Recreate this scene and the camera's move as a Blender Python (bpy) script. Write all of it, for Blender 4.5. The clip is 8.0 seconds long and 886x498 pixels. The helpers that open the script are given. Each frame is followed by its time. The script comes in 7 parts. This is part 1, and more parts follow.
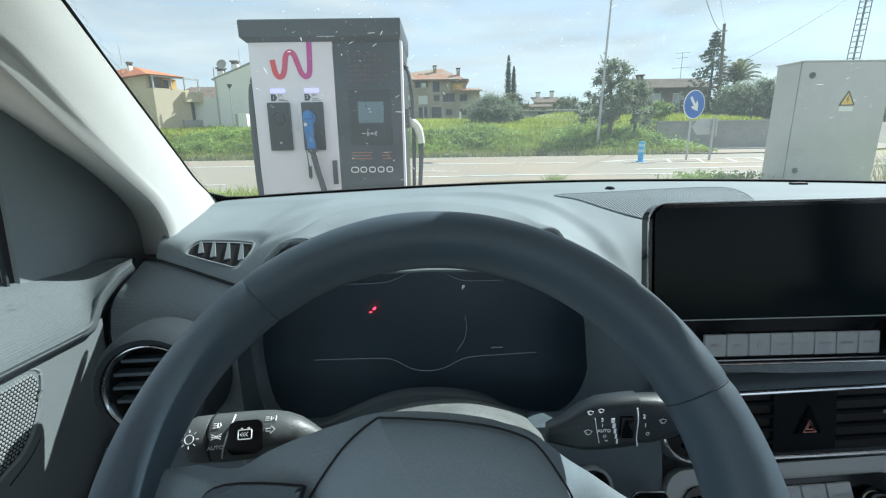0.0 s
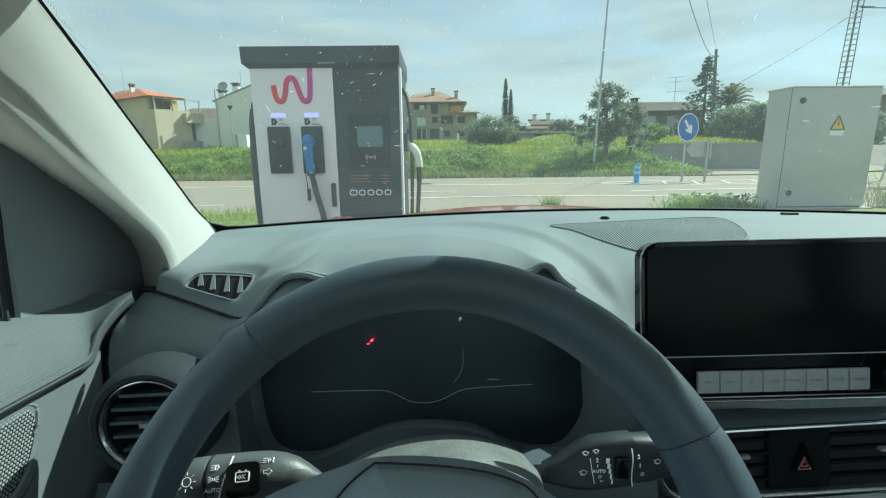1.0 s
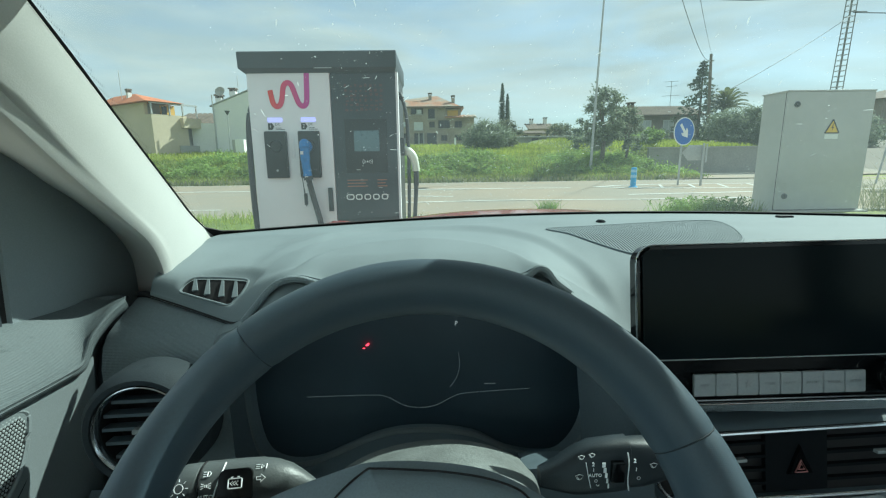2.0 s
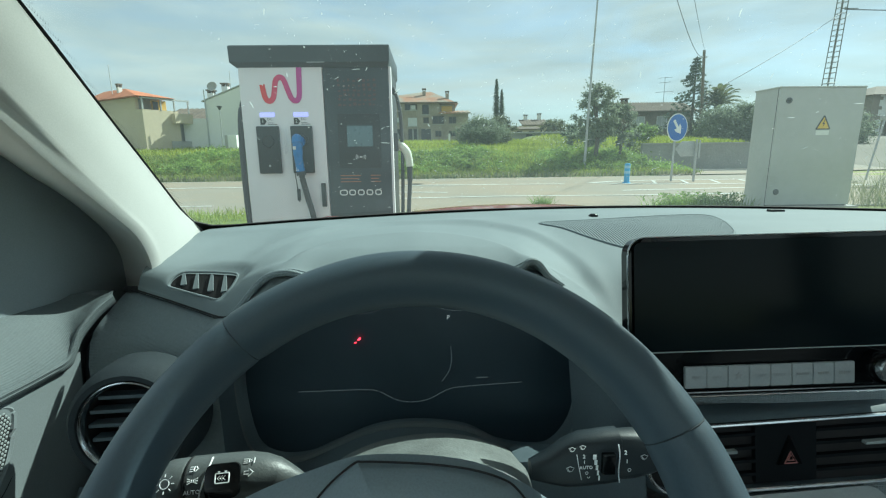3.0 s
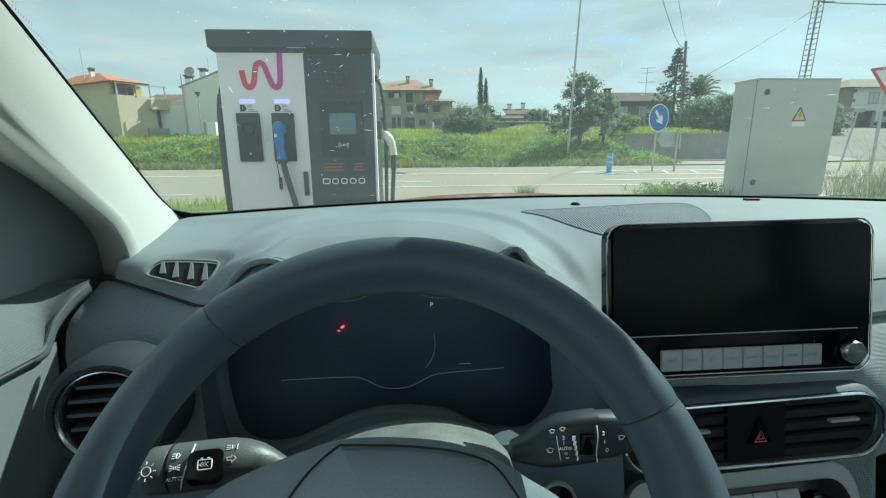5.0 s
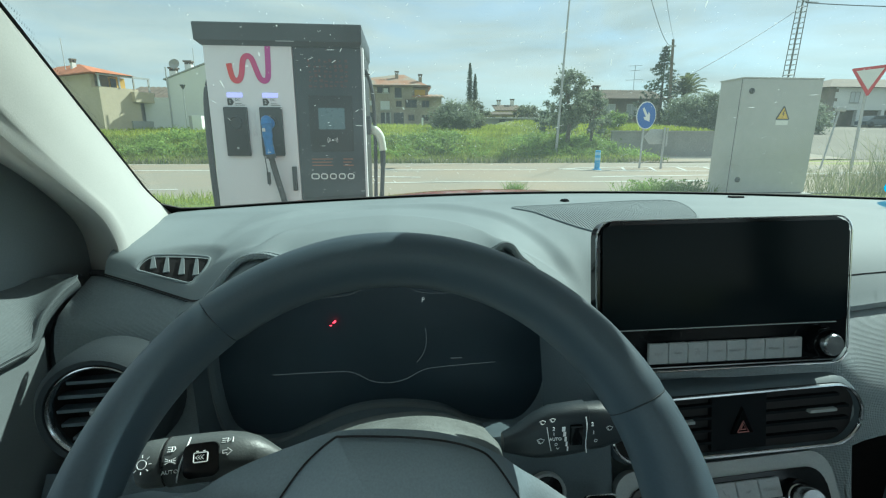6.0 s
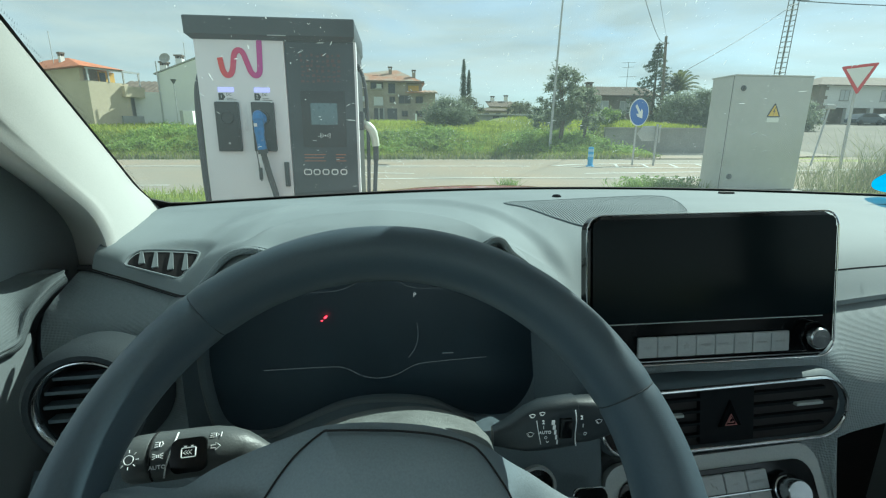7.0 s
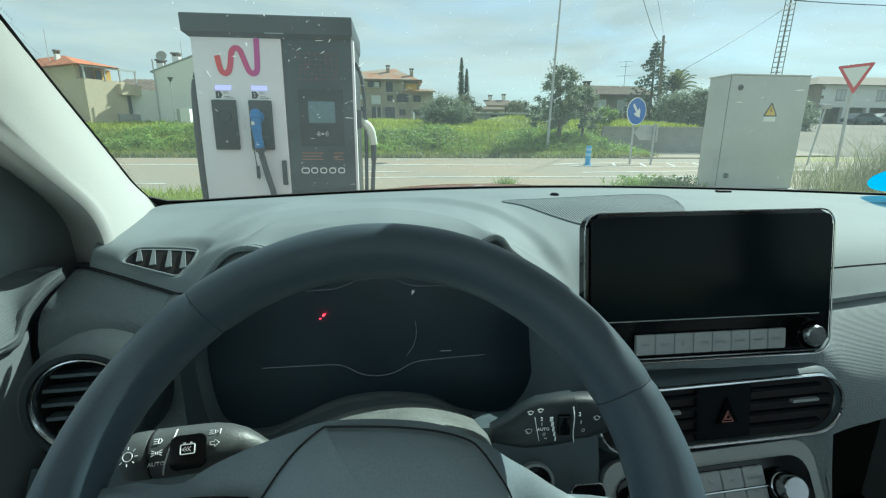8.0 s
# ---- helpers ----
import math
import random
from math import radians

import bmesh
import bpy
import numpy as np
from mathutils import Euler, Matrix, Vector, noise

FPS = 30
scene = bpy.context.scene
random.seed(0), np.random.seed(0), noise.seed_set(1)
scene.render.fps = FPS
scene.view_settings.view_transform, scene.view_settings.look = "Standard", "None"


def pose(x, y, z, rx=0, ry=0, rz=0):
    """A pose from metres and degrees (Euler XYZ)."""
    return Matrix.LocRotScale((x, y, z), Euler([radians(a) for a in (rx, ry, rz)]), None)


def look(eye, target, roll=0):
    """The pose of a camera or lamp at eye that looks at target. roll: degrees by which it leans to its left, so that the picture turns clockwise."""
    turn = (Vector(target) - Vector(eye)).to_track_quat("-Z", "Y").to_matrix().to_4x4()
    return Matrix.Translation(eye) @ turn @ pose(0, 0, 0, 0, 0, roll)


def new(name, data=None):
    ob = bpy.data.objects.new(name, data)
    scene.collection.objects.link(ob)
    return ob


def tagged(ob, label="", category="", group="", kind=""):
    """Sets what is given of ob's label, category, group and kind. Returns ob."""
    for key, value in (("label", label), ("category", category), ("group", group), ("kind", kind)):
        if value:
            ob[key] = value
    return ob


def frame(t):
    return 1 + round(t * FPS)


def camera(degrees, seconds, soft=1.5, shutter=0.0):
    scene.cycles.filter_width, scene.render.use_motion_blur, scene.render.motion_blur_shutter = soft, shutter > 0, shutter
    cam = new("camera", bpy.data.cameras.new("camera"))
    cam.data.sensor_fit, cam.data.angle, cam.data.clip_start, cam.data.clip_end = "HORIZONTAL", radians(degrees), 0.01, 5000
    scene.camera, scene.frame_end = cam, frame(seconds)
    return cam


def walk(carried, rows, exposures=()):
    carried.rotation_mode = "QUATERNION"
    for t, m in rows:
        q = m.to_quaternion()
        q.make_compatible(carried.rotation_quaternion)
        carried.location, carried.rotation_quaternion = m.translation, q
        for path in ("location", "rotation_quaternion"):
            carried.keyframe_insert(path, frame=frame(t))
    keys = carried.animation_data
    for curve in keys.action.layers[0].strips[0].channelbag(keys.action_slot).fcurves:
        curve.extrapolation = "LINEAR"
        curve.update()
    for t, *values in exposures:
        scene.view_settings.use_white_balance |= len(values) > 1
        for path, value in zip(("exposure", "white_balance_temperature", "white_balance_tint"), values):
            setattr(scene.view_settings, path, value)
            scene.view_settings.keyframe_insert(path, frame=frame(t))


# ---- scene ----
cam = camera(87.9, 8.0, soft=1.2)
PATH = [
    (0, (0.033, 0.065, 1.185), (0.042, 2.003, 0.694), -0.8),
    (0.5, (0.034, 0.062, 1.19), (0.048, 2.011, 0.744), -0.6),
    (1, (0.034, 0.06, 1.204), (0.054, 2.018, 0.797), -0.6),
    (1.5, (0.035, 0.06, 1.204), (0.059, 2.022, 0.817), -0.7),
    (3, (0.04, 0.064, 1.199), (0.095, 2.021, 0.793), -0.7),
    (3.5, (0.042, 0.064, 1.197), (0.111, 2.019, 0.778), -0.7),
    (4, (0.043, 0.065, 1.195), (0.126, 2.016, 0.765), -0.7),
    (5.5, (0.039, 0.058, 1.198), (0.186, 1.999, 0.737), -0.1),
    (6, (0.037, 0.056, 1.198), (0.208, 1.993, 0.729), 0.1),
    (6.5, (0.039, 0.056, 1.197), (0.228, 1.989, 0.72), 0.2),
    (7, (0.04, 0.056, 1.196), (0.238, 1.986, 0.712), 0.3),
    (7.5, (0.039, 0.057, 1.193), (0.242, 1.986, 0.706), 0.3),
    (8, (0.039, 0.055, 1.195), (0.247, 1.983, 0.706), 0.4),
]
walk(cam, [(t, look(eye, target, roll)) for t, eye, target, roll in PATH], [(0.0, 2.01, 5750, 8), (0.5, 1.77, 5750, -6), (1.0, 1.72, 5750, -8), (8.0, 1.75, 5750, -8)])

# ---- light ----
SUN_TO = Vector((0.631, 0.398, 0.667)).normalized()
world = bpy.data.worlds.new("sky")
scene.world = world
world.use_nodes = True
wn, wl = world.node_tree.nodes, world.node_tree.links
wn.clear()
sky = wn.new("ShaderNodeTexSky")
sky.sky_type, sky.sun_disc = "NISHITA", False
sky.sun_elevation = math.asin(SUN_TO.z)
sky.sun_rotation = math.atan2(SUN_TO.x, SUN_TO.y)
sky.air_density, sky.dust_density, sky.ozone_density = 1.0, 0.5, 2.0
way = wn.new("ShaderNodeTexCoord")
stretch = wn.new("ShaderNodeMapping")
stretch.inputs["Scale"].default_value = (0.9, 0.9, 4.2)
stretch.inputs["Rotation"].default_value = (0.0, 0.16, 0.3)
cloud = wn.new("ShaderNodeTexNoise")
cloud.inputs["Scale"].default_value, cloud.inputs["Detail"].default_value = 2.8, 9.0
cloud.inputs["Roughness"].default_value, cloud.inputs["Distortion"].default_value = 0.58, 0.5
thick = wn.new("ShaderNodeValToRGB")
thick.color_ramp.elements[0].position, thick.color_ramp.elements[1].position = 0.36, 0.58
thick.color_ramp.elements[0].color = (0.6, 0.6, 0.6, 1)
thick.color_ramp.elements[1].color = (0.97, 0.97, 0.97, 1)
over = wn.new("ShaderNodeMix")
over.data_type = "RGBA"
deck = wn.new("ShaderNodeTexNoise")
deck.inputs["Scale"].default_value, deck.inputs["Detail"].default_value = 3.4, 7.0
deck.inputs["Roughness"].default_value, deck.inputs["Distortion"].default_value = 0.55, 0.3
body = wn.new("ShaderNodeValToRGB")
body.color_ramp.elements[0].position, body.color_ramp.elements[1].position = 0.36, 0.62
body.color_ramp.elements[0].color = (3.4, 3.7, 3.8, 1)
body.color_ramp.elements[1].color = (4.5, 4.6, 4.42, 1)
ground_glow = wn.new("ShaderNodeBackground")
ground_glow.inputs["Strength"].default_value = 0.1
wout = wn.new("ShaderNodeOutputWorld")
wl.new(way.outputs["Generated"], stretch.inputs["Vector"])
wl.new(stretch.outputs["Vector"], cloud.inputs["Vector"])
wl.new(cloud.outputs["Fac"], thick.inputs["Fac"])
wl.new(stretch.outputs["Vector"], deck.inputs["Vector"])
wl.new(deck.outputs["Fac"], body.inputs["Fac"])
wl.new(body.outputs["Color"], over.inputs["B"])
wl.new(thick.outputs["Color"], over.inputs["Factor"])
wl.new(sky.outputs["Color"], over.inputs["A"])
wl.new(over.outputs["Result"], ground_glow.inputs["Color"])
wl.new(ground_glow.outputs["Background"], wout.inputs["Surface"])
sun = new("sun", bpy.data.lights.new("sun", "SUN"))
sun.data.energy, sun.data.angle, sun.data.color = 4.6, radians(0.6), (1.0, 0.95, 0.86)
sun.matrix_world = look((0, 0, 30), Vector((0, 0, 30)) - SUN_TO)


# ---- materials ----
def mat(name, col, rough=0.6, metal=0.0, vary=0.15, grain=40.0, stain=3.0, bump=0.1, depth=0.002, pattern="", coat=0.0, spec=0.5, mixcol=None, mixat=0.55, island=False):
    """A surface with variation at two scales and fine relief. pattern: '' noise, 'weave' small pips, 'wood', 'perf' holes."""
    m = bpy.data.materials.new(name)
    m.use_nodes = True
    n, l = m.node_tree.nodes, m.node_tree.links
    b = n["Principled BSDF"]
    b.inputs["Roughness"].default_value, b.inputs["Metallic"].default_value = rough, metal
    b.inputs["Coat Weight"].default_value, b.inputs["Specular IOR Level"].default_value = coat, spec
    tc = n.new("ShaderNodeTexCoord")
    big, fine = n.new("ShaderNodeTexNoise"), n.new("ShaderNodeTexNoise")
    big.inputs["Scale"].default_value, big.inputs["Detail"].default_value = stain, 4.0
    fine.inputs["Scale"].default_value, fine.inputs["Detail"].default_value = grain, 5.0
    l.new(tc.outputs["Object"], big.inputs["Vector"])
    l.new(tc.outputs["Object"], fine.inputs["Vector"])
    add = n.new("ShaderNodeMath")
    add.operation = "ADD"
    l.new(big.outputs["Fac"], add.inputs[0])
    l.new(fine.outputs["Fac"], add.inputs[1])
    ramp = n.new("ShaderNodeMapRange")
    ramp.inputs["From Min"].default_value, ramp.inputs["From Max"].default_value = 0.7, 1.3
    ramp.inputs["To Min"].default_value, ramp.inputs["To Max"].default_value = 1 - vary, 1 + vary
    l.new(add.outputs["Value"], ramp.inputs["Value"])
    mul = n.new("ShaderNodeMix")
    mul.data_type, mul.blend_type = "RGBA", "MULTIPLY"
    mul.inputs["Factor"].default_value = 1.0
    mul.inputs["A"].default_value = (*col, 1)
    if mixcol:
        two = n.new("ShaderNodeMix")
        two.data_type = "RGBA"
        two.inputs["A"].default_value, two.inputs["B"].default_value = (*col, 1), (*mixcol, 1)
        step = n.new("ShaderNodeMapRange")
        step.inputs["From Min"].default_value, step.inputs["From Max"].default_value = mixat - 0.1, mixat + 0.1
        if island:
            geo = n.new("ShaderNodeNewGeometry")
            l.new(geo.outputs["Random Per Island"], two.inputs["Factor"])
        else:
            l.new(big.outputs["Fac"], step.inputs["Value"])
            l.new(step.outputs["Result"], two.inputs["Factor"])
        l.new(two.outputs["Result"], mul.inputs["A"])
    l.new(ramp.outputs["Result"], mul.inputs["B"])
    l.new(mul.outputs["Result"], b.inputs["Base Color"])
    rr = n.new("ShaderNodeMapRange")
    rr.inputs["To Min"].default_value, rr.inputs["To Max"].default_value = max(0.02, rough - 0.12 * (rough > 0.1)), min(1, rough + 0.12 * (rough > 0.1))
    l.new(fine.outputs["Fac"], rr.inputs["Value"])
    l.new(rr.outputs["Result"], b.inputs["Roughness"])
    if bump:
        bp = n.new("ShaderNodeBump")
        bp.inputs["Strength"].default_value, bp.inputs["Distance"].default_value = bump, depth
        src = fine.outputs["Fac"]
        if pattern:
            waves = []
            for turn in ((1.0, 0.7, 0.7), (1.0, -0.7, -0.7)):
                dot, wave = n.new("ShaderNodeVectorMath"), n.new("ShaderNodeMath")
                dot.operation, wave.operation = "DOT_PRODUCT", "SINE"
                k = 2000.0 if pattern == "weave" else 2600.0
                dot.inputs[1].default_value = [k * q for q in turn]
                l.new(tc.outputs["Object"], dot.inputs[0])
                l.new(dot.outputs["Value"], wave.inputs[0])
                waves.append(wave)
            both = n.new("ShaderNodeMath")
            both.operation = "MULTIPLY"
            l.new(waves[0].outputs["Value"], both.inputs[0])
            l.new(waves[1].outputs["Value"], both.inputs[1])
            src = both.outputs["Value"]
        l.new(src, bp.inputs["Height"])
        l.new(bp.outputs["Normal"], b.inputs["Normal"])
    return m


def glow(name, col, power):
    m = mat(name, (0.02, 0.02, 0.02), 0.3, bump=0)
    b = m.node_tree.nodes["Principled BSDF"]
    b.inputs["Emission Color"].default_value, b.inputs["Emission Strength"].default_value = (*col, 1), power
    return m


def glass(name, tint, gloss=1.0, scatter=0.0):
    """Clear glass with a Fresnel gloss and, where asked, a thin uneven film that scatters the light as haze."""
    m = bpy.data.materials.new(name)
    m.use_nodes = True
    n, l = m.node_tree.nodes, m.node_tree.links
    n.clear()
    out, mix, film = n.new("ShaderNodeOutputMaterial"), n.new("ShaderNodeMixShader"), n.new("ShaderNodeMixShader")
    clear, shine, fr = n.new("ShaderNodeBsdfTransparent"), n.new("ShaderNodeBsdfGlossy"), n.new("ShaderNodeFresnel")
    clear.inputs["Color"].default_value = (*tint, 1)
    shine.inputs["Roughness"].default_value = 0.02
    fr.inputs["IOR"].default_value = 1.0 + 0.45 * gloss
    half = n.new("ShaderNodeMath")
    half.operation = "MULTIPLY"
    half.inputs[1].default_value = 0.8
    l.new(fr.outputs["Fac"], half.inputs[0])
    l.new(half.outputs["Value"], mix.inputs["Fac"])
    diffuser, tc = n.new("ShaderNodeBsdfTranslucent"), n.new("ShaderNodeTexCoord")
    diffuser.inputs["Color"].default_value = (0.68, 0.80, 0.82, 1)
    cloudy, amount = n.new("ShaderNodeTexNoise"), n.new("ShaderNodeMapRange")
    cloudy.inputs["Scale"].default_value, cloudy.inputs["Detail"].default_value = 7.0, 8.0
    amount.inputs["From Min"].default_value, amount.inputs["From Max"].default_value = 0.3, 0.7
    amount.inputs["To Min"].default_value, amount.inputs["To Max"].default_value = scatter * 0.75, scatter * 1.25
    l.new(tc.outputs["Object"], cloudy.inputs["Vector"])
    l.new(cloudy.outputs["Fac"], amount.inputs["Value"])
    l.new(amount.outputs["Result"], film.inputs["Fac"])
    l.new(clear.outputs["BSDF"], film.inputs[1])
    l.new(diffuser.outputs["BSDF"], film.inputs[2])
    l.new(film.outputs["Shader"], mix.inputs[1])
    l.new(shine.outputs["BSDF"], mix.inputs[2])
    l.new(mix.outputs["Shader"], out.inputs["Surface"])
    return m


def thin_film(name, col, clear_part, tint):
    """A translucent layer through which light shines coloured."""
    m = glass(name, tint, 0.2, 1.0 - clear_part)
    for node in m.node_tree.nodes:
        if node.type == "BSDF_TRANSLUCENT":
            node.inputs["Color"].default_value = (*col, 1)
    return m


PAD = mat("soft dash plastic", (0.19, 0.222, 0.235), 0.75, spec=0.35, vary=0.10, grain=900, stain=6, bump=0.25, depth=0.0006)
TEX = mat("pip textured plastic", (0.20, 0.238, 0.256), 0.6, vary=0.12, grain=300, stain=5, bump=0.7, depth=0.0005, pattern="weave")
LEDGE = mat("pip textured door plastic", (0.115, 0.135, 0.142), 0.68, spec=0.3, vary=0.12, grain=300, stain=5, bump=0.4, depth=0.0003, pattern="weave")
DARK = mat("dark grained plastic", (0.12, 0.155, 0.182), 0.55, vary=0.2, grain=700, stain=6, bump=0.25, depth=0.0006)
VENT = mat("black vent plastic", (0.034, 0.042, 0.048), 0.7, spec=0.15, vary=0.15, grain=600, bump=0.15)
LEATHER = mat("black steering leather", (0.050, 0.073, 0.094), 0.52, spec=0.45, vary=0.08, grain=700, stain=7, bump=0.12, depth=0.0005)
COVER = mat("airbag cover plastic", (0.185, 0.228, 0.258), 0.55, spec=0.4, vary=0.12, grain=700, stain=8, bump=0.18, depth=0.0006)
CHEEK = mat("dark centre plastic", (0.085, 0.112, 0.130), 0.6, spec=0.3, vary=0.15, grain=700, stain=6, bump=0.2, depth=0.0006)
HOODM = mat("dark hood plastic", (0.140, 0.182, 0.210), 0.6, vary=0.15, grain=700, stain=6, bump=0.2, depth=0.0006)
DOORM = mat("grey door plastic", (0.19, 0.215, 0.225), 0.6, vary=0.1, grain=600, stain=6, bump=0.2, depth=0.0006)
SAIL = mat("grey corner plastic", (0.225, 0.258, 0.275), 0.6, vary=0.1, grain=600, stain=6, bump=0.2, depth=0.0006)
SEAM = mat("dark seam", (0.008, 0.008, 0.009), 0.8, bump=0)
TRIM = mat("light pillar trim", (0.45, 0.455, 0.435), 0.8, vary=0.06, grain=700, stain=9, bump=0.2, depth=0.0005)
HEAD = mat("headliner cloth", (0.84, 0.85, 0.85), 0.9, vary=0.06, grain=400, bump=0.2)
GLOSS = mat("piano black", (0.005, 0.006, 0.007), 0.1, vary=0.1, grain=30, bump=0, spec=0.2)
SCREEN = mat("dark display glass", (0.004, 0.008, 0.010), 0.14, vary=0.2, grain=8, bump=0, spec=0.06)
DIAL = mat("cluster display", (0.040, 0.066, 0.088), 0.5, vary=0.2, grain=10, bump=0)
CHROME = mat("satin chrome", (0.50, 0.52, 0.54), 0.2, 1.0, vary=0.06, grain=200, bump=0)
SILVER = mat("silver key plastic", (0.29, 0.315, 0.325), 0.42, 0.2, vary=0.08, grain=400, bump=0.05)
GREYTRIM = mat("grey console trim", (0.29, 0.32, 0.325), 0.45, vary=0.08, grain=500, bump=0.1)
WHITE_INK = mat("white print", (0.9, 0.91, 0.92), 0.5, bump=0, vary=0.05)
GREY_INK = mat("grey print", (0.26, 0.275, 0.28), 0.6, bump=0, vary=0.05)
RED_INK = mat("red print", (0.62, 0.26, 0.25), 0.5, bump=0, vary=0.05)
RED_LAMP = glow("red warning lamp", (1.0, 0.03, 0.06), 1.6)
DIM_LAMP = glow("dim display line", (0.5, 0.6, 0.65), 0.032)
PALE_LAMP = glow("pale display sign", (0.6, 0.65, 0.65), 0.14)
PAINT = mat("red car paint", (0.32, 0.02, 0.02), 0.3, vary=0.06, grain=60, bump=0, coat=0.8)
ZINC_RIM = mat("grey alloy", (0.45, 0.46, 0.47), 0.35, 0.8, vary=0.1, grain=60, bump=0.02)
RUBBER = mat("black rubber", (0.012, 0.012, 0.013), 0.7, vary=0.2, grain=200, bump=0.1)
# the windscreen's scatter film imitates veiling glare and lifts the dark tones outside
WIND = glass("windscreen glass", (0.416, 0.440, 0.427), 0.5, 0.021)
PANE = glass("window glass", (0.92, 0.95, 0.95), 0.6)
SPECK = thin_film("dried splash", (0.44, 0.46, 0.45), 0.3, (0.9, 0.9, 0.9))
BLUE_TAG = thin_film("blue sticker", (0.02, 0.42, 0.85), 0.45, (0.05, 0.5, 0.9))
PALE_TAG = thin_film("pale sticker print", (0.8, 0.85, 0.75), 0.4, (0.8, 0.85, 0.75))


# ---- building helpers ----
def thing(name, at, label, category, group="", kind=""):
    ob = new(name)
    ob.location = at
    ob.empty_display_size = 0.05
    return tagged(ob, label, category, group, kind)


def world_of(ob):
    m = Matrix(ob.matrix_basis)
    p = ob.parent
    if p:
        m = world_of(p) @ ob.matrix_parent_inverse @ m
    return m


def finish(bm, name, material, smooth=40):
    me = bpy.data.meshes.new(name)
    bmesh.ops.recalc_face_normals(bm, faces=bm.faces)
    bm.to_mesh(me)
    bm.free()
    me.materials.append(material)
    if smooth:
        me.polygons.foreach_set("use_smooth", [True] * len(me.polygons))
        me.set_sharp_from_angle(angle=radians(smooth))
    return me


def part(name, bm, material, parent=None, label="", smooth=40):
    """Links a bmesh (in world places), or a ready mesh, as one mesh object under a thing or a part."""
    me = finish(bm, name, material, smooth) if isinstance(bm, bmesh.types.BMesh) else bm
    ob = new(name, me)
    if parent:
        ob.parent = parent
        ob.matrix_parent_inverse = world_of(parent).inverted()
    if label:
        ob["label"] = label
    return ob


def loft(rows, close_u=False, close_v=False, caps=False, bm=None):
    """A skin over rows of points."""
    bm = bm or bmesh.new()
    vs = [[bm.verts.new(p) for p in r] for r in rows]
    nr, nc = len(vs), len(vs[0])
    for i in range(nr if close_u else nr - 1):
        for j in range(nc if close_v else nc - 1):
            a, b, c, d = vs[i][j], vs[i][(j + 1) % nc], vs[(i + 1) % nr][(j + 1) % nc], vs[(i + 1) % nr][j]
            if len({a, b, c, d}) == 4:
                bm.faces.new((a, b, c, d))
    if caps:
        bm.faces.new(vs[0])
        bm.faces.new(vs[-1])
    return bm


def box(x0, x1, y0, y1, z0, z1, bevel=0.0, m=None, bm=None, seg=2):
    out = bm or bmesh.new()
    got = bmesh.ops.create_cube(out, size=1.0)["verts"]
    place = Matrix.Translation(((x0 + x1) / 2, (y0 + y1) / 2, (z0 + z1) / 2)) @ Matrix.Diagonal((x1 - x0, y1 - y0, z1 - z0, 1))
    bmesh.ops.transform(out, matrix=(m or Matrix()) @ place, verts=got)
    if bevel:
        edges = list({e for v in got for e in v.link_edges})
        bmesh.ops.bevel(out, geom=edges, offset=bevel, segments=seg, affect="EDGES", profile=0.7)
    return out


def tube(points, radius, sides=10, closed=False, flat=1.0, bm=None, up=(0, 0, 1)):
    """A round rod along points; radius may be a list; flat squeezes it along 'up'."""
    pts = [Vector(p) for p in points]
    rad = radius if isinstance(radius, (list, tuple)) else [radius] * len(pts)
    rows = []
    for i, p in enumerate(pts):
        a = pts[(i - 1) % len(pts)] if closed or i else p
        b = pts[(i + 1) % len(pts)] if closed or i < len(pts) - 1 else p
        d = (b - a).normalized()
        ref = Vector(up) if abs(d.dot(Vector(up))) < 0.95 else Vector((1, 0, 0.01)).normalized()
        s = d.cross(ref).normalized()
        u = s.cross(d).normalized()
        rows.append([p + rad[i] * (math.cos(k * math.tau / sides) * s + flat * math.sin(k * math.tau / sides) * u) for k in range(sides)])
    return loft(rows, close_u=closed, close_v=True, caps=not closed, bm=bm)


def curve_pts(pts, n=8, closed=False):
    """A smooth line through points."""
    P = [Vector(p) for p in pts]
    out, m = [], len(P)
    for i in range(m if closed else m - 1):
        p0 = P[(i - 1) % m] if closed or i else P[0]
        p1, p2 = P[i], P[(i + 1) % m]
        p3 = P[(i + 2) % m] if closed or i + 2 < m else P[-1]
        for k in range(n):
            t = k / n
            out.append(0.5 * (2 * p1 + (p2 - p0) * t + (2 * p0 - 5 * p1 + 4 * p2 - p3) * t * t + (3 * p1 - p0 - 3 * p2 + p3) * t ** 3))
    if not closed:
        out.append(P[-1])
    return out


def plate(outline, depth, m, bm=None, bevel=0.0):
    """A flat shape (u, v) of some depth towards +w, set by the pose m."""
    out = bm or bmesh.new()
    lo = [out.verts.new(m @ Vector((u, v, 0))) for u, v in outline]
    hi = [out.verts.new(m @ Vector((u, v, depth))) for u, v in outline]
    out.faces.new(lo[::-1])
    top = out.faces.new(hi)
    for i in range(len(lo)):
        j = (i + 1) % len(lo)
        out.faces.new((lo[i], lo[j], hi[j], hi[i]))
    if bevel:
        bmesh.ops.bevel(out, geom=list(top.edges), offset=bevel, segments=2, affect="EDGES")
    return out


def rounded(w, h, r, n=5, cx=0.0, cy=0.0):
    out = []
    for k, (sx, sy) in enumerate(((1, 1), (-1, 1), (-1, -1), (1, -1))):
        for i in range(n + 1):
            a = (k + i / n) * math.pi / 2
            out.append((cx + sx * (w / 2 - r) + r * math.cos(a), cy + sy * (h / 2 - r) + r * math.sin(a)))
    return out


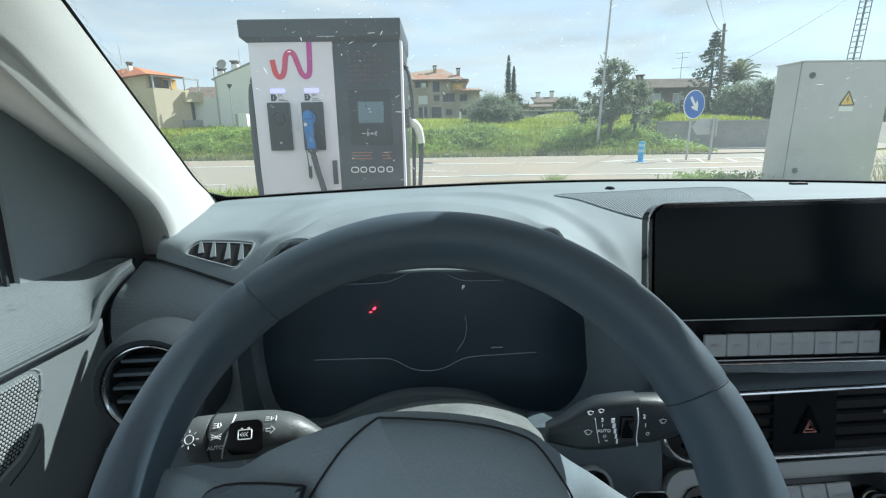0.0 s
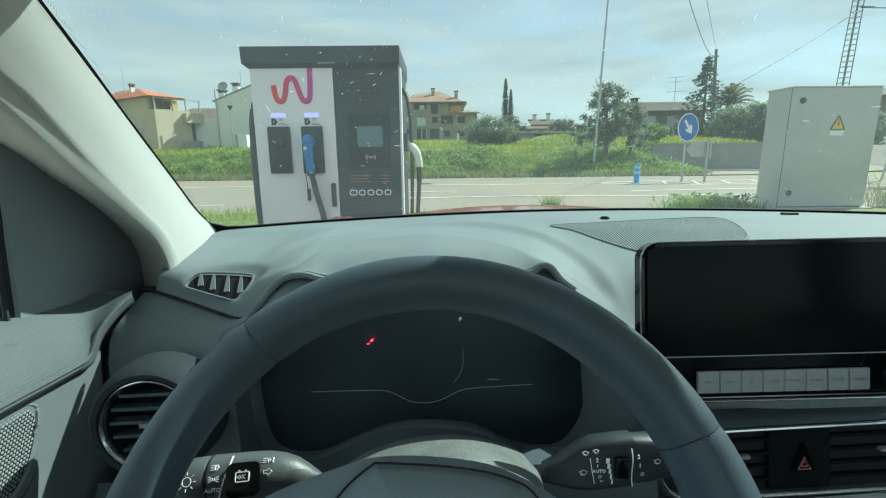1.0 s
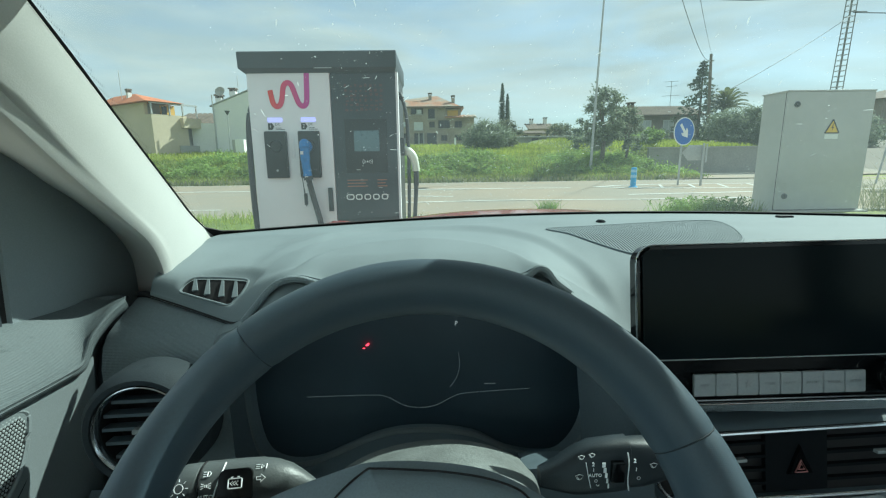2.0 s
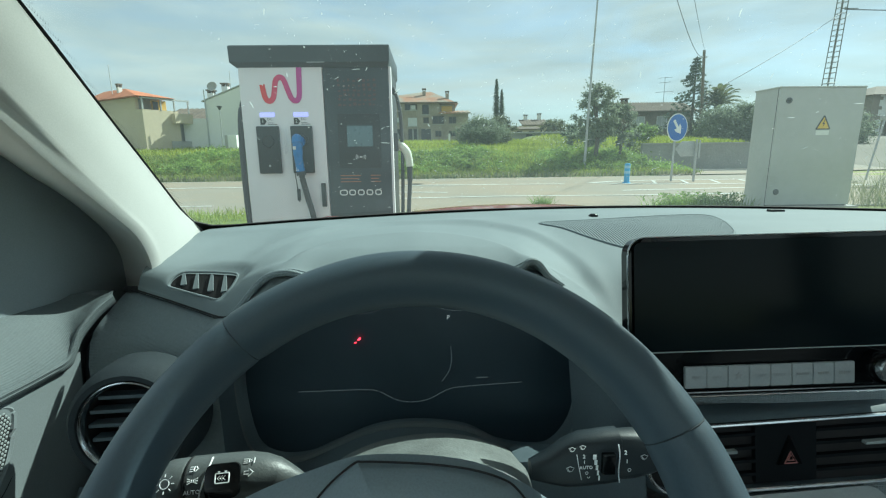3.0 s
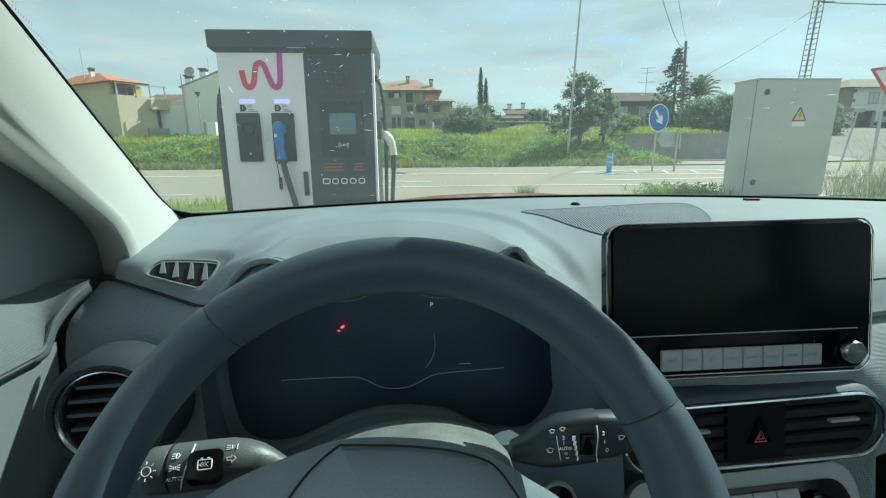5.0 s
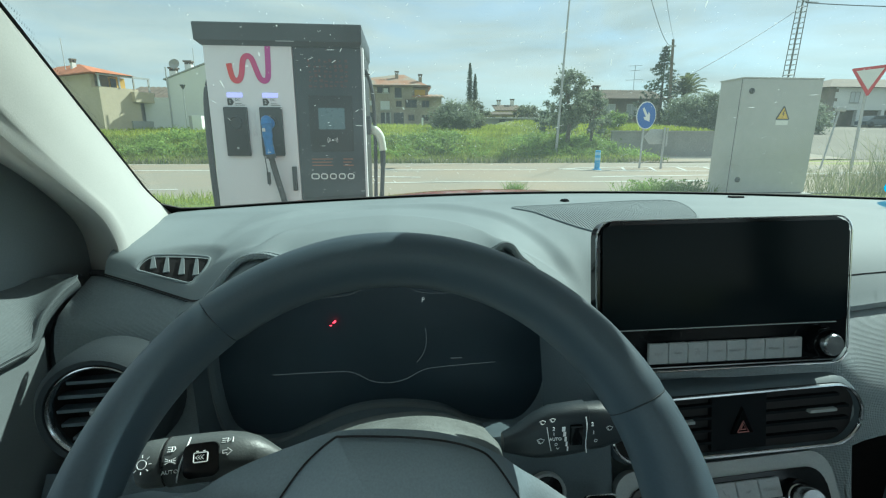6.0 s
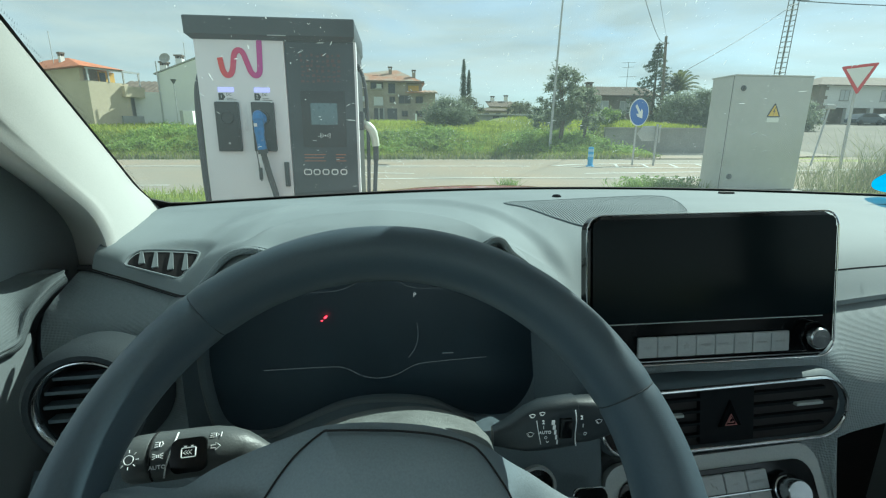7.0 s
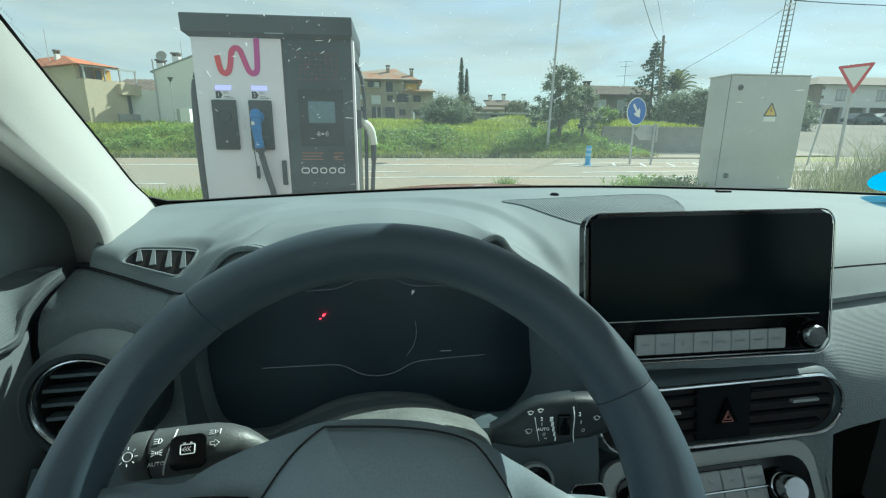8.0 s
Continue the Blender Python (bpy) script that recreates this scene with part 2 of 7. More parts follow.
def circle(r, n=24, cx=0.0, cy=0.0):
    return [(cx + r * math.cos(k * math.tau / n), cy + r * math.sin(k * math.tau / n)) for k in range(n)]


def ring(r0, r1, depth, m, n=32, bm=None):
    rows = []
    for k in range(n):
        c, s = math.cos(k * math.tau / n), math.sin(k * math.tau / n)
        rows.append([m @ Vector((r * c, r * s, w)) for r, w in ((r0, 0), (r1, 0), (r1, depth), (r0, depth))])
    return loft(rows, close_u=True, close_v=True, bm=bm)


def lathe(profile, m, n=28, bm=None):
    """Turns (radius, height) pairs round the pose's third axis."""
    rows = [[m @ Vector((r * math.cos(k * math.tau / n), r * math.sin(k * math.tau / n), h)) for r, h in profile] for k in range(n)]
    out = loft(rows, close_u=True, bm=bm)
    bmesh.ops.remove_doubles(out, verts=out.verts, dist=1e-6)
    return out


def facing(x, y, z, tilt=0.0, turn=0.0, roll=0.0):
    """A pose whose first axis is right, second up and third towards the driver; tilt leans its top away."""
    return Matrix.Translation((x, y, z)) @ Matrix.Rotation(radians(turn), 4, "Z") @ Matrix.Rotation(radians(90 - tilt), 4, "X") @ Matrix.Rotation(radians(roll), 4, "Z")


def words(text, size, m, depth=0.0004):
    """Letters in the built-in font as a bmesh, centred on the pose."""
    cu = bpy.data.curves.new("letters", "FONT")
    cu.body, cu.size, cu.extrude = text, size, depth
    cu.align_x, cu.align_y, cu.resolution_u = "CENTER", "CENTER", 2
    ob = bpy.data.objects.new("letters", cu)
    me = bpy.data.meshes.new_from_object(ob)
    bm = bmesh.new()
    bm.from_mesh(me)
    bmesh.ops.transform(bm, matrix=m, verts=bm.verts)
    bpy.data.objects.remove(ob)
    bpy.data.meshes.remove(me)
    bpy.data.curves.remove(cu)
    return bm


def mesh_np(name, verts, faces, material, smooth=False):
    me = bpy.data.meshes.new(name)
    k = faces.shape[1]
    me.vertices.add(len(verts))
    me.vertices.foreach_set("co", np.asarray(verts, np.float32).ravel())
    me.loops.add(faces.size)
    me.loops.foreach_set("vertex_index", faces.ravel().astype(np.int32))
    me.polygons.add(len(faces))
    me.polygons.foreach_set("loop_start", np.arange(0, faces.size, k, dtype=np.int32))
    me.materials.append(material)
    me.update(calc_edges=True)
    me.validate()
    return me


def lerp(table, x):
    xs, ys = zip(*table)
    return float(np.interp(x, xs, ys))


def soft_lerp(table, x, w=0.02):
    return sum(lerp(table, x + d * w) for d in (-1, -0.5, 0, 0.5, 1)) / 5


# ---- car: shell ----
MID = 0.40


def front_y(x):
    return 1.113 - 0.394 * (x - MID) ** 2


def screen_point(x, z, off=0.0):
    """On the windscreen; off: metres towards the driver."""
    return Vector((x, front_y(x) - (z - 1.075) / 0.6 - 0.51 * off, z - 0.86 * off))


EDGE = ((1.02, -0.366), (1.07, -0.363), (1.11, -0.362), (1.16, -0.348), (1.20, -0.337), (1.265, -0.319), (1.30, -0.308), (1.335, -0.299), (1.45, -0.27))


def edge_x(z):
    return soft_lerp(EDGE, z, 0.015)


shell = thing("car_shell", (MID, 0.2, 0.3), "inside shell of a small red car with light trim", "car interior", kind="structure")
rows = []
for i in range(25):
    z = 1.05 + i * 0.37 / 24
    x0 = edge_x(z)
    rows.append([screen_point(x0 + (0.8 - 2 * x0) * k / 40, z) for k in range(41)])
wind_mesh = finish(loft(rows), "windscreen", WIND)
if wind_mesh.polygons[0].normal.z > 0:
    wind_mesh.flip_normals()
wind = part("windscreen", wind_mesh, WIND, shell, "clear windscreen with dried splashes")
# black band round the glass
rows = []
line = [(edge_x(1.40 - 0.012 * k), 1.40 - 0.012 * k) for k in range(28)]
for x, z in line:
    rows.append([screen_point(x - 0.02, z, 0.002), screen_point(x + 0.0015, z, 0.002)])
part("glass_border", loft(rows), RUBBER, wind, "black glass border")
part("glass_border", loft([[Vector((0.8 - p.x, p.y, p.z)) for p in r] for r in rows]), RUBBER, wind, "black glass border")
rows = []
for k in range(61):
    x = -0.37 + 1.54 * k / 60
    rise = 0.02 * math.exp(-((x + 0.372) / 0.02) ** 2)
    rows.append([screen_point(x, 1.060, 0.002), screen_point(x, 1.080 + rise, 0.002), screen_point(x, 1.0805 + rise, 0.004)])
part("lower_glass_border", loft(rows), RUBBER, wind, "black glass border")
# dotted fringe of the black band
bm = bmesh.new()
for x, z in line:
    for k in range(3):
        for h in range(8):
            c = screen_point(x + 0.0019 + 0.0009 * k, z - 0.0015 * h - 0.00075 * (k % 2), 0.0008)
            r = 0.00045 - 0.0001 * k
            bm.faces.new([bm.verts.new(c + Vector((r * math.cos(q), -r * math.sin(q) * 0.86, r * math.sin(q) * 0.51))) for q in np.linspace(0, math.tau, 8, endpoint=False)])
fringe = part("border_dots", bm, RUBBER, wind, "black printed dots", smooth=0)
fringe["kind"] = "stuff"
# dried splashes on the glass
rng = np.random.default_rng(7)
bm = bmesh.new()
for k in range(1900):
    x, z = rng.uniform(-0.2, 1.0), 1.09 + 0.27 * rng.random() ** 1.1
    if edge_x(z) + 0.03 > x:
        continue
    s, a = 0.00042 + 0.0016 * rng.random() ** 6, rng.uniform(-0.3, 2.2)
    ln = s * rng.choice((0.8, 1.0, 1.5, 2.6, 4.0))
    c = screen_point(x, z, 0.0012)
    du = Vector((math.cos(a), -math.sin(a) * 0.85, math.sin(a) * 0.5)) * ln
    dv = Vector((-math.sin(a), -math.cos(a) * 0.85, math.cos(a) * 0.5)) * s * 0.35
    vs = [bm.verts.new(c + du * p * 1.0 + dv * (1.25 * q) * rng.uniform(0.6, 1.3)) for p, q in ((-1, -0.4), (-0.3, -1), (0.7, -0.8), (1, 0.1), (0.4, 1), (-0.6, 0.7))]
    bm.faces.new(vs)
splash = part("splashes", bm, SPECK, wind, "pale dried splashes", smooth=0)
splash["kind"] = "stuff"

# pillars
LOWER = ((0.765, 0.985), (0.766, 1.015), (0.762, 1.055), (0.742, 1.090), (0.700, 1.130), (0.660, 1.160), (0.628, 1.180), (0.585, 1.210), (0.480, 1.270), (0.350, 1.340), (0.200, 1.390))
CREASE = ((0.684, 1.015), (0.681, 1.038), (0.677, 1.068), (0.655, 1.105), (0.608, 1.143), (0.563, 1.177), (0.525, 1.208), (0.488, 1.240), (0.400, 1.316), (0.300, 1.400), (0.200, 1.480))
GLASS_Z = (1.030, 1.055, 1.085, 1.120, 1.160, 1.200, 1.235, 1.270, 1.345, 1.420, 1.490)


def pillar(flip):
    low = curve_pts([(-0.432, y, z) for y, z in LOWER], 4)
    mid = curve_pts([(-0.335 + 0.01 * k / 10, y, z) for k, (y, z) in enumerate(CREASE)], 4)
    top = curve_pts([screen_point(edge_x(z), z, 0.004) for z in GLASS_Z], 4)
    rows = []
    for g, c, b in zip(top, mid, low):
        face = [g + (c - g) * f + Vector((0.007 * math.sin(f * math.pi), 0, 0)) for f in (0, 0.15, 0.35, 0.55, 0.75, 0.88)]
        turn = [c + Vector((0.0, 0.012, 0)), c.lerp(b, 0.06) + Vector((0.001, -0.003, -0.004)), c.lerp(b, 0.2) + Vector((0.004, -0.006, -0.008)), c.lerp(b, 0.4) + Vector((0.004, -0.005, -0.009)), c.lerp(b, 0.7) + Vector((0.002, -0.003, -0.006)), b]
        r = [g + Vector((-0.015, 0.03, 0.0))] + curve_pts(face + turn, 2) + [b + Vector((-0.03, 0.01, 0.01))]
        rows.append([Vector((0.8 - p.x, p.y, p.z)) if flip else p for p in r])
    return loft(rows)


for flip in (False, True):
    part("pillar_trim", pillar(flip), TRIM, shell, "pale grey windscreen pillar trim")
# roof with its lining, closing walls
rows = [[Vector((x, y, 1.415 + 0.05 * (1 - ((x - MID) / 0.75) ** 2) - 0.16 * max(0, (y - 0.35)))) for x in np.linspace(-0.36, 1.16, 17)] for y in np.linspace(-1.6, 0.52, 14)]
part("roof_lining", loft(rows), HEAD, shell, "light grey roof lining")
part("roof", loft([[p + Vector((0, 0.01, 0.04)) for p in r] for r in rows]), PAINT, shell, "red roof")
# unseen header: edge keeps sun off the hub, steps up to light the right rim
rows = [[screen_point(x, lerp(((0.50, 1.4135), (0.58, 1.426)), x), 0.004), screen_point(x, 1.43, 0.002), Vector((x, 0.50, 1.418 + 0.05 * (1 - ((x - MID) / 0.75) ** 2)))] for x in np.linspace(-0.30, 1.10, 15)]
part("header_trim", loft(rows), HEAD, shell, "unseen light grey trim above the windscreen, edge set to block sun")
part("rear_wall", box(-0.5, 1.3, -1.66, -1.6, 0.3, 0.98), DARK, shell, "dark rear hatch below the rear window")
# unseen seats added as reflectors: pale one fills the wheel, dark one limits fill
BOUNCE_CLOTH = mat("light bounce cloth", (0.60, 0.64, 0.67), 0.9, vary=0.08, grain=300, bump=0.2)
LOW_BOUNCE_CLOTH = mat("dark low-bounce cloth", (0.09, 0.10, 0.11), 0.9, vary=0.12, grain=300, bump=0.2)
for x0, x1, cloth, tone in ((-0.42, 0.30, BOUNCE_CLOTH, "light grey"), (0.50, 1.22, LOW_BOUNCE_CLOTH, "dark grey")):
    part("unseen_seat_back", box(x0, x1, -0.46, -0.34, 0.3, 0.98, 0.03), cloth, shell, tone + " seat back, unseen, toned for bounce light")
    part("unseen_seat_cushion", box(x0, x1, -0.34, 0.12, 0.36, 0.56, 0.04), cloth, shell, tone + " seat cushion, unseen, toned for bounce light")
part("floor_pan", box(-0.5, 1.3, -1.6, 1.0, 0.26, 0.3), RUBBER, shell, "black floor carpet")
for x in (-0.47, 1.23):
    part("shut_panel", box(*((-0.455, -0.442) if x < 0 else (1.222, 1.236)), 0.56, 1.0, 0.3, 1.02), SAIL, shell, "grey panel behind the door gap")
    part("door_pillar", box(x, x + 0.04, -0.55, -0.4, 0.9, 1.42, 0.01), DARK, shell, "dark door pillar")
    part("roof_rail", tube([(x + 0.02, -1.6, 1.41), (x + 0.02, 0.1, 1.41), (0.8 - edge_x(1.4) if x > 0 else edge_x(1.4) - 0.05, 0.5, 1.36)], 0.035, 8), HEAD, shell, "light roof rail")
# bonnet
rows = [[Vector((x, y, 0.987 - 0.055 * abs((x - MID) / 0.62) ** 2.2 - 0.02 * (y - 1.9) - (0.5 * max(0, y - 2.02)) ** 1.3)) for x in np.linspace(-0.35, 1.15, 41)] for y in np.linspace(1.25, 2.3, 20)]
bonnet = part("bonnet", loft(rows), PAINT, shell, "shiny red bonnet")
part("bumper", box(-0.42, 1.22, 2.05, 2.28, 0.2, 0.75, 0.06), PAINT, shell, "red front bumper")
for x0, x1 in ((-0.46, -0.35), (1.15, 1.26)):
    part("fender", box(x0, x1, 0.985, 2.2, 0.62, 0.925, 0.03), PAINT, shell, "red front fender")
    part("rear_quarter", box(x0, x0 + 0.06 if x0 < 0 else x1, -1.66, -0.75, 0.3, 0.96, 0.02), PAINT, shell, "red rear quarter")
    part("sill", box(x0, x1, -0.75, 1.2, 0.2, 0.3, 0.02), RUBBER, shell, "black sill")
    for y in (1.56, -1.08):
        side = Matrix.Translation((x0 if x0 < 0 else x1, y, 0.315)) @ Matrix.Rotation(radians(-90 if x0 < 0 else 90), 4, "Y")
        wheel_part = part("wheel", lathe([(0.17, -0.18), (0.29, -0.18), (0.31, -0.15), (0.31, -0.03), (0.29, 0.0), (0.2, 0.0)], side, 28), RUBBER, shell, "black tyre")
        part("rim", lathe([(0.2, -0.002), (0.19, -0.02), (0.06, 0.0), (0.0, 0.005)], side, 20), ZINC_RIM, wheel_part, "grey alloy rim")
part("scuttle", loft([[screen_point(x, 1.062, 0.0) + Vector((0, 0.02 + d, -0.02 - d * 0.18)) for d in (0, 0.05, 0.12, 0.2)] for x in np.linspace(-0.36, 1.16, 31)]), RUBBER, shell, "black scuttle panel")
for x0, x1 in ((-0.05, 0.62), (0.55, 1.05)):
    pts = [screen_point(x0 + (x1 - x0) * k / 12, 1.052 + 0.004 * math.sin(k / 12 * math.pi), -0.012) for k in range(13)]
    wiper = part("wiper", tube(pts, 0.006, 6), RUBBER, shell, "black wiper blade")
# round sticker on the glass
SX, SZ = 1.050, 1.114
sticker = thing("windscreen_sticker", screen_point(SX, SZ), "round blue sticker on the windscreen", "sticker")
za = (screen_point(SX, SZ + 0.05) - screen_point(SX, SZ)).normalized()
xa = (screen_point(SX + 0.03, SZ) - screen_point(SX - 0.03, SZ)).normalized()
xa = (xa - za * xa.dot(za)).normalized()
sm = Matrix((xa, za, xa.cross(za))).transposed().to_4x4()
sm.translation = screen_point(SX, SZ, 0.004)
for nm, outline, up_by, film in (("disc", circle(0.050, 40), 0.0, BLUE_TAG), ("label", rounded(0.050, 0.026, 0.004, cx=0.012, cy=0.004), 0.0012, PALE_TAG)):
    bm = bmesh.new()
    bm.faces.new([bm.verts.new(sm @ Vector((u, v, up_by))) for u, v in outline])
    part(nm, bm, film, sticker, "blue translucent disc" if nm == "disc" else "pale label")
# inside mirror
mirror = thing("inside_mirror", (0.42, 0.46, 1.36), "black inside mirror hanging from the windscreen", "mirror")
mm = facing(0.42, 0.455, 1.36, 0, 12)
part("housing", plate(rounded(0.235, 0.07, 0.03), 0.03, mm, bevel=0.008), GLOSS, mirror, "black mirror housing")
part("mirror_glass", plate(rounded(0.222, 0.058, 0.026), 0.002, mm @ Matrix.Translation((0, 0, 0.0305))), mat("mirror silver", (0.9, 0.9, 0.9), 0.02, 1.0, bump=0, vary=0.01), mirror, "mirror glass")
part("stem", tube([(0.42, 0.46, 1.385), (0.42, 0.52, 1.41)], 0.012, 10), DARK, mirror, "black stem")


# unseen sensor housing, sized so its shadow falls on the rim and airbag cover
rows = []
for k in range(7):
    z = 1.378 + 0.044 * k / 6
    half = 0.078 + 0.01 * k / 6
    rows.append([screen_point(0.382 - half + 2 * half * q / 8, z, 0.003 + 0.022 * math.sin(q / 8 * math.pi) ** 0.5 * min(1, 0.4 + k / 4)) for q in range(9)])
part("sensor_housing", loft(rows), DARK, mirror, "unseen dark housing behind the mirror, sized to shade the wheel")


# ---- car: driver's door ----
def door_side(flip, detailed):
    def fl(p):
        return Vector((0.8 - p[0], p[1], p[2])) if flip else Vector(p)

    door = thing("front_door", fl((-0.45, 0.2, 0.4)), "grey front door with textured armrest ledge", "car door")
    # upper ledge: from the window line to a rounded edge that sweeps up at its front
    outer_line = curve_pts([(-0.440, -0.7, 1.030), (-0.436, -0.1, 1.030), (-0.434, 0.35, 1.031), (-0.431, 0.45, 1.031), (-0.430, 0.525, 1.030), (-0.430, 0.566, 1.028), (-0.428, 0.620, 1.023), (-0.415, 0.651, 1.0212), (-0.394, 0.661, 1.023), (-0.372, 0.656, 1.026)], 6)
    inner_line = curve_pts([(-0.390, -0.7, 0.985), (-0.390, -0.1, 0.980), (-0.390, 0.35, 0.974), (-0.390, 0.47, 0.970), (-0.390, 0.547, 0.9667), (-0.3885, 0.578, 0.968), (-0.387, 0.589, 0.9798), (-0.384, 0.600, 0.997), (-0.376, 0.620, 1.0155), (-0.367, 0.640, 1.0268)], 6)
    rows = []
    for o, e in zip(outer_line, inner_line):
        d = (e - o)
        rows.append([fl(q) for q in (o + Vector((-0.015, 0, 0.004)), o, o + d * 0.25 + Vector((0, 0, 0.003)), o + d * 0.5 + Vector((0, 0, 0.005)), o + d * 0.75 + Vector((0, 0, 0.005)), o + d * 0.92 + Vector((0, 0, 0.003)), e, e + Vector((0.001, 0.002, -0.006)), e + Vector((-0.003, 0.008, -0.013)), e + Vector((-0.014, 0.014, -0.018)))])
    part("ledge", loft(rows), LEDGE, door, "textured grey ledge")
    part("ledge_edge", tube([fl(e + Vector((-0.001, 0.001, -0.001))) for e in inner_line], [0.0034] * (len(inner_line) - 18) + [0.0034 - 0.0012 * k / 17 for k in range(18)], 8), LEDGE, door, "rounded edge")
    rows = [[fl((-0.3965 - (0.0045 if k else 0) - 0.007 * k, y, 0.964 - 0.11 * k)) for k in range(6)] for y in np.linspace(-0.7, 0.61, 20)]
    part("panel", loft(rows), DOORM, door, "grey door panel")
    part("outer_skin", box(*( (1.285, 1.33) if flip else (-0.53, -0.485)), -0.75, 0.9, 0.3, 0.99, 0.01), PAINT, door, "red outer skin")
    # mirror-corner panel and window frame
    bm = bmesh.new()
    outer = [(0.775, 0.975), (0.772, 1.02), (0.768, 1.062), (0.747, 1.098), (0.705, 1.138), (0.664, 1.168), (0.61, 1.203), (0.56, 1.232), (0.548, 1.02), (0.62, 1.012), (0.72, 0.99)]
    cen = (0.65, 1.07)
    rows = []
    for f, x in ((1.0, -0.438), (0.97, -0.432), (0.8, -0.430), (0.4, -0.427), (0.0, -0.426)):
        rows.append([fl((x, cen[0] + (y - cen[0]) * f, cen[1] + (z - cen[1]) * f)) for y, z in outer])
    part("corner_panel", loft(rows, close_v=True), SAIL, door, "grey mirror corner panel")
    part("window_frame", tube([fl((-0.446, 0.551, 1.0)), fl((-0.446, 0.556, 1.12)), fl((-0.444, 0.558, 1.235))], 0.011, 8), RUBBER, door, "black window channel")
    part("frame_strip", tube([fl((-0.436, 0.538, 1.015)), fl((-0.436, 0.545, 1.12)), fl((-0.436, 0.548, 1.23))], 0.003, 6), VENT, door, "dark frame strip")
    rows = [[fl((-0.452 + 0.06 * k / 6, y, 1.02 + 0.38 * k / 6)) for k in range(7)] for y in np.linspace(-0.4, 0.545, 10)]
    pane = part("window_pane", loft(rows), PANE, door, "clear side window")
    pane.visible_shadow = False
    if detailed:
        gm = Matrix.Translation((-0.4025, 0.483, 0.914)) @ Matrix.Scale(0.968, 4) @ Matrix.Rotation(radians(90), 4, "Z") @ Matrix.Rotation(radians(90), 4, "X")
        out = [(0.0255, 0.020), (0.0215, 0.031), (0.007, 0.0365), (-0.02, 0.039), (-0.09, 0.040), (-0.125, 0.02), (-0.13, -0.03), (-0.10, -0.06), (-0.06, -0.055), (-0.031, -0.046), (-0.014, -0.0415), (0.0037, -0.027), (0.0174, -0.005)]
        shape = [(p.x, p.y) for p in curve_pts([(u, v, 0) for u, v in out], 4, True)]
        speaker = part("speaker_grille", plate(shape, 0.004, gm, bevel=0.001), SEAM, door, "perforated speaker grille")
        bm = bmesh.new()
        for i in range(44):
            for j in range(34):
                u, v = -0.135 + 0.0042 * i + 0.0021 * (j % 2), -0.07 + 0.0036 * j
                inside = sum((ay > v) != (by > v) and u < ax + (bx - ax) * (v - ay) / (by - ay) for (ax, ay), (bx, by) in zip(shape, shape[1:] + shape[:1])) % 2
                if inside:
                    low = [bm.verts.new(gm @ Vector((u + 0.0017 * math.cos(q * math.tau / 6), v + 0.0017 * math.sin(q * math.tau / 6), 0.0041))) for q in range(6)]
                    top = bm.verts.new(gm @ Vector((u, v, 0.0052)))
                    for q in range(6):
                        bm.faces.new((low[q], low[(q + 1) % 6], top))
        pips = part("pips", bm, GREYTRIM, speaker, "fine grey pips")
        pips["kind"] = "stuff"
        rimline = [gm @ Vector((-0.05 + (u + 0.05) * 1.08, v * 1.1, 0.002)) for u, v in [(p.x, p.y) for p in curve_pts([(u, v, 0) for u, v in out], 4, True)]]
        part("grille_rim", tube(rimline, 0.0032, 6, True), DOORM, door)
        part("panel_seam", tube(curve_pts([(-0.3995, 0.5418, 0.952), (-0.4025, 0.5327, 0.9305), (-0.406, 0.5143, 0.8856), (-0.408, 0.4936, 0.8583), (-0.409, 0.4622, 0.8429)], 5), 0.0010, 5), VENT, door)
    # outside mirror
    om = part("outside_mirror", box(*((1.42, 1.62) if flip else (-0.86, -0.62)), 0.80, 0.93, 1.05, 1.20, 0.045, seg=4), PAINT, door, "red outside mirror")
    part("mirror_foot", box(*((1.28, 1.5) if flip else (-0.72, -0.46)), 0.80, 0.88, 1.01, 1.055, 0.015), DARK, om, "black mirror foot")
    return door


door_side(False, True)
door_side(True, False)

# ---- car: dashboard ----
dash = thing("dashboard", (MID, 0.7, 0.6), "dark grey moulded dashboard of a small car", "dashboard")
LIP_Y = ((-0.42, 0.73), (-0.385, 0.69), (-0.362, 0.67), (-0.30, 0.645), (-0.225, 0.61), (-0.165, 0.585), (0.02, 0.58), (0.15, 0.585), (0.22, 0.60), (0.29, 0.585), (0.40, 0.565), (0.58, 0.553), (0.80, 0.552), (1.25, 0.62))
LIP_Z = ((-0.42, 1.040), (-0.385, 1.037), (-0.36, 1.031), (-0.29, 1.020), (-0.215, 1.009), (-0.200, 1.013), (-0.175, 1.040), (-0.158, 1.058), (-0.142, 1.069), (-0.122, 1.072), (-0.097, 1.065), (0.02, 1.070), (0.12, 1.066), (0.142, 1.069), (0.155, 1.079), (0.166, 1.076), (0.178, 1.060), (0.196, 1.047), (0.235, 1.012), (0.285, 0.984), (0.40, 0.990), (0.56, 0.990), (0.60, 0.994), (0.66, 1.001), (0.75, 1.007), (1.25, 1.015))
SHO_Z = ((-0.45, 1.066), (-0.34, 1.064), (-0.30, 1.061), (-0.22, 1.062), (-0.15, 1.080), (0.02, 1.086), (0.14, 1.080), (0.24, 1.068), (0.40, 1.068), (1.25, 1.068))
SHO_D = ((-0.45, 0.04), (-0.25, 0.06), (-0.15, 0.08), (0.15, 0.08), (0.20, 0.15), (0.25, 0.19), (0.34, 0.19), (0.46, 0.19), (0.56, 0.20), (1.25, 0.20))


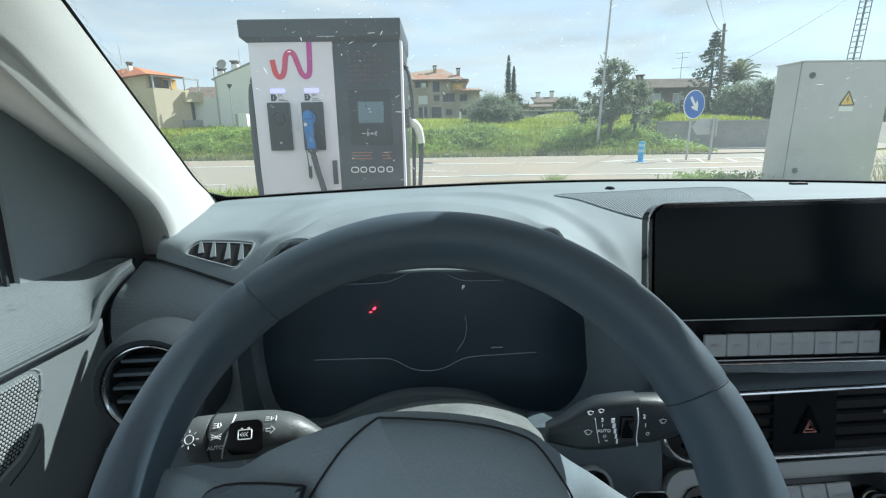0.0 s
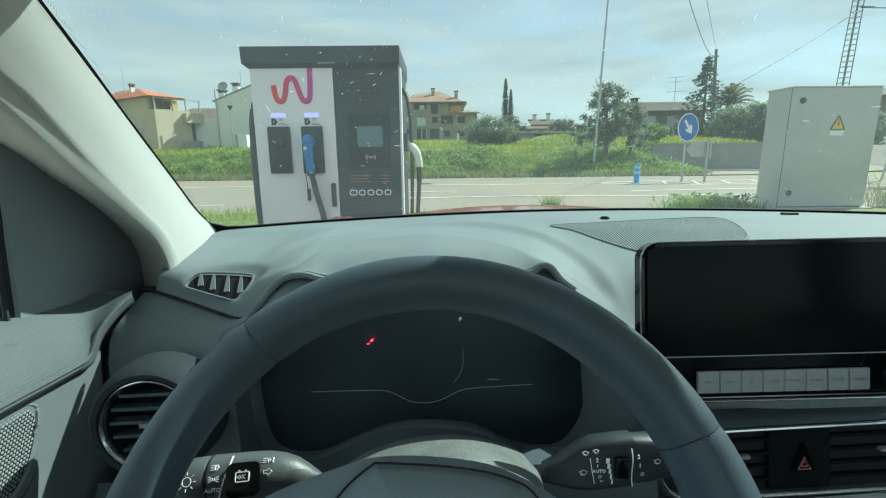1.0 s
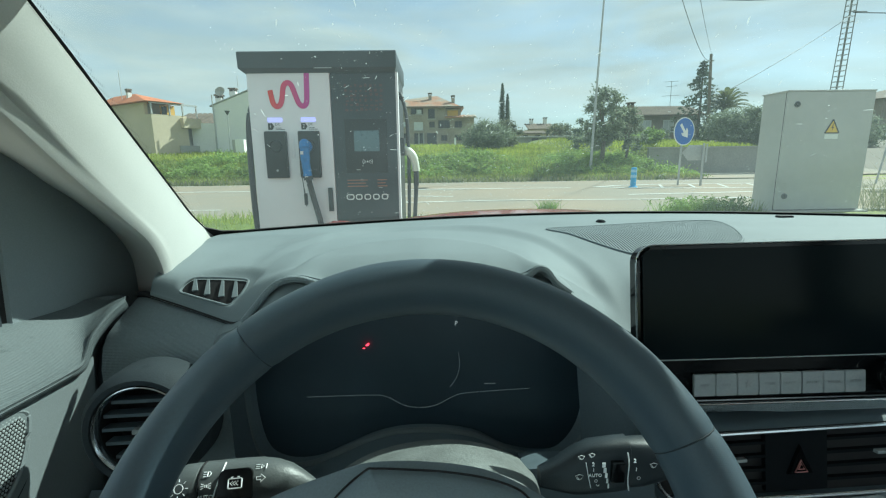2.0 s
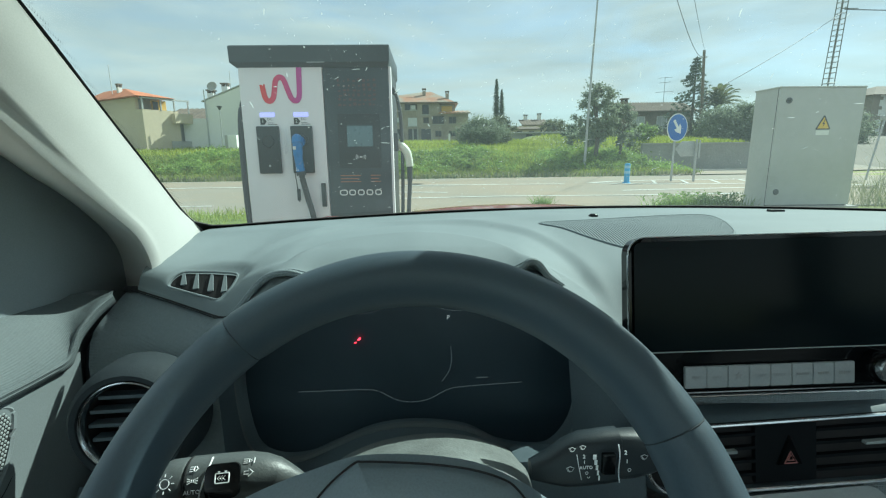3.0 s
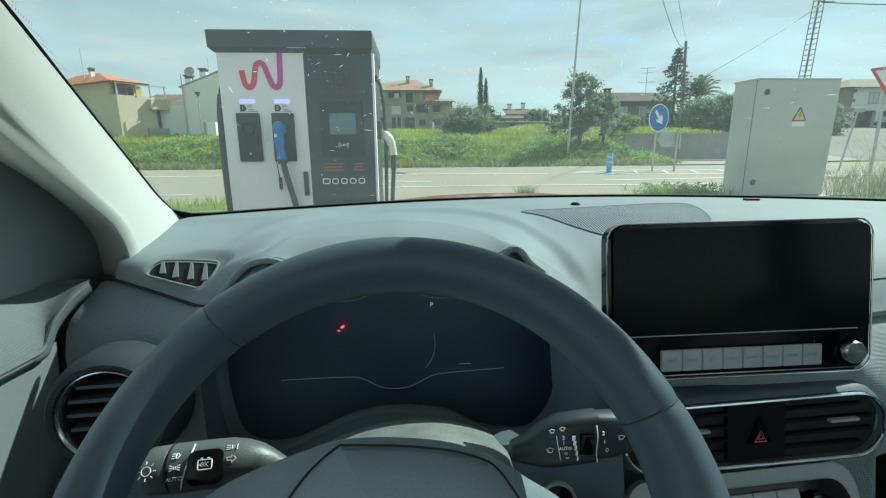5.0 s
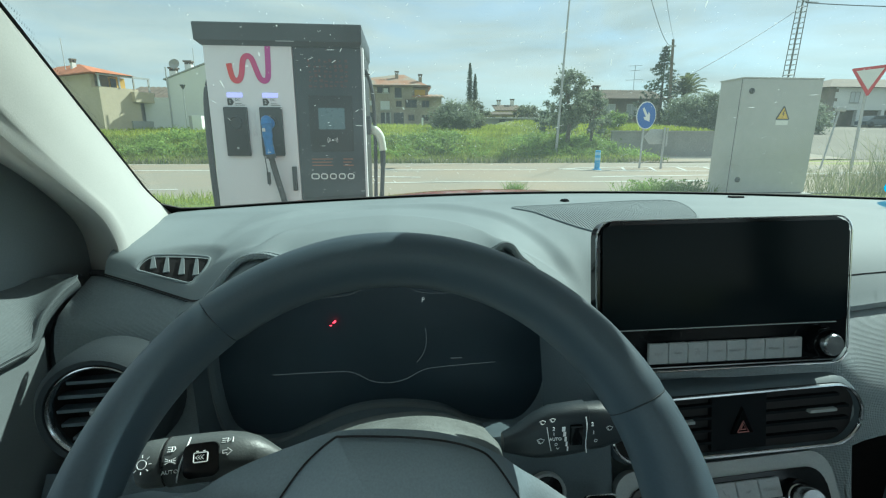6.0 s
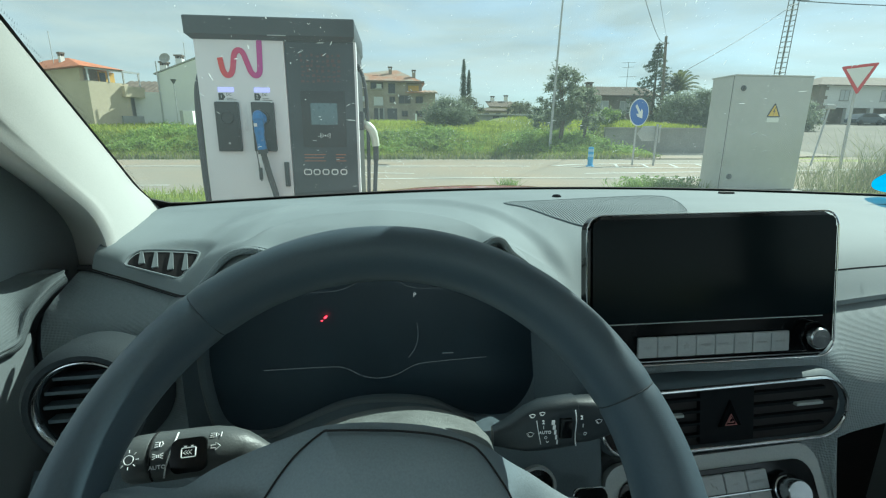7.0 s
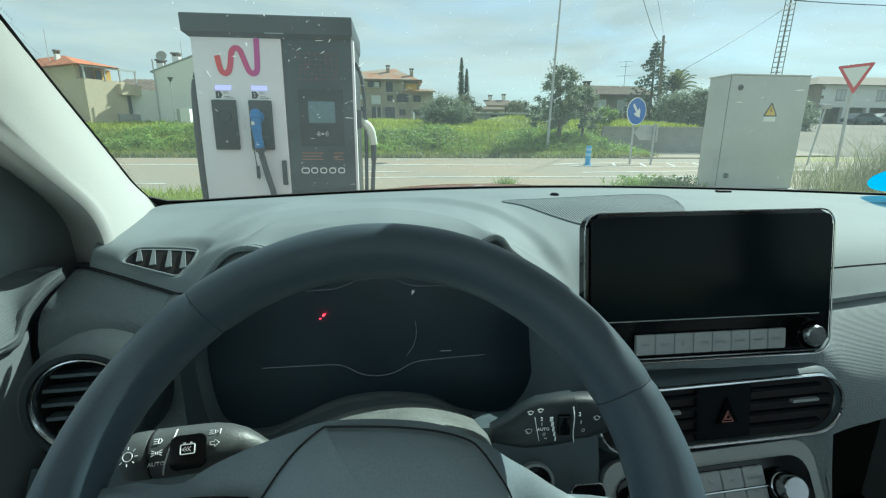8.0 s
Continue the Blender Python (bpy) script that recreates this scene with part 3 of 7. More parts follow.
def dip_rise(x, y, lip):
    """The moulded relief of the pad: a dip round the instrument hood, and the hood's raised crown in it."""
    out = 1.0 - (abs(x - 0.02) / 0.252) ** 2.3 - (max(0.0, y - 0.5) / 0.43) ** 2.3
    t = min(1.0, max(0.0, (out + 0.05) / 0.24))
    left_fade = min(1.0, max(0.0, (x + 0.24) / 0.1))
    dip = -0.0075 * t * t * (3 - 2 * t) * left_fade
    v = min(1.0, max(0.0, 1.0 - ((x + 0.252) / 0.064) ** 2 - ((y - 0.648) / 0.046) ** 2) / 0.7)
    dip -= 0.009 * v * v * (3 - 2 * v)
    s = 1.0 - (abs(x - 0.012) / 0.158) ** 2.3 - (max(0.0, y - 0.53) / 0.205) ** 2.3
    k = min(1.0, max(0.0, (s + 0.03) / 0.22))
    q = min(1.0, max(0.0, (y - lip - 0.004) / (0.05 if x > -0.2 else 0.012)))
    return (dip + 0.0125 * k * k * (3 - 2 * k)) * q * q * (3 - 2 * q)



def pad_profile(x, n=26):
    yl, zl, zs, sd = (soft_lerp(t, x, 0.008) for t in (LIP_Y, LIP_Z, SHO_Z, SHO_D))
    yf = front_y(x) + 0.02
    ctrl = [Vector((x, yf, 1.072)), Vector((x, yf - 0.25 * (yf - yl), 1.074)), Vector((x, yf - 0.38 * (yf - yl), (1.075 + zs) / 2)), Vector((x, yl + sd + 0.05, zs)), Vector((x, yl + sd * 0.45, zs - 0.35 * (zs - zl))), Vector((x, yl, zl))]
    pts = curve_pts(ctrl, 17)
    for p in pts:
        p.z += dip_rise(p.x, p.y, yl)
    return pts + [Vector((x, yl - 0.001, zl - 0.006)), Vector((x, yl + 0.012, zl - 0.012))]


xs = np.concatenate([np.linspace(-0.350, -0.26, 16, endpoint=False), np.linspace(-0.26, 0.32, 130, endpoint=False), np.linspace(0.32, 1.24, 40)])
pad_rows = [pad_profile(x) for x in xs]
part("upper_pad", loft(pad_rows), PAD, dash, "soft grey upper pad")


def pad_z(x, y):
    best = pad_profile(x)
    ys, zs = [p.y for p in best[::-1]][2:], [p.z for p in best[::-1]][2:]
    return float(np.interp(y, ys, zs))


# lower fascia: left, right
def lower_rows(xs, cut):
    rows = []
    for x in xs:
        yl, zl = soft_lerp(LIP_Y, x, 0.012), min(soft_lerp(LIP_Z, x, 0.012), 1.03)
        rows.append([Vector((x, yl + dy, zl + dz)) for dy, dz in cut(x)])
    return rows


CUT = ((0.008, -0.008, -0.372), (-0.003, -0.011, -0.372), (-0.016, -0.022, -0.378), (-0.030, -0.036, -0.386), (-0.040, -0.048, -0.391), (-0.046, -0.062, -0.394), (-0.050, -0.09, -0.397), (-0.050, -0.15, -0.399), (-0.04, -0.26, -0.399), (-0.02, -0.40, -0.399))
left = []
for u in np.linspace(0, 1, 24):
    row = []
    for dy, dz, x0 in CUT:
        x = x0 + (-0.205 - x0) * u
        row.append(Vector((x, soft_lerp(LIP_Y, max(x, -0.36), 0.008) + dy, min(soft_lerp(LIP_Z, max(x, -0.355), 0.008), 1.03) + dz)))
    left.append(row)
part("fascia", loft(left), TEX, dash, "dark textured fascia")
part("shut_gap", loft([[p + Vector((0.002, 0.002, -0.002)), p + Vector((-0.03, 0.03, -0.02)), p + Vector((-0.07, 0.09, -0.04))] for p in left[0]]), VENT, dash, "dark gap beside the door")
part("fascia_groove", tube([p + Vector((0, -0.005, 0.0035)) for p in [r[0] for r in left]], 0.0042, 6), SEAM, dash)
right_x = np.concatenate([np.linspace(0.245, 0.62, 34), np.linspace(0.64, 1.22, 24)])


def right_cut(x):
    """Profile of the fascia: steep behind the screen, rolling under above the passenger's footwell."""
    k = float(np.clip((0.57 - x) / 0.06, 0, 1))
    k = k * k * (3 - 2 * k)
    deep = lerp(((0.524, 0.42), (0.528, 0.24), (0.533, 0.165), (0.541, 0.130), (0.56, 0.118), (0.59, 0.112), (0.65, 0.106), (1.25, 0.10)), x)
    cut = [(0.012, -0.006), (-0.002, -0.009)]
    for q in range(10):
        d = 0.018 + (deep - 0.018) * q / 9
        plain = lerp(((0.018, -0.02), (0.042, -0.053), (0.066, -0.078), (0.09, -0.09), (0.14, -0.092), (0.42, -0.06)), d)
        cut.append((plain + k * lerp(((0.018, -0.04), (0.042, -0.02), (0.066, 0.008), (0.09, 0.016), (0.14, 0.012), (0.19, -0.03), (0.30, -0.09), (0.42, -0.12)), d), -d))
    end = cut[-1][0]
    return cut + [(end + 0.012, -deep - 0.008), (end + 0.06, -deep - 0.012), (end + 0.38, -deep - 0.012)]


right = lower_rows(right_x, right_cut)
part("fascia", loft(right), TEX, dash, "dark textured fascia")
part("fascia_groove", tube([r[0] + Vector((0, -0.004, 0.003)) for r in right[14:]], 0.0055, 6), SEAM, dash)
part("firewall", box(-0.44, 1.24, 0.93, 0.95, 0.3, 1.05), RUBBER, dash, "dark firewall")
# fine seam across the pad
part("pad_seam", tube([Vector((x, soft_lerp(LIP_Y, x) + 0.04, pad_z(x, soft_lerp(LIP_Y, x) + 0.04))) for x in np.linspace(0.30, 1.2, 40)], 0.0012, 5), SEAM, dash)

# instrument hood: funnel from the lip to the display
RIM = [(-0.235, 0.575, 0.90), (-0.232, 0.59, 0.985), (-0.198, 0.59, 1.008), (-0.148, 0.588, 1.058), (-0.10, 0.585, 1.054), (0.02, 0.582, 1.060), (0.12, 0.585, 1.056), (0.160, 0.588, 1.056), (0.210, 0.59, 1.030), (0.258, 0.59, 0.985), (0.265, 0.575, 0.90), (0.262, 0.565, 0.82), (0.23, 0.56, 0.775), (0.19, 0.56, 0.768), (0.135, 0.565, 0.785), (0.085, 0.57, 0.812), (0.02, 0.57, 0.818), (-0.045, 0.57, 0.812), (-0.10, 0.565, 0.790), (-0.14, 0.56, 0.770), (-0.19, 0.56, 0.770), (-0.225, 0.565, 0.80)]
INN = [(-0.228, 0.655, 0.89), (-0.220, 0.66, 0.94), (-0.19, 0.665, 0.985), (-0.15, 0.67, 1.005), (-0.09, 0.672, 1.012), (0.015, 0.675, 1.018), (0.12, 0.672, 1.012), (0.175, 0.67, 1.003), (0.215, 0.665, 0.98), (0.243, 0.66, 0.94), (0.250, 0.655, 0.88), (0.241, 0.65, 0.83), (0.215, 0.645, 0.797), (0.185, 0.645, 0.790), (0.135, 0.645, 0.800), (0.085, 0.648, 0.824), (0.015, 0.65, 0.832), (-0.045, 0.648, 0.826), (-0.10, 0.645, 0.805), (-0.14, 0.645, 0.788), (-0.185, 0.645, 0.788), (-0.215, 0.648, 0.812)]
ra, ri = curve_pts(RIM, 4, True), curve_pts(INN, 4, True)
mid = Vector((0.015, 0.58, 0.91))
lean = [min(1.0, max(0.0, (p.z - 0.965) / 0.06)) for p in ra]
near = [p + Vector((0, -0.030 * w, -0.022 * w)) - 0.02 * (p - mid) * (1 - w) for p, w in zip(ra, lean)]
part("hood_cheek", loft([[p + Vector((0, 0.03, 0.0)) + 0.06 * (p - mid) for p in ra], [p + 0.012 * (p - mid) for p in ra], ra, near, [p + Vector((0, 0.003, -0.003 * w)) for p, w in zip(near, lean)]], close_v=True), PAD, dash, "grey hood cheek")
funnel = [[a.lerp(b, f) - (b - Vector((0.015, b.y, 0.905))) * g for a, b in zip(near, ri)] for f, g in ((0.03, 0.0), (0.35, 0.0), (0.86, 0.0), (0.9, 0.03), (1.0, 0.045))]
part("instrument_hood", loft(funnel, close_v=True), HOODM, dash, "dark instrument hood")
for pts in ([(-0.205, 0.604, 1.008), (-0.172, 0.600, 1.043), (-0.146, 0.598, 1.062), (-0.124, 0.598, 1.060), (-0.098, 0.598, 1.062), (-0.10, 0.580, 1.02), (-0.16, 0.578, 0.99)], [(0.138, 0.600, 1.062), (0.160, 0.602, 1.068), (0.183, 0.600, 1.047), (0.203, 0.598, 1.028), (0.19, 0.580, 1.0), (0.13, 0.580, 1.03)]):
    mid_p = sum((Vector(p) for p in pts), Vector()) / len(pts) + Vector((0, -0.004, 0.002))
    part("hood_panel", loft([[Vector(p) + Vector((0, 0.006, -0.002)) for p in pts], [Vector(p) for p in pts], [Vector(p).lerp(mid_p, 0.5) for p in pts], [Vector(p).lerp(mid_p, 0.97) for p in pts]], close_v=True), PAD, dash, "grey hood panel")
for pts in ([(-0.193, 0.584, 1.016), (-0.175, 0.581, 1.036), (-0.158, 0.580, 1.055), (-0.142, 0.579, 1.0655), (-0.122, 0.578, 1.068), (-0.097, 0.578, 1.0615), (-0.06, 0.579, 1.058)], [(0.11, 0.580, 1.061), (0.142, 0.581, 1.066), (0.155, 0.582, 1.0745), (0.166, 0.583, 1.072), (0.178, 0.585, 1.057), (0.196, 0.588, 1.043)]):
    part("hood_lip", tube(curve_pts(pts, 5), 0.0042, 8), TEX if pts[0][0] < 0 else PAD, dash, "rounded hood lip")
bm = bmesh.new()
bm.faces.new([bm.verts.new(p + Vector((0, 0.002, 0))) for p in ri])
part("display_bezel", tube([p + Vector((0, -0.010, 0)) + 0.012 * (p - mid) for p in ri], 0.0045, 8, True), PAD, dash, "rounded bezel")
cluster = part("instrument_display", bm, DIAL, dash, "black digital instrument display")


def on_dial(x, z):
    return Vector((x, 0.6415 + 0.15 * (z - 0.80), z))


for pts in ([(-0.146, 0.878), (-0.06, 0.879), (-0.035, 0.876), (-0.012, 0.864), (0.012, 0.860), (0.036, 0.864), (0.06, 0.876), (0.085, 0.880), (0.165, 0.884)], [(-0.099, 0.984), (-0.05, 0.985), (-0.03, 0.990), (-0.01, 0.999), (0.012, 1.002), (0.036, 0.998), (0.055, 0.989), (0.075, 0.986), (0.117, 0.986)], [(0.0655, 0.936), (0.067, 0.92), (0.063, 0.902), (0.053, 0.888)]):
    part("display_line", tube(curve_pts([on_dial(x, z) for x, z in pts], 4), 0.0005, 5), DIM_LAMP, cluster, "faint lit line")
bm = words("P", 0.009, Matrix.Translation(on_dial(0.063, 0.977)) @ facing(0, -0.001, 0))
part("gear_letter", bm, PALE_LAMP, cluster, "lit gear letter")
part("warning_lamp", plate([(-0.002, -0.001), (-0.001, -0.002), (0.002, -0.001), (0.003, 0.002), (0.001, 0.002), (0.0, 0.001)], 0.001, Matrix.Translation(on_dial(-0.061, 0.950)) @ facing(0, -0.001, 0)), RED_LAMP, cluster, "red warning lamp")
part("warning_lamp", plate([(-0.0025, -0.0008), (0.0005, -0.0008), (0.0005, 0.0), (-0.0025, 0.0)], 0.001, Matrix.Translation(on_dial(-0.0645, 0.9455)) @ facing(0, -0.001, 0)), RED_LAMP, cluster, "red warning lamp")
part("range_mark", plate([(-0.008, -0.0012), (0.008, -0.0012), (0.008, 0.0002), (-0.008, 0.0002)], 0.0006, Matrix.Translation(on_dial(0.109, 0.893)) @ facing(0, -0.001, 0)), DIM_LAMP, cluster, "faint lit figures")
# panel under the instruments
rows = [[Vector((x, 0.575, 0.80)), Vector((x, 0.555, 0.772)), Vector((x, 0.53, 0.74)), Vector((x, 0.50, 0.66)), Vector((x, 0.52, 0.45))] for x in np.linspace(-0.40, 0.30, 16)]
part("knee_panel", loft(rows), DARK, dash, "dark knee panel")
rows = [[Vector((x, 0.585, 1.0)), Vector((x, 0.53, 0.96)), Vector((x, 0.505, 0.90)), Vector((x, 0.49, 0.82)), Vector((x, 0.48, 0.72)), Vector((x, 0.50, 0.5))] for x in np.linspace(0.205, 0.26, 8)]
for i, r in enumerate(rows):
    for p in r:
        p.y += 0.05 * (1 - i / 7) ** 2
part("centre_cheek", loft(rows), CHEEK, dash, "dark centre cheek")

# demister vent on the left
vent = part("demister_vent", plate([(p.x, p.y) for p in curve_pts([(-0.043, -0.004, 0), (-0.036, 0.012, 0), (-0.015, 0.016, 0), (0.036, 0.017, 0), (0.042, 0.012, 0), (0.038, -0.010, 0), (0.030, -0.020, 0), (0.015, -0.018, 0), (-0.03, -0.008, 0)], 4, True)], 0.003, Matrix.Translation((-0.2527, 0.6422, 1.0372)) @ Matrix.Rotation(radians(42), 4, "X") @ Matrix.Rotation(radians(-5), 4, "Z") @ Matrix.Scale(0.92, 4)), SEAM, dash, "black demister slot")
vm = Matrix.Translation((-0.2527, 0.6407, 1.0389)) @ Matrix.Rotation(radians(42), 4, "X") @ Matrix.Rotation(radians(-5), 4, "Z") @ Matrix.Scale(0.92, 4)
for k, u in enumerate((-0.031, -0.012, 0.009, 0.028)):
    h = 0.006 if k == 0 else 0.011 + 0.002 * (k > 1)
    part("vent_fin", plate([(u - 0.0015, 0.015), (u + 0.0015, 0.015), (u + 0.0105, -h + 0.003), (u + 0.003, -h + 0.001)], 0.003, vm), PAD, vent, "grey fin")
part("vent_lip", tube([vm @ Vector((p.x, p.y, 0.001)) for p in curve_pts([(-0.046, -0.005, 0), (-0.038, 0.014, 0), (-0.015, 0.019, 0), (0.037, 0.020, 0), (0.045, 0.013, 0), (0.040, -0.011, 0), (0.031, -0.023, 0), (0.015, -0.021, 0), (-0.03, -0.011, 0)], 4, True)], 0.0016, 6, True), PAD, vent)

# round vent
rv = facing(-0.2785, 0.514, 0.922, 6, 4) @ Matrix.Scale(0.89, 4)
vent = part("round_vent", lathe([(0.0, -0.03), (0.05, -0.03), (0.052, 0.0)], rv), SEAM, dash, "round air vent with a chrome ring")
part("vent_surround", lathe([(0.052, -0.005), (0.058, 0.012), (0.064, 0.013), (0.071, 0.005), (0.075, -0.012), (0.076, -0.04)], rv, 40), VENT, vent, "dark surround")
part("chrome_ring", lathe([(0.0515, 0.004), (0.0530, 0.0105), (0.0548, 0.0125), (0.0560, 0.0115)], rv, 48), CHROME, vent, "bright chrome ring")
for k in range(5):
    v = -0.034 + 0.017 * k
    w = math.sqrt(0.050 ** 2 - v * v)
    part("vent_slat", box(-w, w, v - 0.002, v + 0.002, -0.016, 0.0, m=rv), CHEEK, vent)
part("vent_tab", box(-0.012, 0.012, -0.004, 0.002, -0.006, 0.008, 0.0015, m=rv), GREYTRIM, vent)

# speaker grille on top of the dash
GR = [(0.242, 0.897), (0.33, 0.918), (0.45, 0.942), (0.555, 0.955), (0.585, 0.940), (0.583, 0.90), (0.560, 0.84), (0.530, 0.78), (0.46, 0.725), (0.38, 0.715), (0.335, 0.735), (0.30, 0.785), (0.268, 0.85)]
gl = [(p.x, p.y) for p in curve_pts([(x, y, 0) for x, y in GR], 4, True)]
def grille_span(x):
    hits = [ay + (by - ay) * (x - ax) / (bx - ax) for (ax, ay), (bx, by) in zip(gl, gl[1:] + gl[:1]) if (ax - x) * (bx - x) < 0]
    return (min(hits), max(hits)) if len(hits) >= 2 else None


spans = [(x, grille_span(x)) for x in np.linspace(0.2435, 0.5855, 120)]
bm = loft([[Vector((x, s[0] + (s[1] - s[0]) * q / 10, pad_z(x, s[0] + (s[1] - s[0]) * q / 10) + 0.0006)) for q in range(11)] for x, s in spans if s])
grille = part("speaker_grille", bm, SEAM, dash, "black ribbed speaker grille")
bm = bmesh.new()
for x, s in [(x, grille_span(x)) for x in np.linspace(0.248, 0.583, 76)]:
    if s and s[1] - s[0] > 0.01:
        lo, hi = s[0] + 0.002, s[1] - 0.002
        steps = [lo + (hi - lo) * q / 10 for q in range(11)]
        loft([[Vector((x + w, y, pad_z(x, y) + h)) for w, h in ((-0.0015, 0.0002), (-0.0013, 0.0016), (0.0013, 0.0016), (0.0015, 0.0002))] for y in steps], bm=bm)
ribs = part("rib", bm, PAD, grille, "fine grey ribs", smooth=0)
ribs["kind"] = "stuff"
part("grille_rim", tube([(x, y, pad_z(x, y) + 0.0005) for x, y in gl], 0.0022, 6, True), PAD, grille)
# light sensor and a small clip near the glass
sz = pad_z(0.366, 0.965)
part("light_sensor", lathe([(0.010, -0.002), (0.009, 0.002), (0.006, 0.0045), (0.0, 0.005)], Matrix.Translation((0.366, 0.965, sz))), GLOSS, dash, "black light sensor")
part("base_clip", box(0.742, 0.772, 0.985, 0.998, 1.072, 1.078, 0.002), RUBBER, dash, "black clip")

# ---- car: central screen ----
unit = thing("infotainment_screen", (0.385, 0.52, 0.96), "wide switched-off touchscreen with silver keys below", "screen")
um = facing(0.3755, 0.4875, 1.0385, 9.5, 0, 0.6)
part("housing", plate(rounded(0.281, 0.158, 0.016), 0.016, um @ Matrix.Translation((0, 0, -0.018)), bevel=0.003), GLOSS, unit, "gloss black housing")
# hidden block added to keep the sun off the fascia and vents below
part("shade_block", plate(rounded(0.20, 0.104, 0.01, cx=0.03, cy=-0.024), 0.062, um @ Matrix.Translation((0, 0, -0.079))), VENT, unit, "unseen black block behind the screen, shades the vents")
part("edge_trim", tube([um @ Vector((u, v, -0.001)) for u, v in rounded(0.283, 0.160, 0.017)], 0.0010, 6, True), CHROME, unit, "thin chrome edge")
part("display", plate(rounded(0.272, 0.108, 0.008, cy=0.0215), 0.0012, um), SCREEN, unit, "dark blank display")
part("lower_line", box(-0.125, 0.125, -0.0345, -0.0335, 0, 0.0012, m=um), GREYTRIM, unit)
part("key_line", box(-0.095, 0.125, -0.0755, -0.0742, 0.0, 0.002, m=um), CHROME, unit, "thin chrome line")
for k, t in enumerate(("MAP", "NAV", "*", "< SEEK", "TRACK >", "RADIO", "MEDIA", "SETUP")):
    u = -0.0765 + 0.0215 * k
    key = part("key", plate(rounded(0.0212, 0.0218, 0.0012, 2, cx=u, cy=-0.0595), 0.0032, um, bevel=0.0006), SILVER, unit, "silver key")
    if t == "*":
        star = [(0.0042 * (1 if i % 2 == 0 else 0.45) * math.sin(i * math.pi / 5), 0.0042 * (1 if i % 2 == 0 else 0.45) * math.cos(i * math.pi / 5)) for i in range(10)]
        part("star", plate([(u + a, -0.059 + b) for a, b in star], 0.0003, um @ Matrix.Translation((0, 0, 0.0033))), GREY_INK, key)
    else:
        part("lettering", words(t, 0.0042, um @ Matrix.Translation((u, -0.0595, 0.0035)), 0.0001), GREY_INK, key)
knob = part("tuning_knob", lathe([(0.0145, 0), (0.0145, 0.003), (0.0115, 0.005), (0.0115, 0.016), (0.0102, 0.018), (0.0, 0.018)], um @ Matrix.Translation((0.108, -0.055, 0))), CHROME, unit, "chrome tuning knob")
part("knob_collar", ring(0.0148, 0.0165, 0.010, um @ Matrix.Translation((0.108, -0.055, 0))), GLOSS, knob)

# ---- car: centre vents ----
SLAT = mat("matt black slat plastic", (0.010, 0.012, 0.014), 0.85, spec=0.05, vary=0.15, grain=600, bump=0.1)
cv = facing(0.397, 0.468, 0.897, 8, 0, 2.4)
vents = thing("centre_vents", (0.40, 0.48, 0.85), "long centre air vents in a chrome frame", "air vent")
part("recess", plate(rounded(0.286, 0.069, 0.033), 0.002, cv @ Matrix.Translation((0, 0, -0.0095))), SEAM, vents, "black recess")
rimo = [cv @ Vector((u, v, 0.002)) for u, v in rounded(0.286, 0.069, 0.034, 8)]
part("surround", loft([[cv @ Vector((u * s, v * s2, w)) for u, v in rounded(0.286, 0.069, 0.034, 8)] for s, s2, w in ((1.055, 1.24, -0.03), (1.052, 1.215, -0.012), (1.042, 1.16, -0.006), (1.015, 1.05, -0.001), (1.0, 1.0, -0.006), (0.99, 0.98, -0.025))], close_v=True), CHEEK, vents, "dark surround")
part("chrome_frame", tube(rimo, 0.0020, 8, True), CHROME, vents, "chrome frame")
for u0, u1 in ((-0.133, -0.03), (0.034, 0.132)):
    for k in range(4):
        v = -0.021 + 0.014 * k
        inset = 0.012 if k in (0, 3) else 0.0
        a, b = (u0 + inset, u1) if u0 < 0 else (u0, u1 - inset)
        part("slat", box(a, b, v - 0.0016, v + 0.0016, -0.0075, -0.002, 0.0006, m=cv), SLAT, vents)
    part("vent_tab", box((u0 + u1) / 2 - 0.002, (u0 + u1) / 2 + 0.030, 0.0045, 0.0078, -0.006, 0.003, 0.001, m=cv), GREYTRIM, vents, "grey vent tab")
part("centre_block", box(-0.03, 0.034, -0.031, 0.031, -0.02, -0.002, 0.002, m=cv), SLAT, vents, "dark block with hazard switch")
haz = part("hazard_switch", plate([(-0.013, -0.013), (0.013, -0.013), (0.0, 0.017)], 0.003, cv @ Matrix.Translation((0.004, 0.001, -0.002)), bevel=0.001), GLOSS, vents, "black hazard switch")
for s in (0.62, 0.30):
    tri = [(-0.0105 * s, -0.009 * s), (0.0105 * s, -0.009 * s), (0.0, 0.0105 * s)]
    part("hazard_sign", tube([cv @ Vector((u + 0.004, v - 0.004, 0.0016)) for u, v in tri], 0.0008, 5, True), RED_INK, haz, "red triangle")

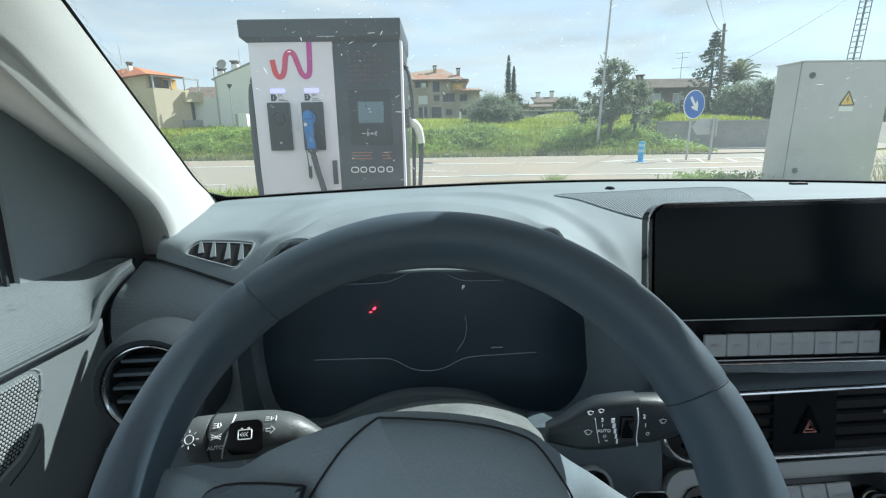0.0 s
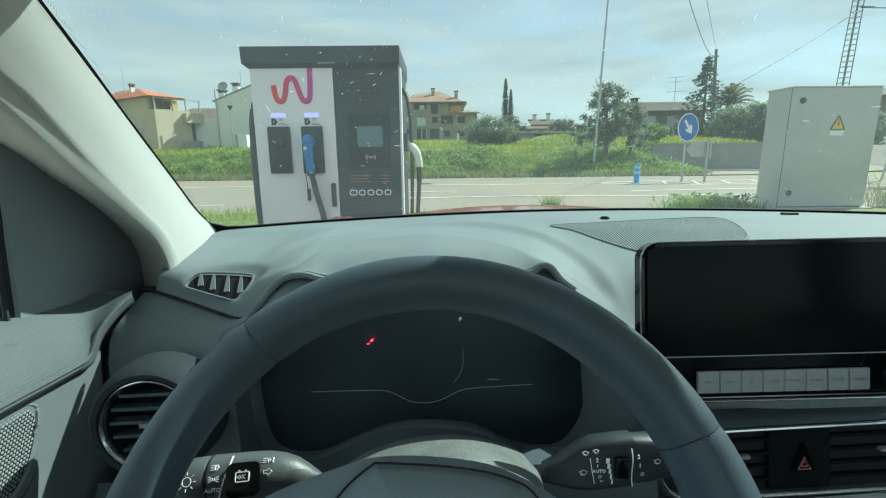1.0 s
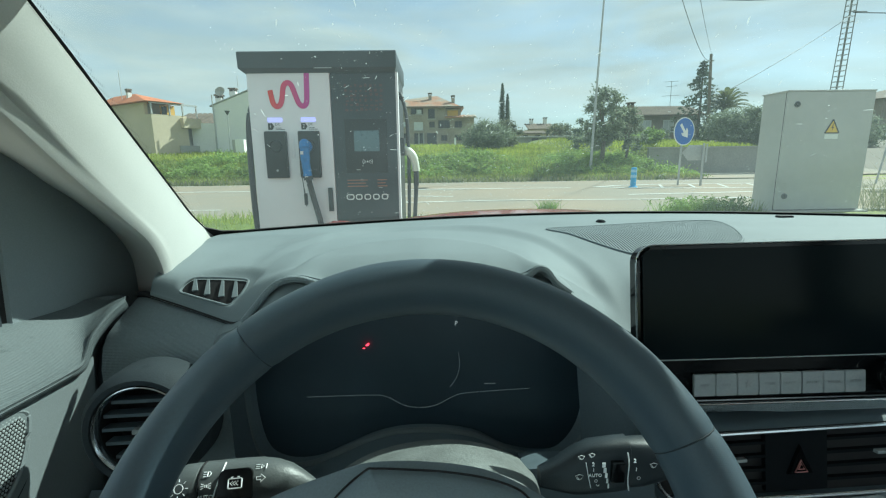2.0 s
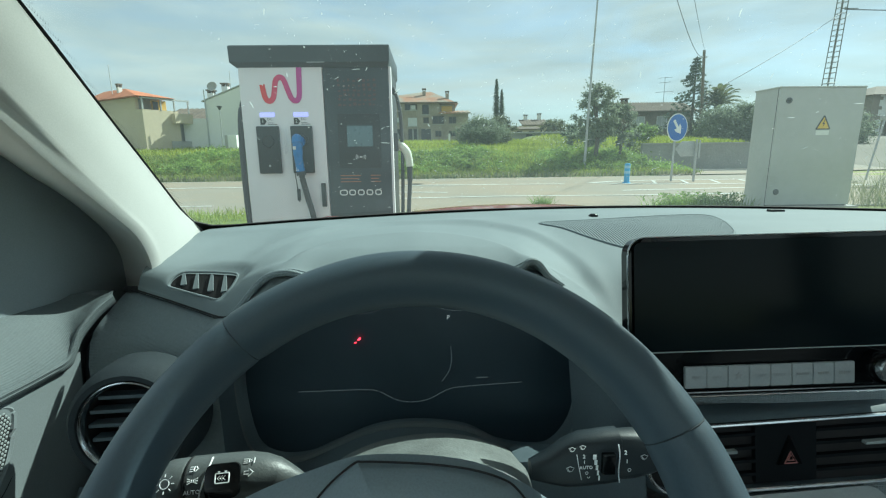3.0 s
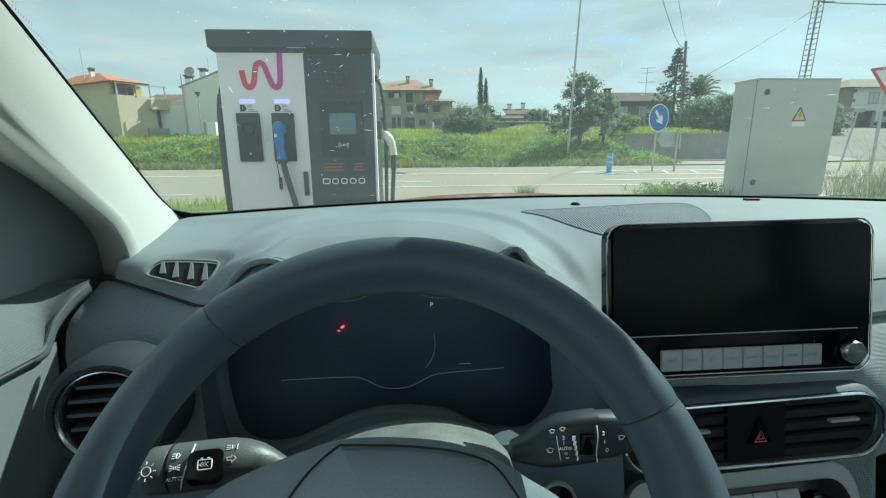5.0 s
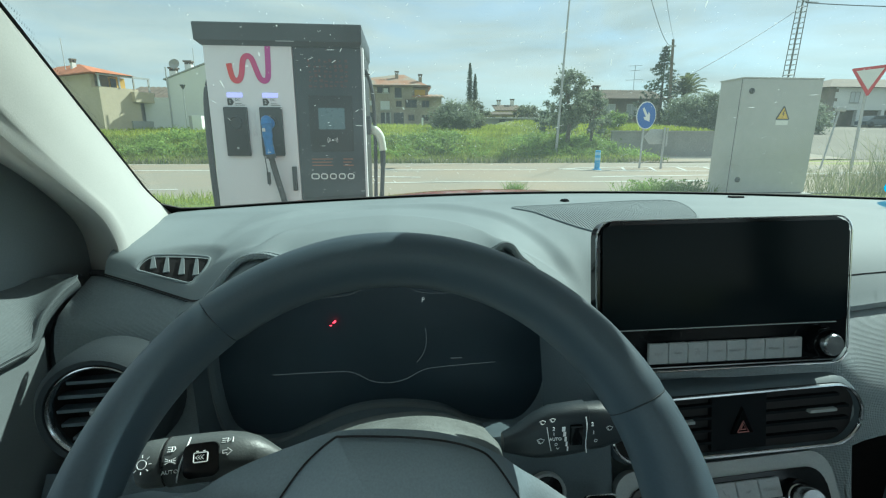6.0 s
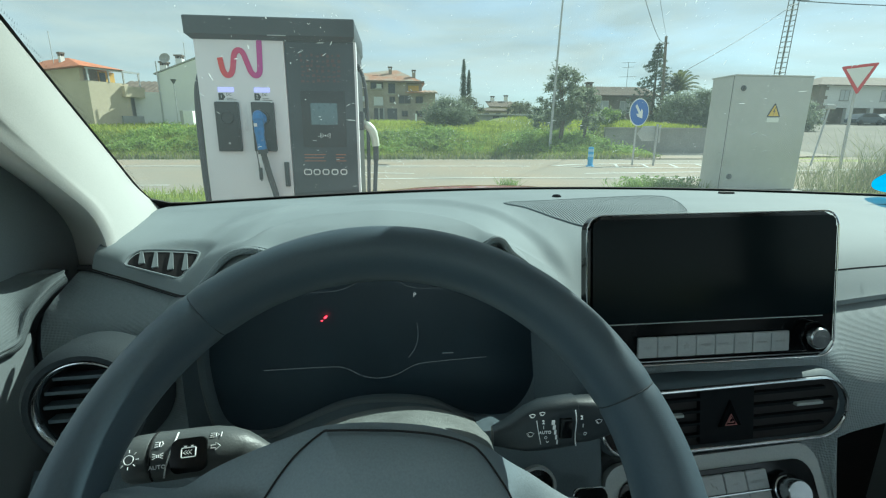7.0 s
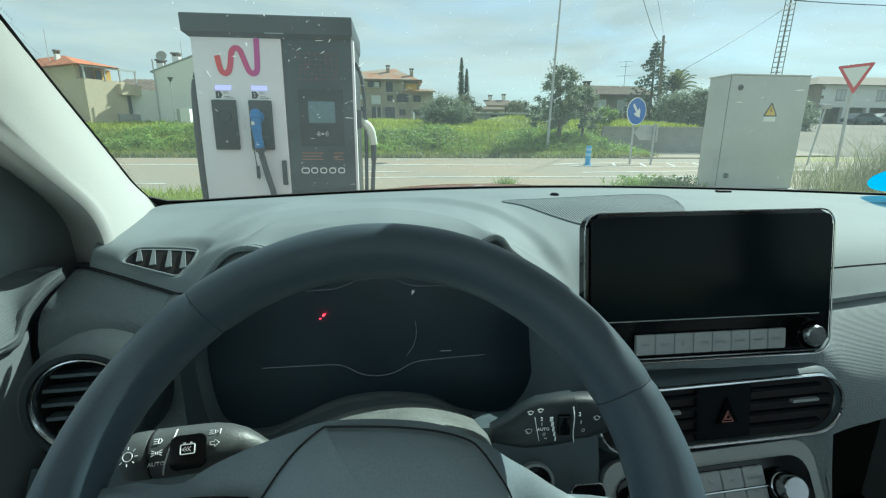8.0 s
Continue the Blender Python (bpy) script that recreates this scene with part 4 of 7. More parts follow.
# ---- car: climate controls ----
cl = facing(0.400, 0.440, 0.823, 28, 0, 3.0)
clim = thing("climate_panel", (0.385, 0.44, 0.79), "silver climate keys and knobs in a grey console", "control panel")
part("surround", plate(rounded(0.250, 0.104, 0.024, 10), 0.012, cl @ Matrix.Translation((-0.02, -0.012, -0.014)), bevel=0.0015), GREYTRIM, clim, "grey surround")
part("black_panel", plate(rounded(0.226, 0.082, 0.02), 0.002, cl @ Matrix.Translation((-0.02, -0.016, -0.0015)), bevel=0.0008), GLOSS, clim, "gloss black panel")
for r in range(2):
    for k in range(5):
        u, v = -0.078 + 0.0255 * k, 0.010 - 0.0215 * r
        key = part("key", plate(rounded(0.0247, 0.0195, 0.0012, 2, cx=u, cy=v), 0.004, cl, bevel=0.0007), SILVER, clim, "silver key")
        part("key_mark", box(u - 0.003, u + 0.003, v + 0.006, v + 0.0072, 0.004, 0.0043, m=cl), GREY_INK, key)
        if r == 0 and k >= 3:
            part("lettering", words(("A/C", "CLIMATE")[k - 3], 0.0045, cl @ Matrix.Translation((u, v - 0.0015, 0.0043)), 0.0001), GREY_INK, key)
        elif r == 0 and k == 2:
            part("seat_mark", tube([cl @ Vector((u + a, v + b, 0.0043)) for a, b in ((-0.003, 0.003), (-0.001, -0.001), (0.002, -0.001), (0.003, -0.004))], 0.0005, 4), GREY_INK, key)
part("key_bar", box(-0.09, 0.038, -0.0012, -0.0002, 0.004, 0.0052, m=cl), CHROME, clim)
for u in (-0.112, 0.056):
    kn = part("fan_knob", lathe([(0.017, 0), (0.017, 0.003), (0.0145, 0.005), (0.014, 0.019), (0.0127, 0.021), (0.0, 0.0208)], cl @ Matrix.Translation((u, -0.004, 0.0005))), CHROME, clim, "chrome rotary knob")
    part("knob_ring", ring(0.0170, 0.0190, 0.006, cl @ Matrix.Translation((u, -0.004, 0.0005))), GLOSS, kn)
# start button and lower switch beside the column
st = facing(0.181, 0.455, 0.838, 15)
start = thing("start_button", (0.181, 0.47, 0.83), "round start button with a grey ring", "button")
part("ring", ring(0.0175, 0.0205, 0.006, st), SILVER, start, "grey ring")
part("cap", lathe([(0.0175, 0), (0.017, 0.003), (0.0, 0.004)], st), GLOSS, start, "black cap")
part("socket", box(-0.06, 0.075, -0.05, 0.06, -0.05, 0.0, 0.012, m=st), CHEEK, start, "dark socket plate")
lk = facing(0.229, 0.43, 0.838, 22)
small = thing("parking_switch", (0.229, 0.44, 0.825), "black switch with a silver edge", "switch")
part("rocker", plate(rounded(0.034, 0.022, 0.006), 0.006, lk, bevel=0.002), GLOSS, small, "black rocker")
part("edge", tube([lk @ Vector((u, v, 0.005)) for u, v in rounded(0.036, 0.024, 0.007)[3:12]], 0.0008, 5), CHROME, small, "silver edge")

# ---- car: steering column and stalks ----
TILT = radians(36.06)
HUB = Vector((0.027, 0.2825, 0.960))
WM = Matrix(((1, 0, 0, HUB.x), (0, math.sin(TILT), -math.cos(TILT), HUB.y), (0, math.cos(TILT), math.sin(TILT), HUB.z), (0, 0, 0, 1)))
col = thing("steering_column", (0.027, 0.42, 0.85), "grained grey steering column shroud", "steering column")
rows = []
for k in range(9):
    w = -0.045 - 0.022 * k
    s = 1.0 + 0.04 * k
    prof = [(-0.092, -0.03), (-0.088, 0.02), (-0.066, 0.046), (-0.03, 0.060), (0.015, 0.064), (0.05, 0.058), (0.076, 0.046), (0.086, 0.028), (0.09, -0.03), (0.06, -0.08), (-0.06, -0.08)]
    shrink = 0.86 if k == 0 else 1.0
    rows.append([WM @ Vector((p.x * s * shrink, p.y * s * shrink - 0.012 + 0.002 * k, w)) for p in curve_pts([(u, v, 0) for u, v in prof], 4, True)])
SHROUD = mat("grained shroud plastic", (0.175, 0.19, 0.185), 0.5, vary=0.35, grain=330, stain=20, bump=0.6, depth=0.0016)
part("shroud", loft(rows, close_v=True, caps=True), SHROUD, col, "grained grey shroud")


ls = thing("light_stalk", (-0.11, 0.37, 0.965), "grey light stalk with white symbols", "control stalk")
TIP, END = Vector((-0.064, 0.374, 0.966)), Vector((-0.1375, 0.3655, 0.9655))
STALK = mat("grey stalk plastic", (0.085, 0.094, 0.095), 0.42, vary=0.12, grain=600, bump=0.15)
AX = (END - TIP).normalized()
arm = part("arm", tube([TIP.lerp(END, t) - Vector((0, 0, d)) for t, d in ((-0.10, 0.012), (0.0, 0.009), (0.10, 0.006), (0.20, 0.003), (0.32, 0.001), (0.45, 0), (0.6, 0), (0.8, 0), (0.985, 0), (1.0, 0))], [0.004, 0.0075, 0.0105, 0.0132, 0.0154, 0.0166, 0.0171, 0.0172, 0.0172, 0.0162], 24), STALK, ls, "grey arm")
kn = part("light_knob", tube([END + AX * d for d in (0.0, 0.001, 0.003, 0.014, 0.0185, 0.021, 0.0215)], [0.014, 0.0158, 0.0168, 0.0164, 0.0145, 0.009, 0.002], 24), STALK, ls, "grey twist knob")


def on_arm(x, phi, lift=0.0006, r=0.0172):
    """A pose on the stalk's surface at x, phi degrees up from facing the driver."""
    c, s = math.cos(radians(phi)), math.sin(radians(phi))
    across = -AX
    out = Vector((0, -c, s))
    out = (out - across * out.dot(across)).normalized()
    p = TIP.lerp(END, (x - TIP.x) / (END.x - TIP.x)) + out * (r + lift)
    m = Matrix((across, out.cross(across), out)).transposed().to_4x4()
    m.translation = p
    return m


def stroke(pts, m, r=0.0004, closed=False, bm=None):
    return tube([m @ Vector((u, v, 0)) for u, v in pts], r, 4, closed, bm=bm)


part("index_line", tube([on_arm(-0.1255 + 0.004 * math.sin((f - 20) / 40), f, 0.0003).translation for f in range(-20, 96, 8)], 0.0006, 5), WHITE_INK, arm, "white index line")
part("collar_seam", tube([on_arm(-0.1372, f, -0.0003).translation for f in range(-30, 130, 8)], 0.0008, 5), SEAM, arm)
button = part("camera_button", plate(rounded(0.0235, 0.023, 0.005), 0.0040, on_arm(-0.1115, 30, -0.003), bevel=0.001), GLOSS, arm, "black push button")
m = on_arm(-0.1500, 36, 0.0004, 0.0166)
bm = stroke([(u, v) for u, v in circle(0.0030, 16)], m, 0.00036, True)
for k in range(8):
    c, s = math.cos(k * math.pi / 4), math.sin(k * math.pi / 4)
    stroke([(c * q, s * q) for q in (0.0045, 0.0064)], m, 0.00034, bm=bm)
part("lamp_symbol", bm, WHITE_INK, kn, "white lamp symbol")
m = on_arm(-0.1115, 36, 0.0016) @ Matrix.Scale(0.74, 4)
bm = stroke(rounded(0.0125, 0.0085, 0.001, 2), m, 0.0005, True)
for d in (-0.0035, -0.001, 0.0015):
    stroke([(d + 0.0015, 0.002), (d - 0.001, 0.0), (d + 0.0015, -0.002)], m, 0.0004, bm=bm)
for d in (-0.003, 0.003):
    stroke([(d - 0.001, 0.0055), (d + 0.001, 0.0055)], m, 0.0005, bm=bm)
part("camera_symbol", bm, WHITE_INK, button, "white symbol")
m = on_arm(-0.1315, 62) @ Matrix.Scale(0.82, 4)
bm = stroke([(0.0, -0.0022), (0.0015, -0.0022), (0.0028, 0), (0.0015, 0.0022), (0, 0.0022)], m, 0.00045, True)
for v in (-0.002, 0, 0.002):
    stroke([(-0.0036, v), (-0.001, v)], m, 0.0004, bm=bm)
part("beam_symbol", bm, WHITE_INK, arm)
m = on_arm(-0.1315, 36) @ Matrix.Scale(0.82, 4)
bm = bmesh.new()
for s in (-1, 1):
    stroke([(s * 0.0008, -0.0012), (s * 0.0008, 0.0012)], m, 0.00045, bm=bm)
    for v in (-0.0022, 0, 0.0022):
        stroke([(s * 0.0018, v * 0.5), (s * 0.0042, v)], m, 0.0004, bm=bm)
part("side_light_symbol", bm, WHITE_INK, arm)
part("auto_word", words("AUTO", 0.0040, on_arm(-0.1318, 12)), WHITE_INK, arm)
m = on_arm(-0.0945, 42, 0.0010, 0.0160)
part("arrow_symbol", stroke([(-0.003, 0.001), (0.0, 0.001), (0.0, 0.0026), (0.0032, 0.0), (0.0, -0.0026), (0.0, -0.001), (-0.003, -0.001)], m, 0.00045, True), WHITE_INK, arm)
m = on_arm(-0.0950, 70, 0.0010, 0.0160)
bm = stroke([(0.0, -0.0018), (0.002, 0), (0, 0.0018)], m, 0.0004, True)
for v in (-0.0016, 0, 0.0016):
    stroke([(-0.004, v), (-0.001, v)], m, 0.0004, bm=bm)
stroke([(0.0036, -0.002), (0.0036, 0.002)], m, 0.0004, bm=bm)
part("level_symbol", bm, WHITE_INK, arm)

ws = thing("wiper_stalk", (0.166, 0.392, 0.952), "black wiper stalk with white symbols", "control stalk")
rows = []
for x, zt, zb, d in ((0.100, 0.948, 0.930, 0.008), (0.118, 0.957, 0.926, 0.012), (0.135, 0.970, 0.922, 0.014), (0.150, 0.977, 0.922, 0.015), (0.175, 0.980, 0.924, 0.015), (0.189, 0.981, 0.926, 0.015), (0.19, 0.979, 0.928, 0.013), (0.205, 0.979, 0.930, 0.015), (0.225, 0.977, 0.935, 0.014), (0.240, 0.972, 0.940, 0.010), (0.244, 0.966, 0.946, 0.004)):
    h = (zt - zb) / 2
    rows.append([Vector((x, 0.403 + d * math.copysign(abs(math.cos(t)) ** 0.7, math.cos(t)), (zt + zb) / 2 + h * math.copysign(abs(math.sin(t)) ** 0.6, math.sin(t)))) for t in np.linspace(0, math.tau, 28, endpoint=False)])
arm = part("arm", loft(rows, close_v=True, caps=True), mat("black stalk plastic", (0.015, 0.023, 0.029), 0.45, vary=0.12, grain=600, bump=0.15), ws, "black arm")
WF = 0.3865


def wsign(x, z):
    return Matrix.Translation((x, WF, z)) @ facing(0, 0, 0, 2)


part("speed_dial", box(0.168, 0.181, WF - 0.003, WF + 0.004, 0.945, 0.966, 0.001), GLOSS, arm, "black speed dial")
bm = bmesh.new()
for k in range(5):
    w = 0.0034 - 0.0005 * k
    box(0.1605 + 0.0014 * k - w / 2, 0.1605 + 0.0014 * k + w / 2, WF - 0.0006, WF, 0.9605 - 0.0058 * k, 0.9655 - 0.0058 * k, bm=bm)
part("speed_scale", bm, WHITE_INK, arm, "white wedge scale")
part("index_line", tube([(0.1835 + 0.004 * k / 6 + 0.001 * math.sin(k), WF - 0.0003, 0.976 - 0.042 * k / 6) for k in range(7)], 0.0006, 4), WHITE_INK, arm, "white index line")
part("index_line", tube([(0.1425, WF, 0.966), (0.1455, WF, 0.951), (0.1485, WF, 0.938)], 0.0004, 4), WHITE_INK, arm)
for t, x, z, s in (("2", 0.150, 0.9635, 0.0055), ("1", 0.1505, 0.9575, 0.005), ("AUTO", 0.1525, 0.9515, 0.0048), ("2", 0.1915, 0.9665, 0.006), ("1", 0.1935, 0.957, 0.0055)):
    part("numeral" if len(t) == 1 else "auto_word", words(t, s, wsign(x, z)), WHITE_INK, arm)
part("off_mark", stroke(circle(0.0014, 12), wsign(0.1535, 0.9455), 0.0003, True), WHITE_INK, arm)
part("off_mark", stroke(circle(0.0016, 12), wsign(0.1965, 0.9475), 0.0003, True), WHITE_INK, arm)
part("mist_mark", stroke([(-0.0015, 0.0008), (0, -0.0008), (0.0015, 0.0008)], wsign(0.1555, 0.9405)), WHITE_INK, arm)
for x, z, s in ((0.1375, 0.9715, 0.8), (0.148, 0.9735, 0.75), (0.1365, 0.950, 1.0), (0.2105, 0.961, 0.9)):
    bm = stroke([(-0.004 * s, 0.0015 * s), (0.0, 0.003 * s), (0.004 * s, 0.0015 * s), (0.002 * s, -0.002 * s), (-0.002 * s, -0.002 * s)], wsign(x, z), 0.0004, True)
    tube([wsign(x, z) @ Vector((u, v, 0)) for u, v in ((0.0, -0.003 * s), (-0.0025 * s, 0.001 * s))], 0.0003, 4, bm=bm)
    part("wiper_symbol", bm, WHITE_INK, arm, "white wiper symbol")

ws.location += Vector((0.006, -0.003, 0.0005))
ws.scale = (0.80, 0.85, 0.82)

# ---- car: steering wheel ----
wheel = thing("steering_wheel", HUB, "black leather steering wheel with grey airbag cover", "steering wheel")
R, TR = 0.1845, 0.0198


def rim_part(a0, a1, n, swell=1.0, cap=True):
    rows = []
    for k in range(n + 1):
        a = radians(a0 + (a1 - a0) * k / n)
        e = min(k, n - k) / n * abs(a1 - a0)
        g = (0.965 + 0.035 * min(1, e / 1.2)) * swell
        deg = a0 + (a1 - a0) * k / n
        thumb = 1.0 - 0.11 * float(np.clip((deg - 100) / 30, 0, 1)) - 0.12 * float(np.clip((deg - 128) / 30, 0, 1)) + 0.10 * math.exp(-((math.degrees(a) - 2) / 16) ** 2)
        c, s = math.cos(a), math.sin(a)
        rows.append([WM @ Vector(((R + TR * g * thumb * math.cos(t)) * c, (R + TR * g * thumb * math.cos(t)) * s, TR * 1.28 * g * math.sin(t))) for t in np.linspace(0, math.tau, 22, endpoint=False)])
    return loft(rows, close_v=True, caps=cap)


part("upper_rim", rim_part(24.3, 129.7, 64), LEATHER, wheel, "smooth black leather rim")
PERF = mat("perforated black leather", (0.050, 0.073, 0.094), 0.52, spec=0.45, vary=0.10, grain=500, stain=7, bump=0.035, depth=0.0003, pattern="perf")
part("side_rim", rim_part(129.8, 215, 50, 1.0), PERF, wheel, "black leather rim")
part("side_rim", rim_part(-60, 24.2, 50, 1.0), PERF, wheel, "black leather rim")
part("lower_rim", rim_part(215.5, 299.5, 40), LEATHER, wheel, "black leather rim")
for a in (24.25, 129.75):
    c, s = math.cos(radians(a)), math.sin(radians(a))
    tr = TR * (0.975 if a < 90 else 0.852)
    part("rim_seam", tube([WM @ Vector(((R + tr * math.cos(t)) * c, (R + tr * math.cos(t)) * s, tr * 1.28 * math.sin(t))) for t in np.linspace(0, math.tau, 20, endpoint=False)], 0.0005, 5, True), VENT, wheel)
# hub: shell with spokes, airbag cover, groove
TURN = Matrix.Rotation(radians(-8), 4, "Z")
HM = WM @ TURN


def dome(outline, w0, rise, steps=6, power=0.5, sink=0.0):
    """A cushion over an outline on the wheel; sink: how far its spoke lies back from the rim."""
    cx = sum(u for u, v in outline) / len(outline)
    cy = sum(v for u, v in outline) / len(outline)
    def back(u):
        t = min(1.0, max(0.0, (u - 0.055) / 0.04)) * min(1.0, max(0.0, (0.175 - u) / 0.03))
        return sink * t * t * (3 - 2 * t)

    rows = [[HM @ Vector((u, v, w0 - 0.03 - back(u))) for u, v in outline]]
    for k in range(steps + 1):
        f = 1 - (k / steps) * 0.98
        h = rise * (1 - f ** 2.4) ** power
        rows.append([HM @ Vector((cx + (u - cx) * f, cy + (v - cy) * f, w0 + h - back(cx + (u - cx) * f))) for u, v in outline])
    return loft(rows, close_v=True, caps=False)


SHELL = [(-0.168, 0.013), (-0.145, 0.014), (-0.124, 0.019), (-0.109, 0.030), (-0.09, 0.041), (-0.067, 0.052), (-0.045, 0.061), (-0.01, 0.066), (0.03, 0.066), (0.063, 0.057), (0.083, 0.0495), (0.102, 0.042), (0.124, 0.031), (0.142, 0.025), (0.168, 0.026), (0.172, 0.0), (0.165, -0.03), (0.12, -0.05), (0.09, -0.075), (0.05, -0.10), (0.03, -0.175), (-0.03, -0.175), (-0.05, -0.10), (-0.09, -0.075), (-0.12, -0.05), (-0.165, -0.03), (-0.172, 0.0)]
sh = [(p.x, p.y) for p in curve_pts([(u, v, 0) for u, v in SHELL], 4, True)]
part("hub_shell", dome(sh, -0.004, 0.012, 10, sink=0.046), COVER, wheel, "dark grey hub with spokes")
AIR = [(-0.044, 0.0555), (-0.038, 0.0575), (-0.019, 0.0593), (0.003, 0.0607), (0.027, 0.0605), (0.046, 0.0575), (0.0555, 0.0525), (0.067, 0.040), (0.0765, 0.026), (0.084, 0.0), (0.085, -0.03), (0.07, -0.07), (0.04, -0.095), (-0.04, -0.095), (-0.07, -0.07), (-0.08, -0.03), (-0.076, 0.0), (-0.069, 0.020), (-0.0575, 0.041)]
ai = [(p.x, p.y) for p in curve_pts([(u, v, 0) for u, v in AIR], 5, True)]
part("airbag_cover", dome(ai, 0.008, 0.020), COVER, wheel, "grey grained airbag cover")
part("cover_groove", tube([HM @ Vector((u * 1.015, v * 1.015, 0.0085)) for u, v in ai], 0.0007, 6, True), SEAM, wheel)
for s in (-1, 1):
    pod = [(s * 0.0785, 0.010), (s * 0.083, 0.0155), (s * 0.123, 0.0105), (s * 0.134, -0.002), (s * 0.128, -0.030), (s * 0.088, -0.034)]
    po = [(p.x, p.y) for p in curve_pts([(u, v, 0) for u, v in pod], 4, True)]
    pad = part("switch_pad", plate(po, 0.012, HM @ Matrix.Translation((0, 0, 0.006)), bevel=0.003), CHEEK, wheel, "dark switch pad")
    part("pad_groove", tube([HM @ Vector((u, v, 0.0128)) for u, v in po], 0.0014, 5, True), SEAM, pad)
    part("switch_bar", box(s * 0.106 - 0.018, s * 0.106 + 0.018, -0.010, 0.002, 0.016, 0.0205, 0.002, m=HM), DARK, pad, "grey rocker bar")

# ---- outside: materials ----
GRASS_SOIL = mat("grassy soil", (0.14, 0.19, 0.04), 0.95, vary=0.3, grain=9, stain=0.25, bump=0.5, depth=0.05, mixcol=(0.22, 0.23, 0.06), mixat=0.5)
ASPHALT = mat("worn pale asphalt", (0.305, 0.242, 0.172), 0.9, vary=0.22, grain=40, stain=0.22, bump=0.3, depth=0.01, mixcol=(0.225, 0.200, 0.158), mixat=0.5)
GRITTY = mat("sandy paved yard", (0.145, 0.128, 0.10), 0.95, vary=0.2, grain=20, stain=0.2, bump=0.2, depth=0.01)
ROAD_PAINT = mat("worn road paint", (0.62, 0.62, 0.58), 0.8, vary=0.2, grain=12, stain=1.5, bump=0.1, mixcol=(0.40, 0.39, 0.36), mixat=0.58)
KERB = mat("concrete kerb", (0.36, 0.355, 0.335), 0.9, vary=0.15, grain=40, stain=3, bump=0.3, depth=0.004)
BLADE = mat("grass blades", (0.22, 0.30, 0.05), 0.7, vary=0.6, grain=3, stain=0.45, bump=0, mixcol=(0.34, 0.36, 0.09), island=True)
MEADOW = mat("meadow blades", (0.25, 0.31, 0.045), 0.7, vary=0.4, grain=3, stain=0.2, bump=0, mixcol=(0.40, 0.44, 0.08), island=True)
BLADE_DRY = mat("dry tall grass", (0.34, 0.32, 0.19), 0.7, vary=0.25, grain=3, stain=0.8, bump=0, mixcol=(0.13, 0.17, 0.085), island=True)
WEED = mat("weed leaves", (0.25, 0.36, 0.085), 0.65, vary=0.55, grain=4, stain=0.5, bump=0, mixcol=(0.24, 0.32, 0.09), island=True)
OLIVE = mat("olive leaves", (0.165, 0.20, 0.135), 0.6, vary=0.3, grain=4, stain=0.6, bump=0, mixcol=(0.30, 0.34, 0.24), island=True)
CONIFER = mat("conifer needles", (0.125, 0.165, 0.12), 0.7, vary=0.25, grain=4, stain=0.6, bump=0, mixcol=(0.10, 0.13, 0.08), island=True)
PALM = mat("palm fronds", (0.10, 0.13, 0.06), 0.6, vary=0.25, grain=4, stain=0.6, bump=0, mixcol=(0.19, 0.20, 0.09), island=True)
FARLEAF = mat("far leaves", (0.12, 0.14, 0.09), 0.8, vary=0.25, grain=1, stain=0.1, bump=0, mixcol=(0.19, 0.20, 0.12), island=True)
for leaf in (BLADE, MEADOW, BLADE_DRY, WEED, OLIVE, CONIFER, PALM, FARLEAF):
    ln, ll = leaf.node_tree.nodes, leaf.node_tree.links
    thin, both, end = ln.new("ShaderNodeBsdfTranslucent"), ln.new("ShaderNodeMixShader"), ln["Material Output"]
    both.inputs["Fac"].default_value = 0.42
    src = ln["Principled BSDF"].inputs["Base Color"].links[0].from_socket
    ll.new(src, thin.inputs["Color"])
    ll.new(ln["Principled BSDF"].outputs["BSDF"], both.inputs[1])
    ll.new(thin.outputs["BSDF"], both.inputs[2])
    ll.new(both.outputs["Shader"], end.inputs["Surface"])
BARK = mat("grey bark", (0.14, 0.12, 0.095), 0.9, vary=0.3, grain=14, stain=3, bump=0.6, depth=0.02)
POSTWOOD = mat("weathered pole wood", (0.17, 0.14, 0.11), 0.9, vary=0.25, grain=10, stain=2, bump=0.4, depth=0.01)
ZINC = mat("galvanised steel", (0.46, 0.47, 0.47), 0.5, 0.55, vary=0.15, grain=20, stain=2, bump=0.05)
MAST = mat("weathered mast steel", (0.20, 0.20, 0.19), 0.7, 0.3, vary=0.2, grain=10, stain=1, bump=0.05)
CABGREY = mat("grey cabinet polyester", (0.475, 0.478, 0.472), 0.6, vary=0.05, grain=12, stain=1.5, bump=0.02, depth=0.001)
CH_WHITE = mat("white charger panel", (0.83, 0.83, 0.86), 0.45, vary=0.03, grain=20, stain=2, bump=0.02)
CH_DARK = mat("anthracite charger panel", (0.030, 0.040, 0.048), 0.45, vary=0.10, grain=20, stain=4, bump=0.02, depth=0.001)
CH_BLACK = mat("matt black plastic", (0.014, 0.016, 0.018), 0.5, vary=0.15, grain=60, bump=0.05)
PLUG_BLUE = mat("blue plug plastic", (0.02, 0.20, 0.56), 0.4, vary=0.25, grain=30, bump=0.05)
PLUG_PALE = mat("pale plug plastic", (0.62, 0.66, 0.55), 0.45, vary=0.06, grain=60, bump=0.05)
CABLE = mat("dark grey cable", (0.05, 0.053, 0.056), 0.55, vary=0.1, grain=60, bump=0.05)
LAVENDER = glow("lavender light strip", (0.45, 0.42, 1.0), 0.85)
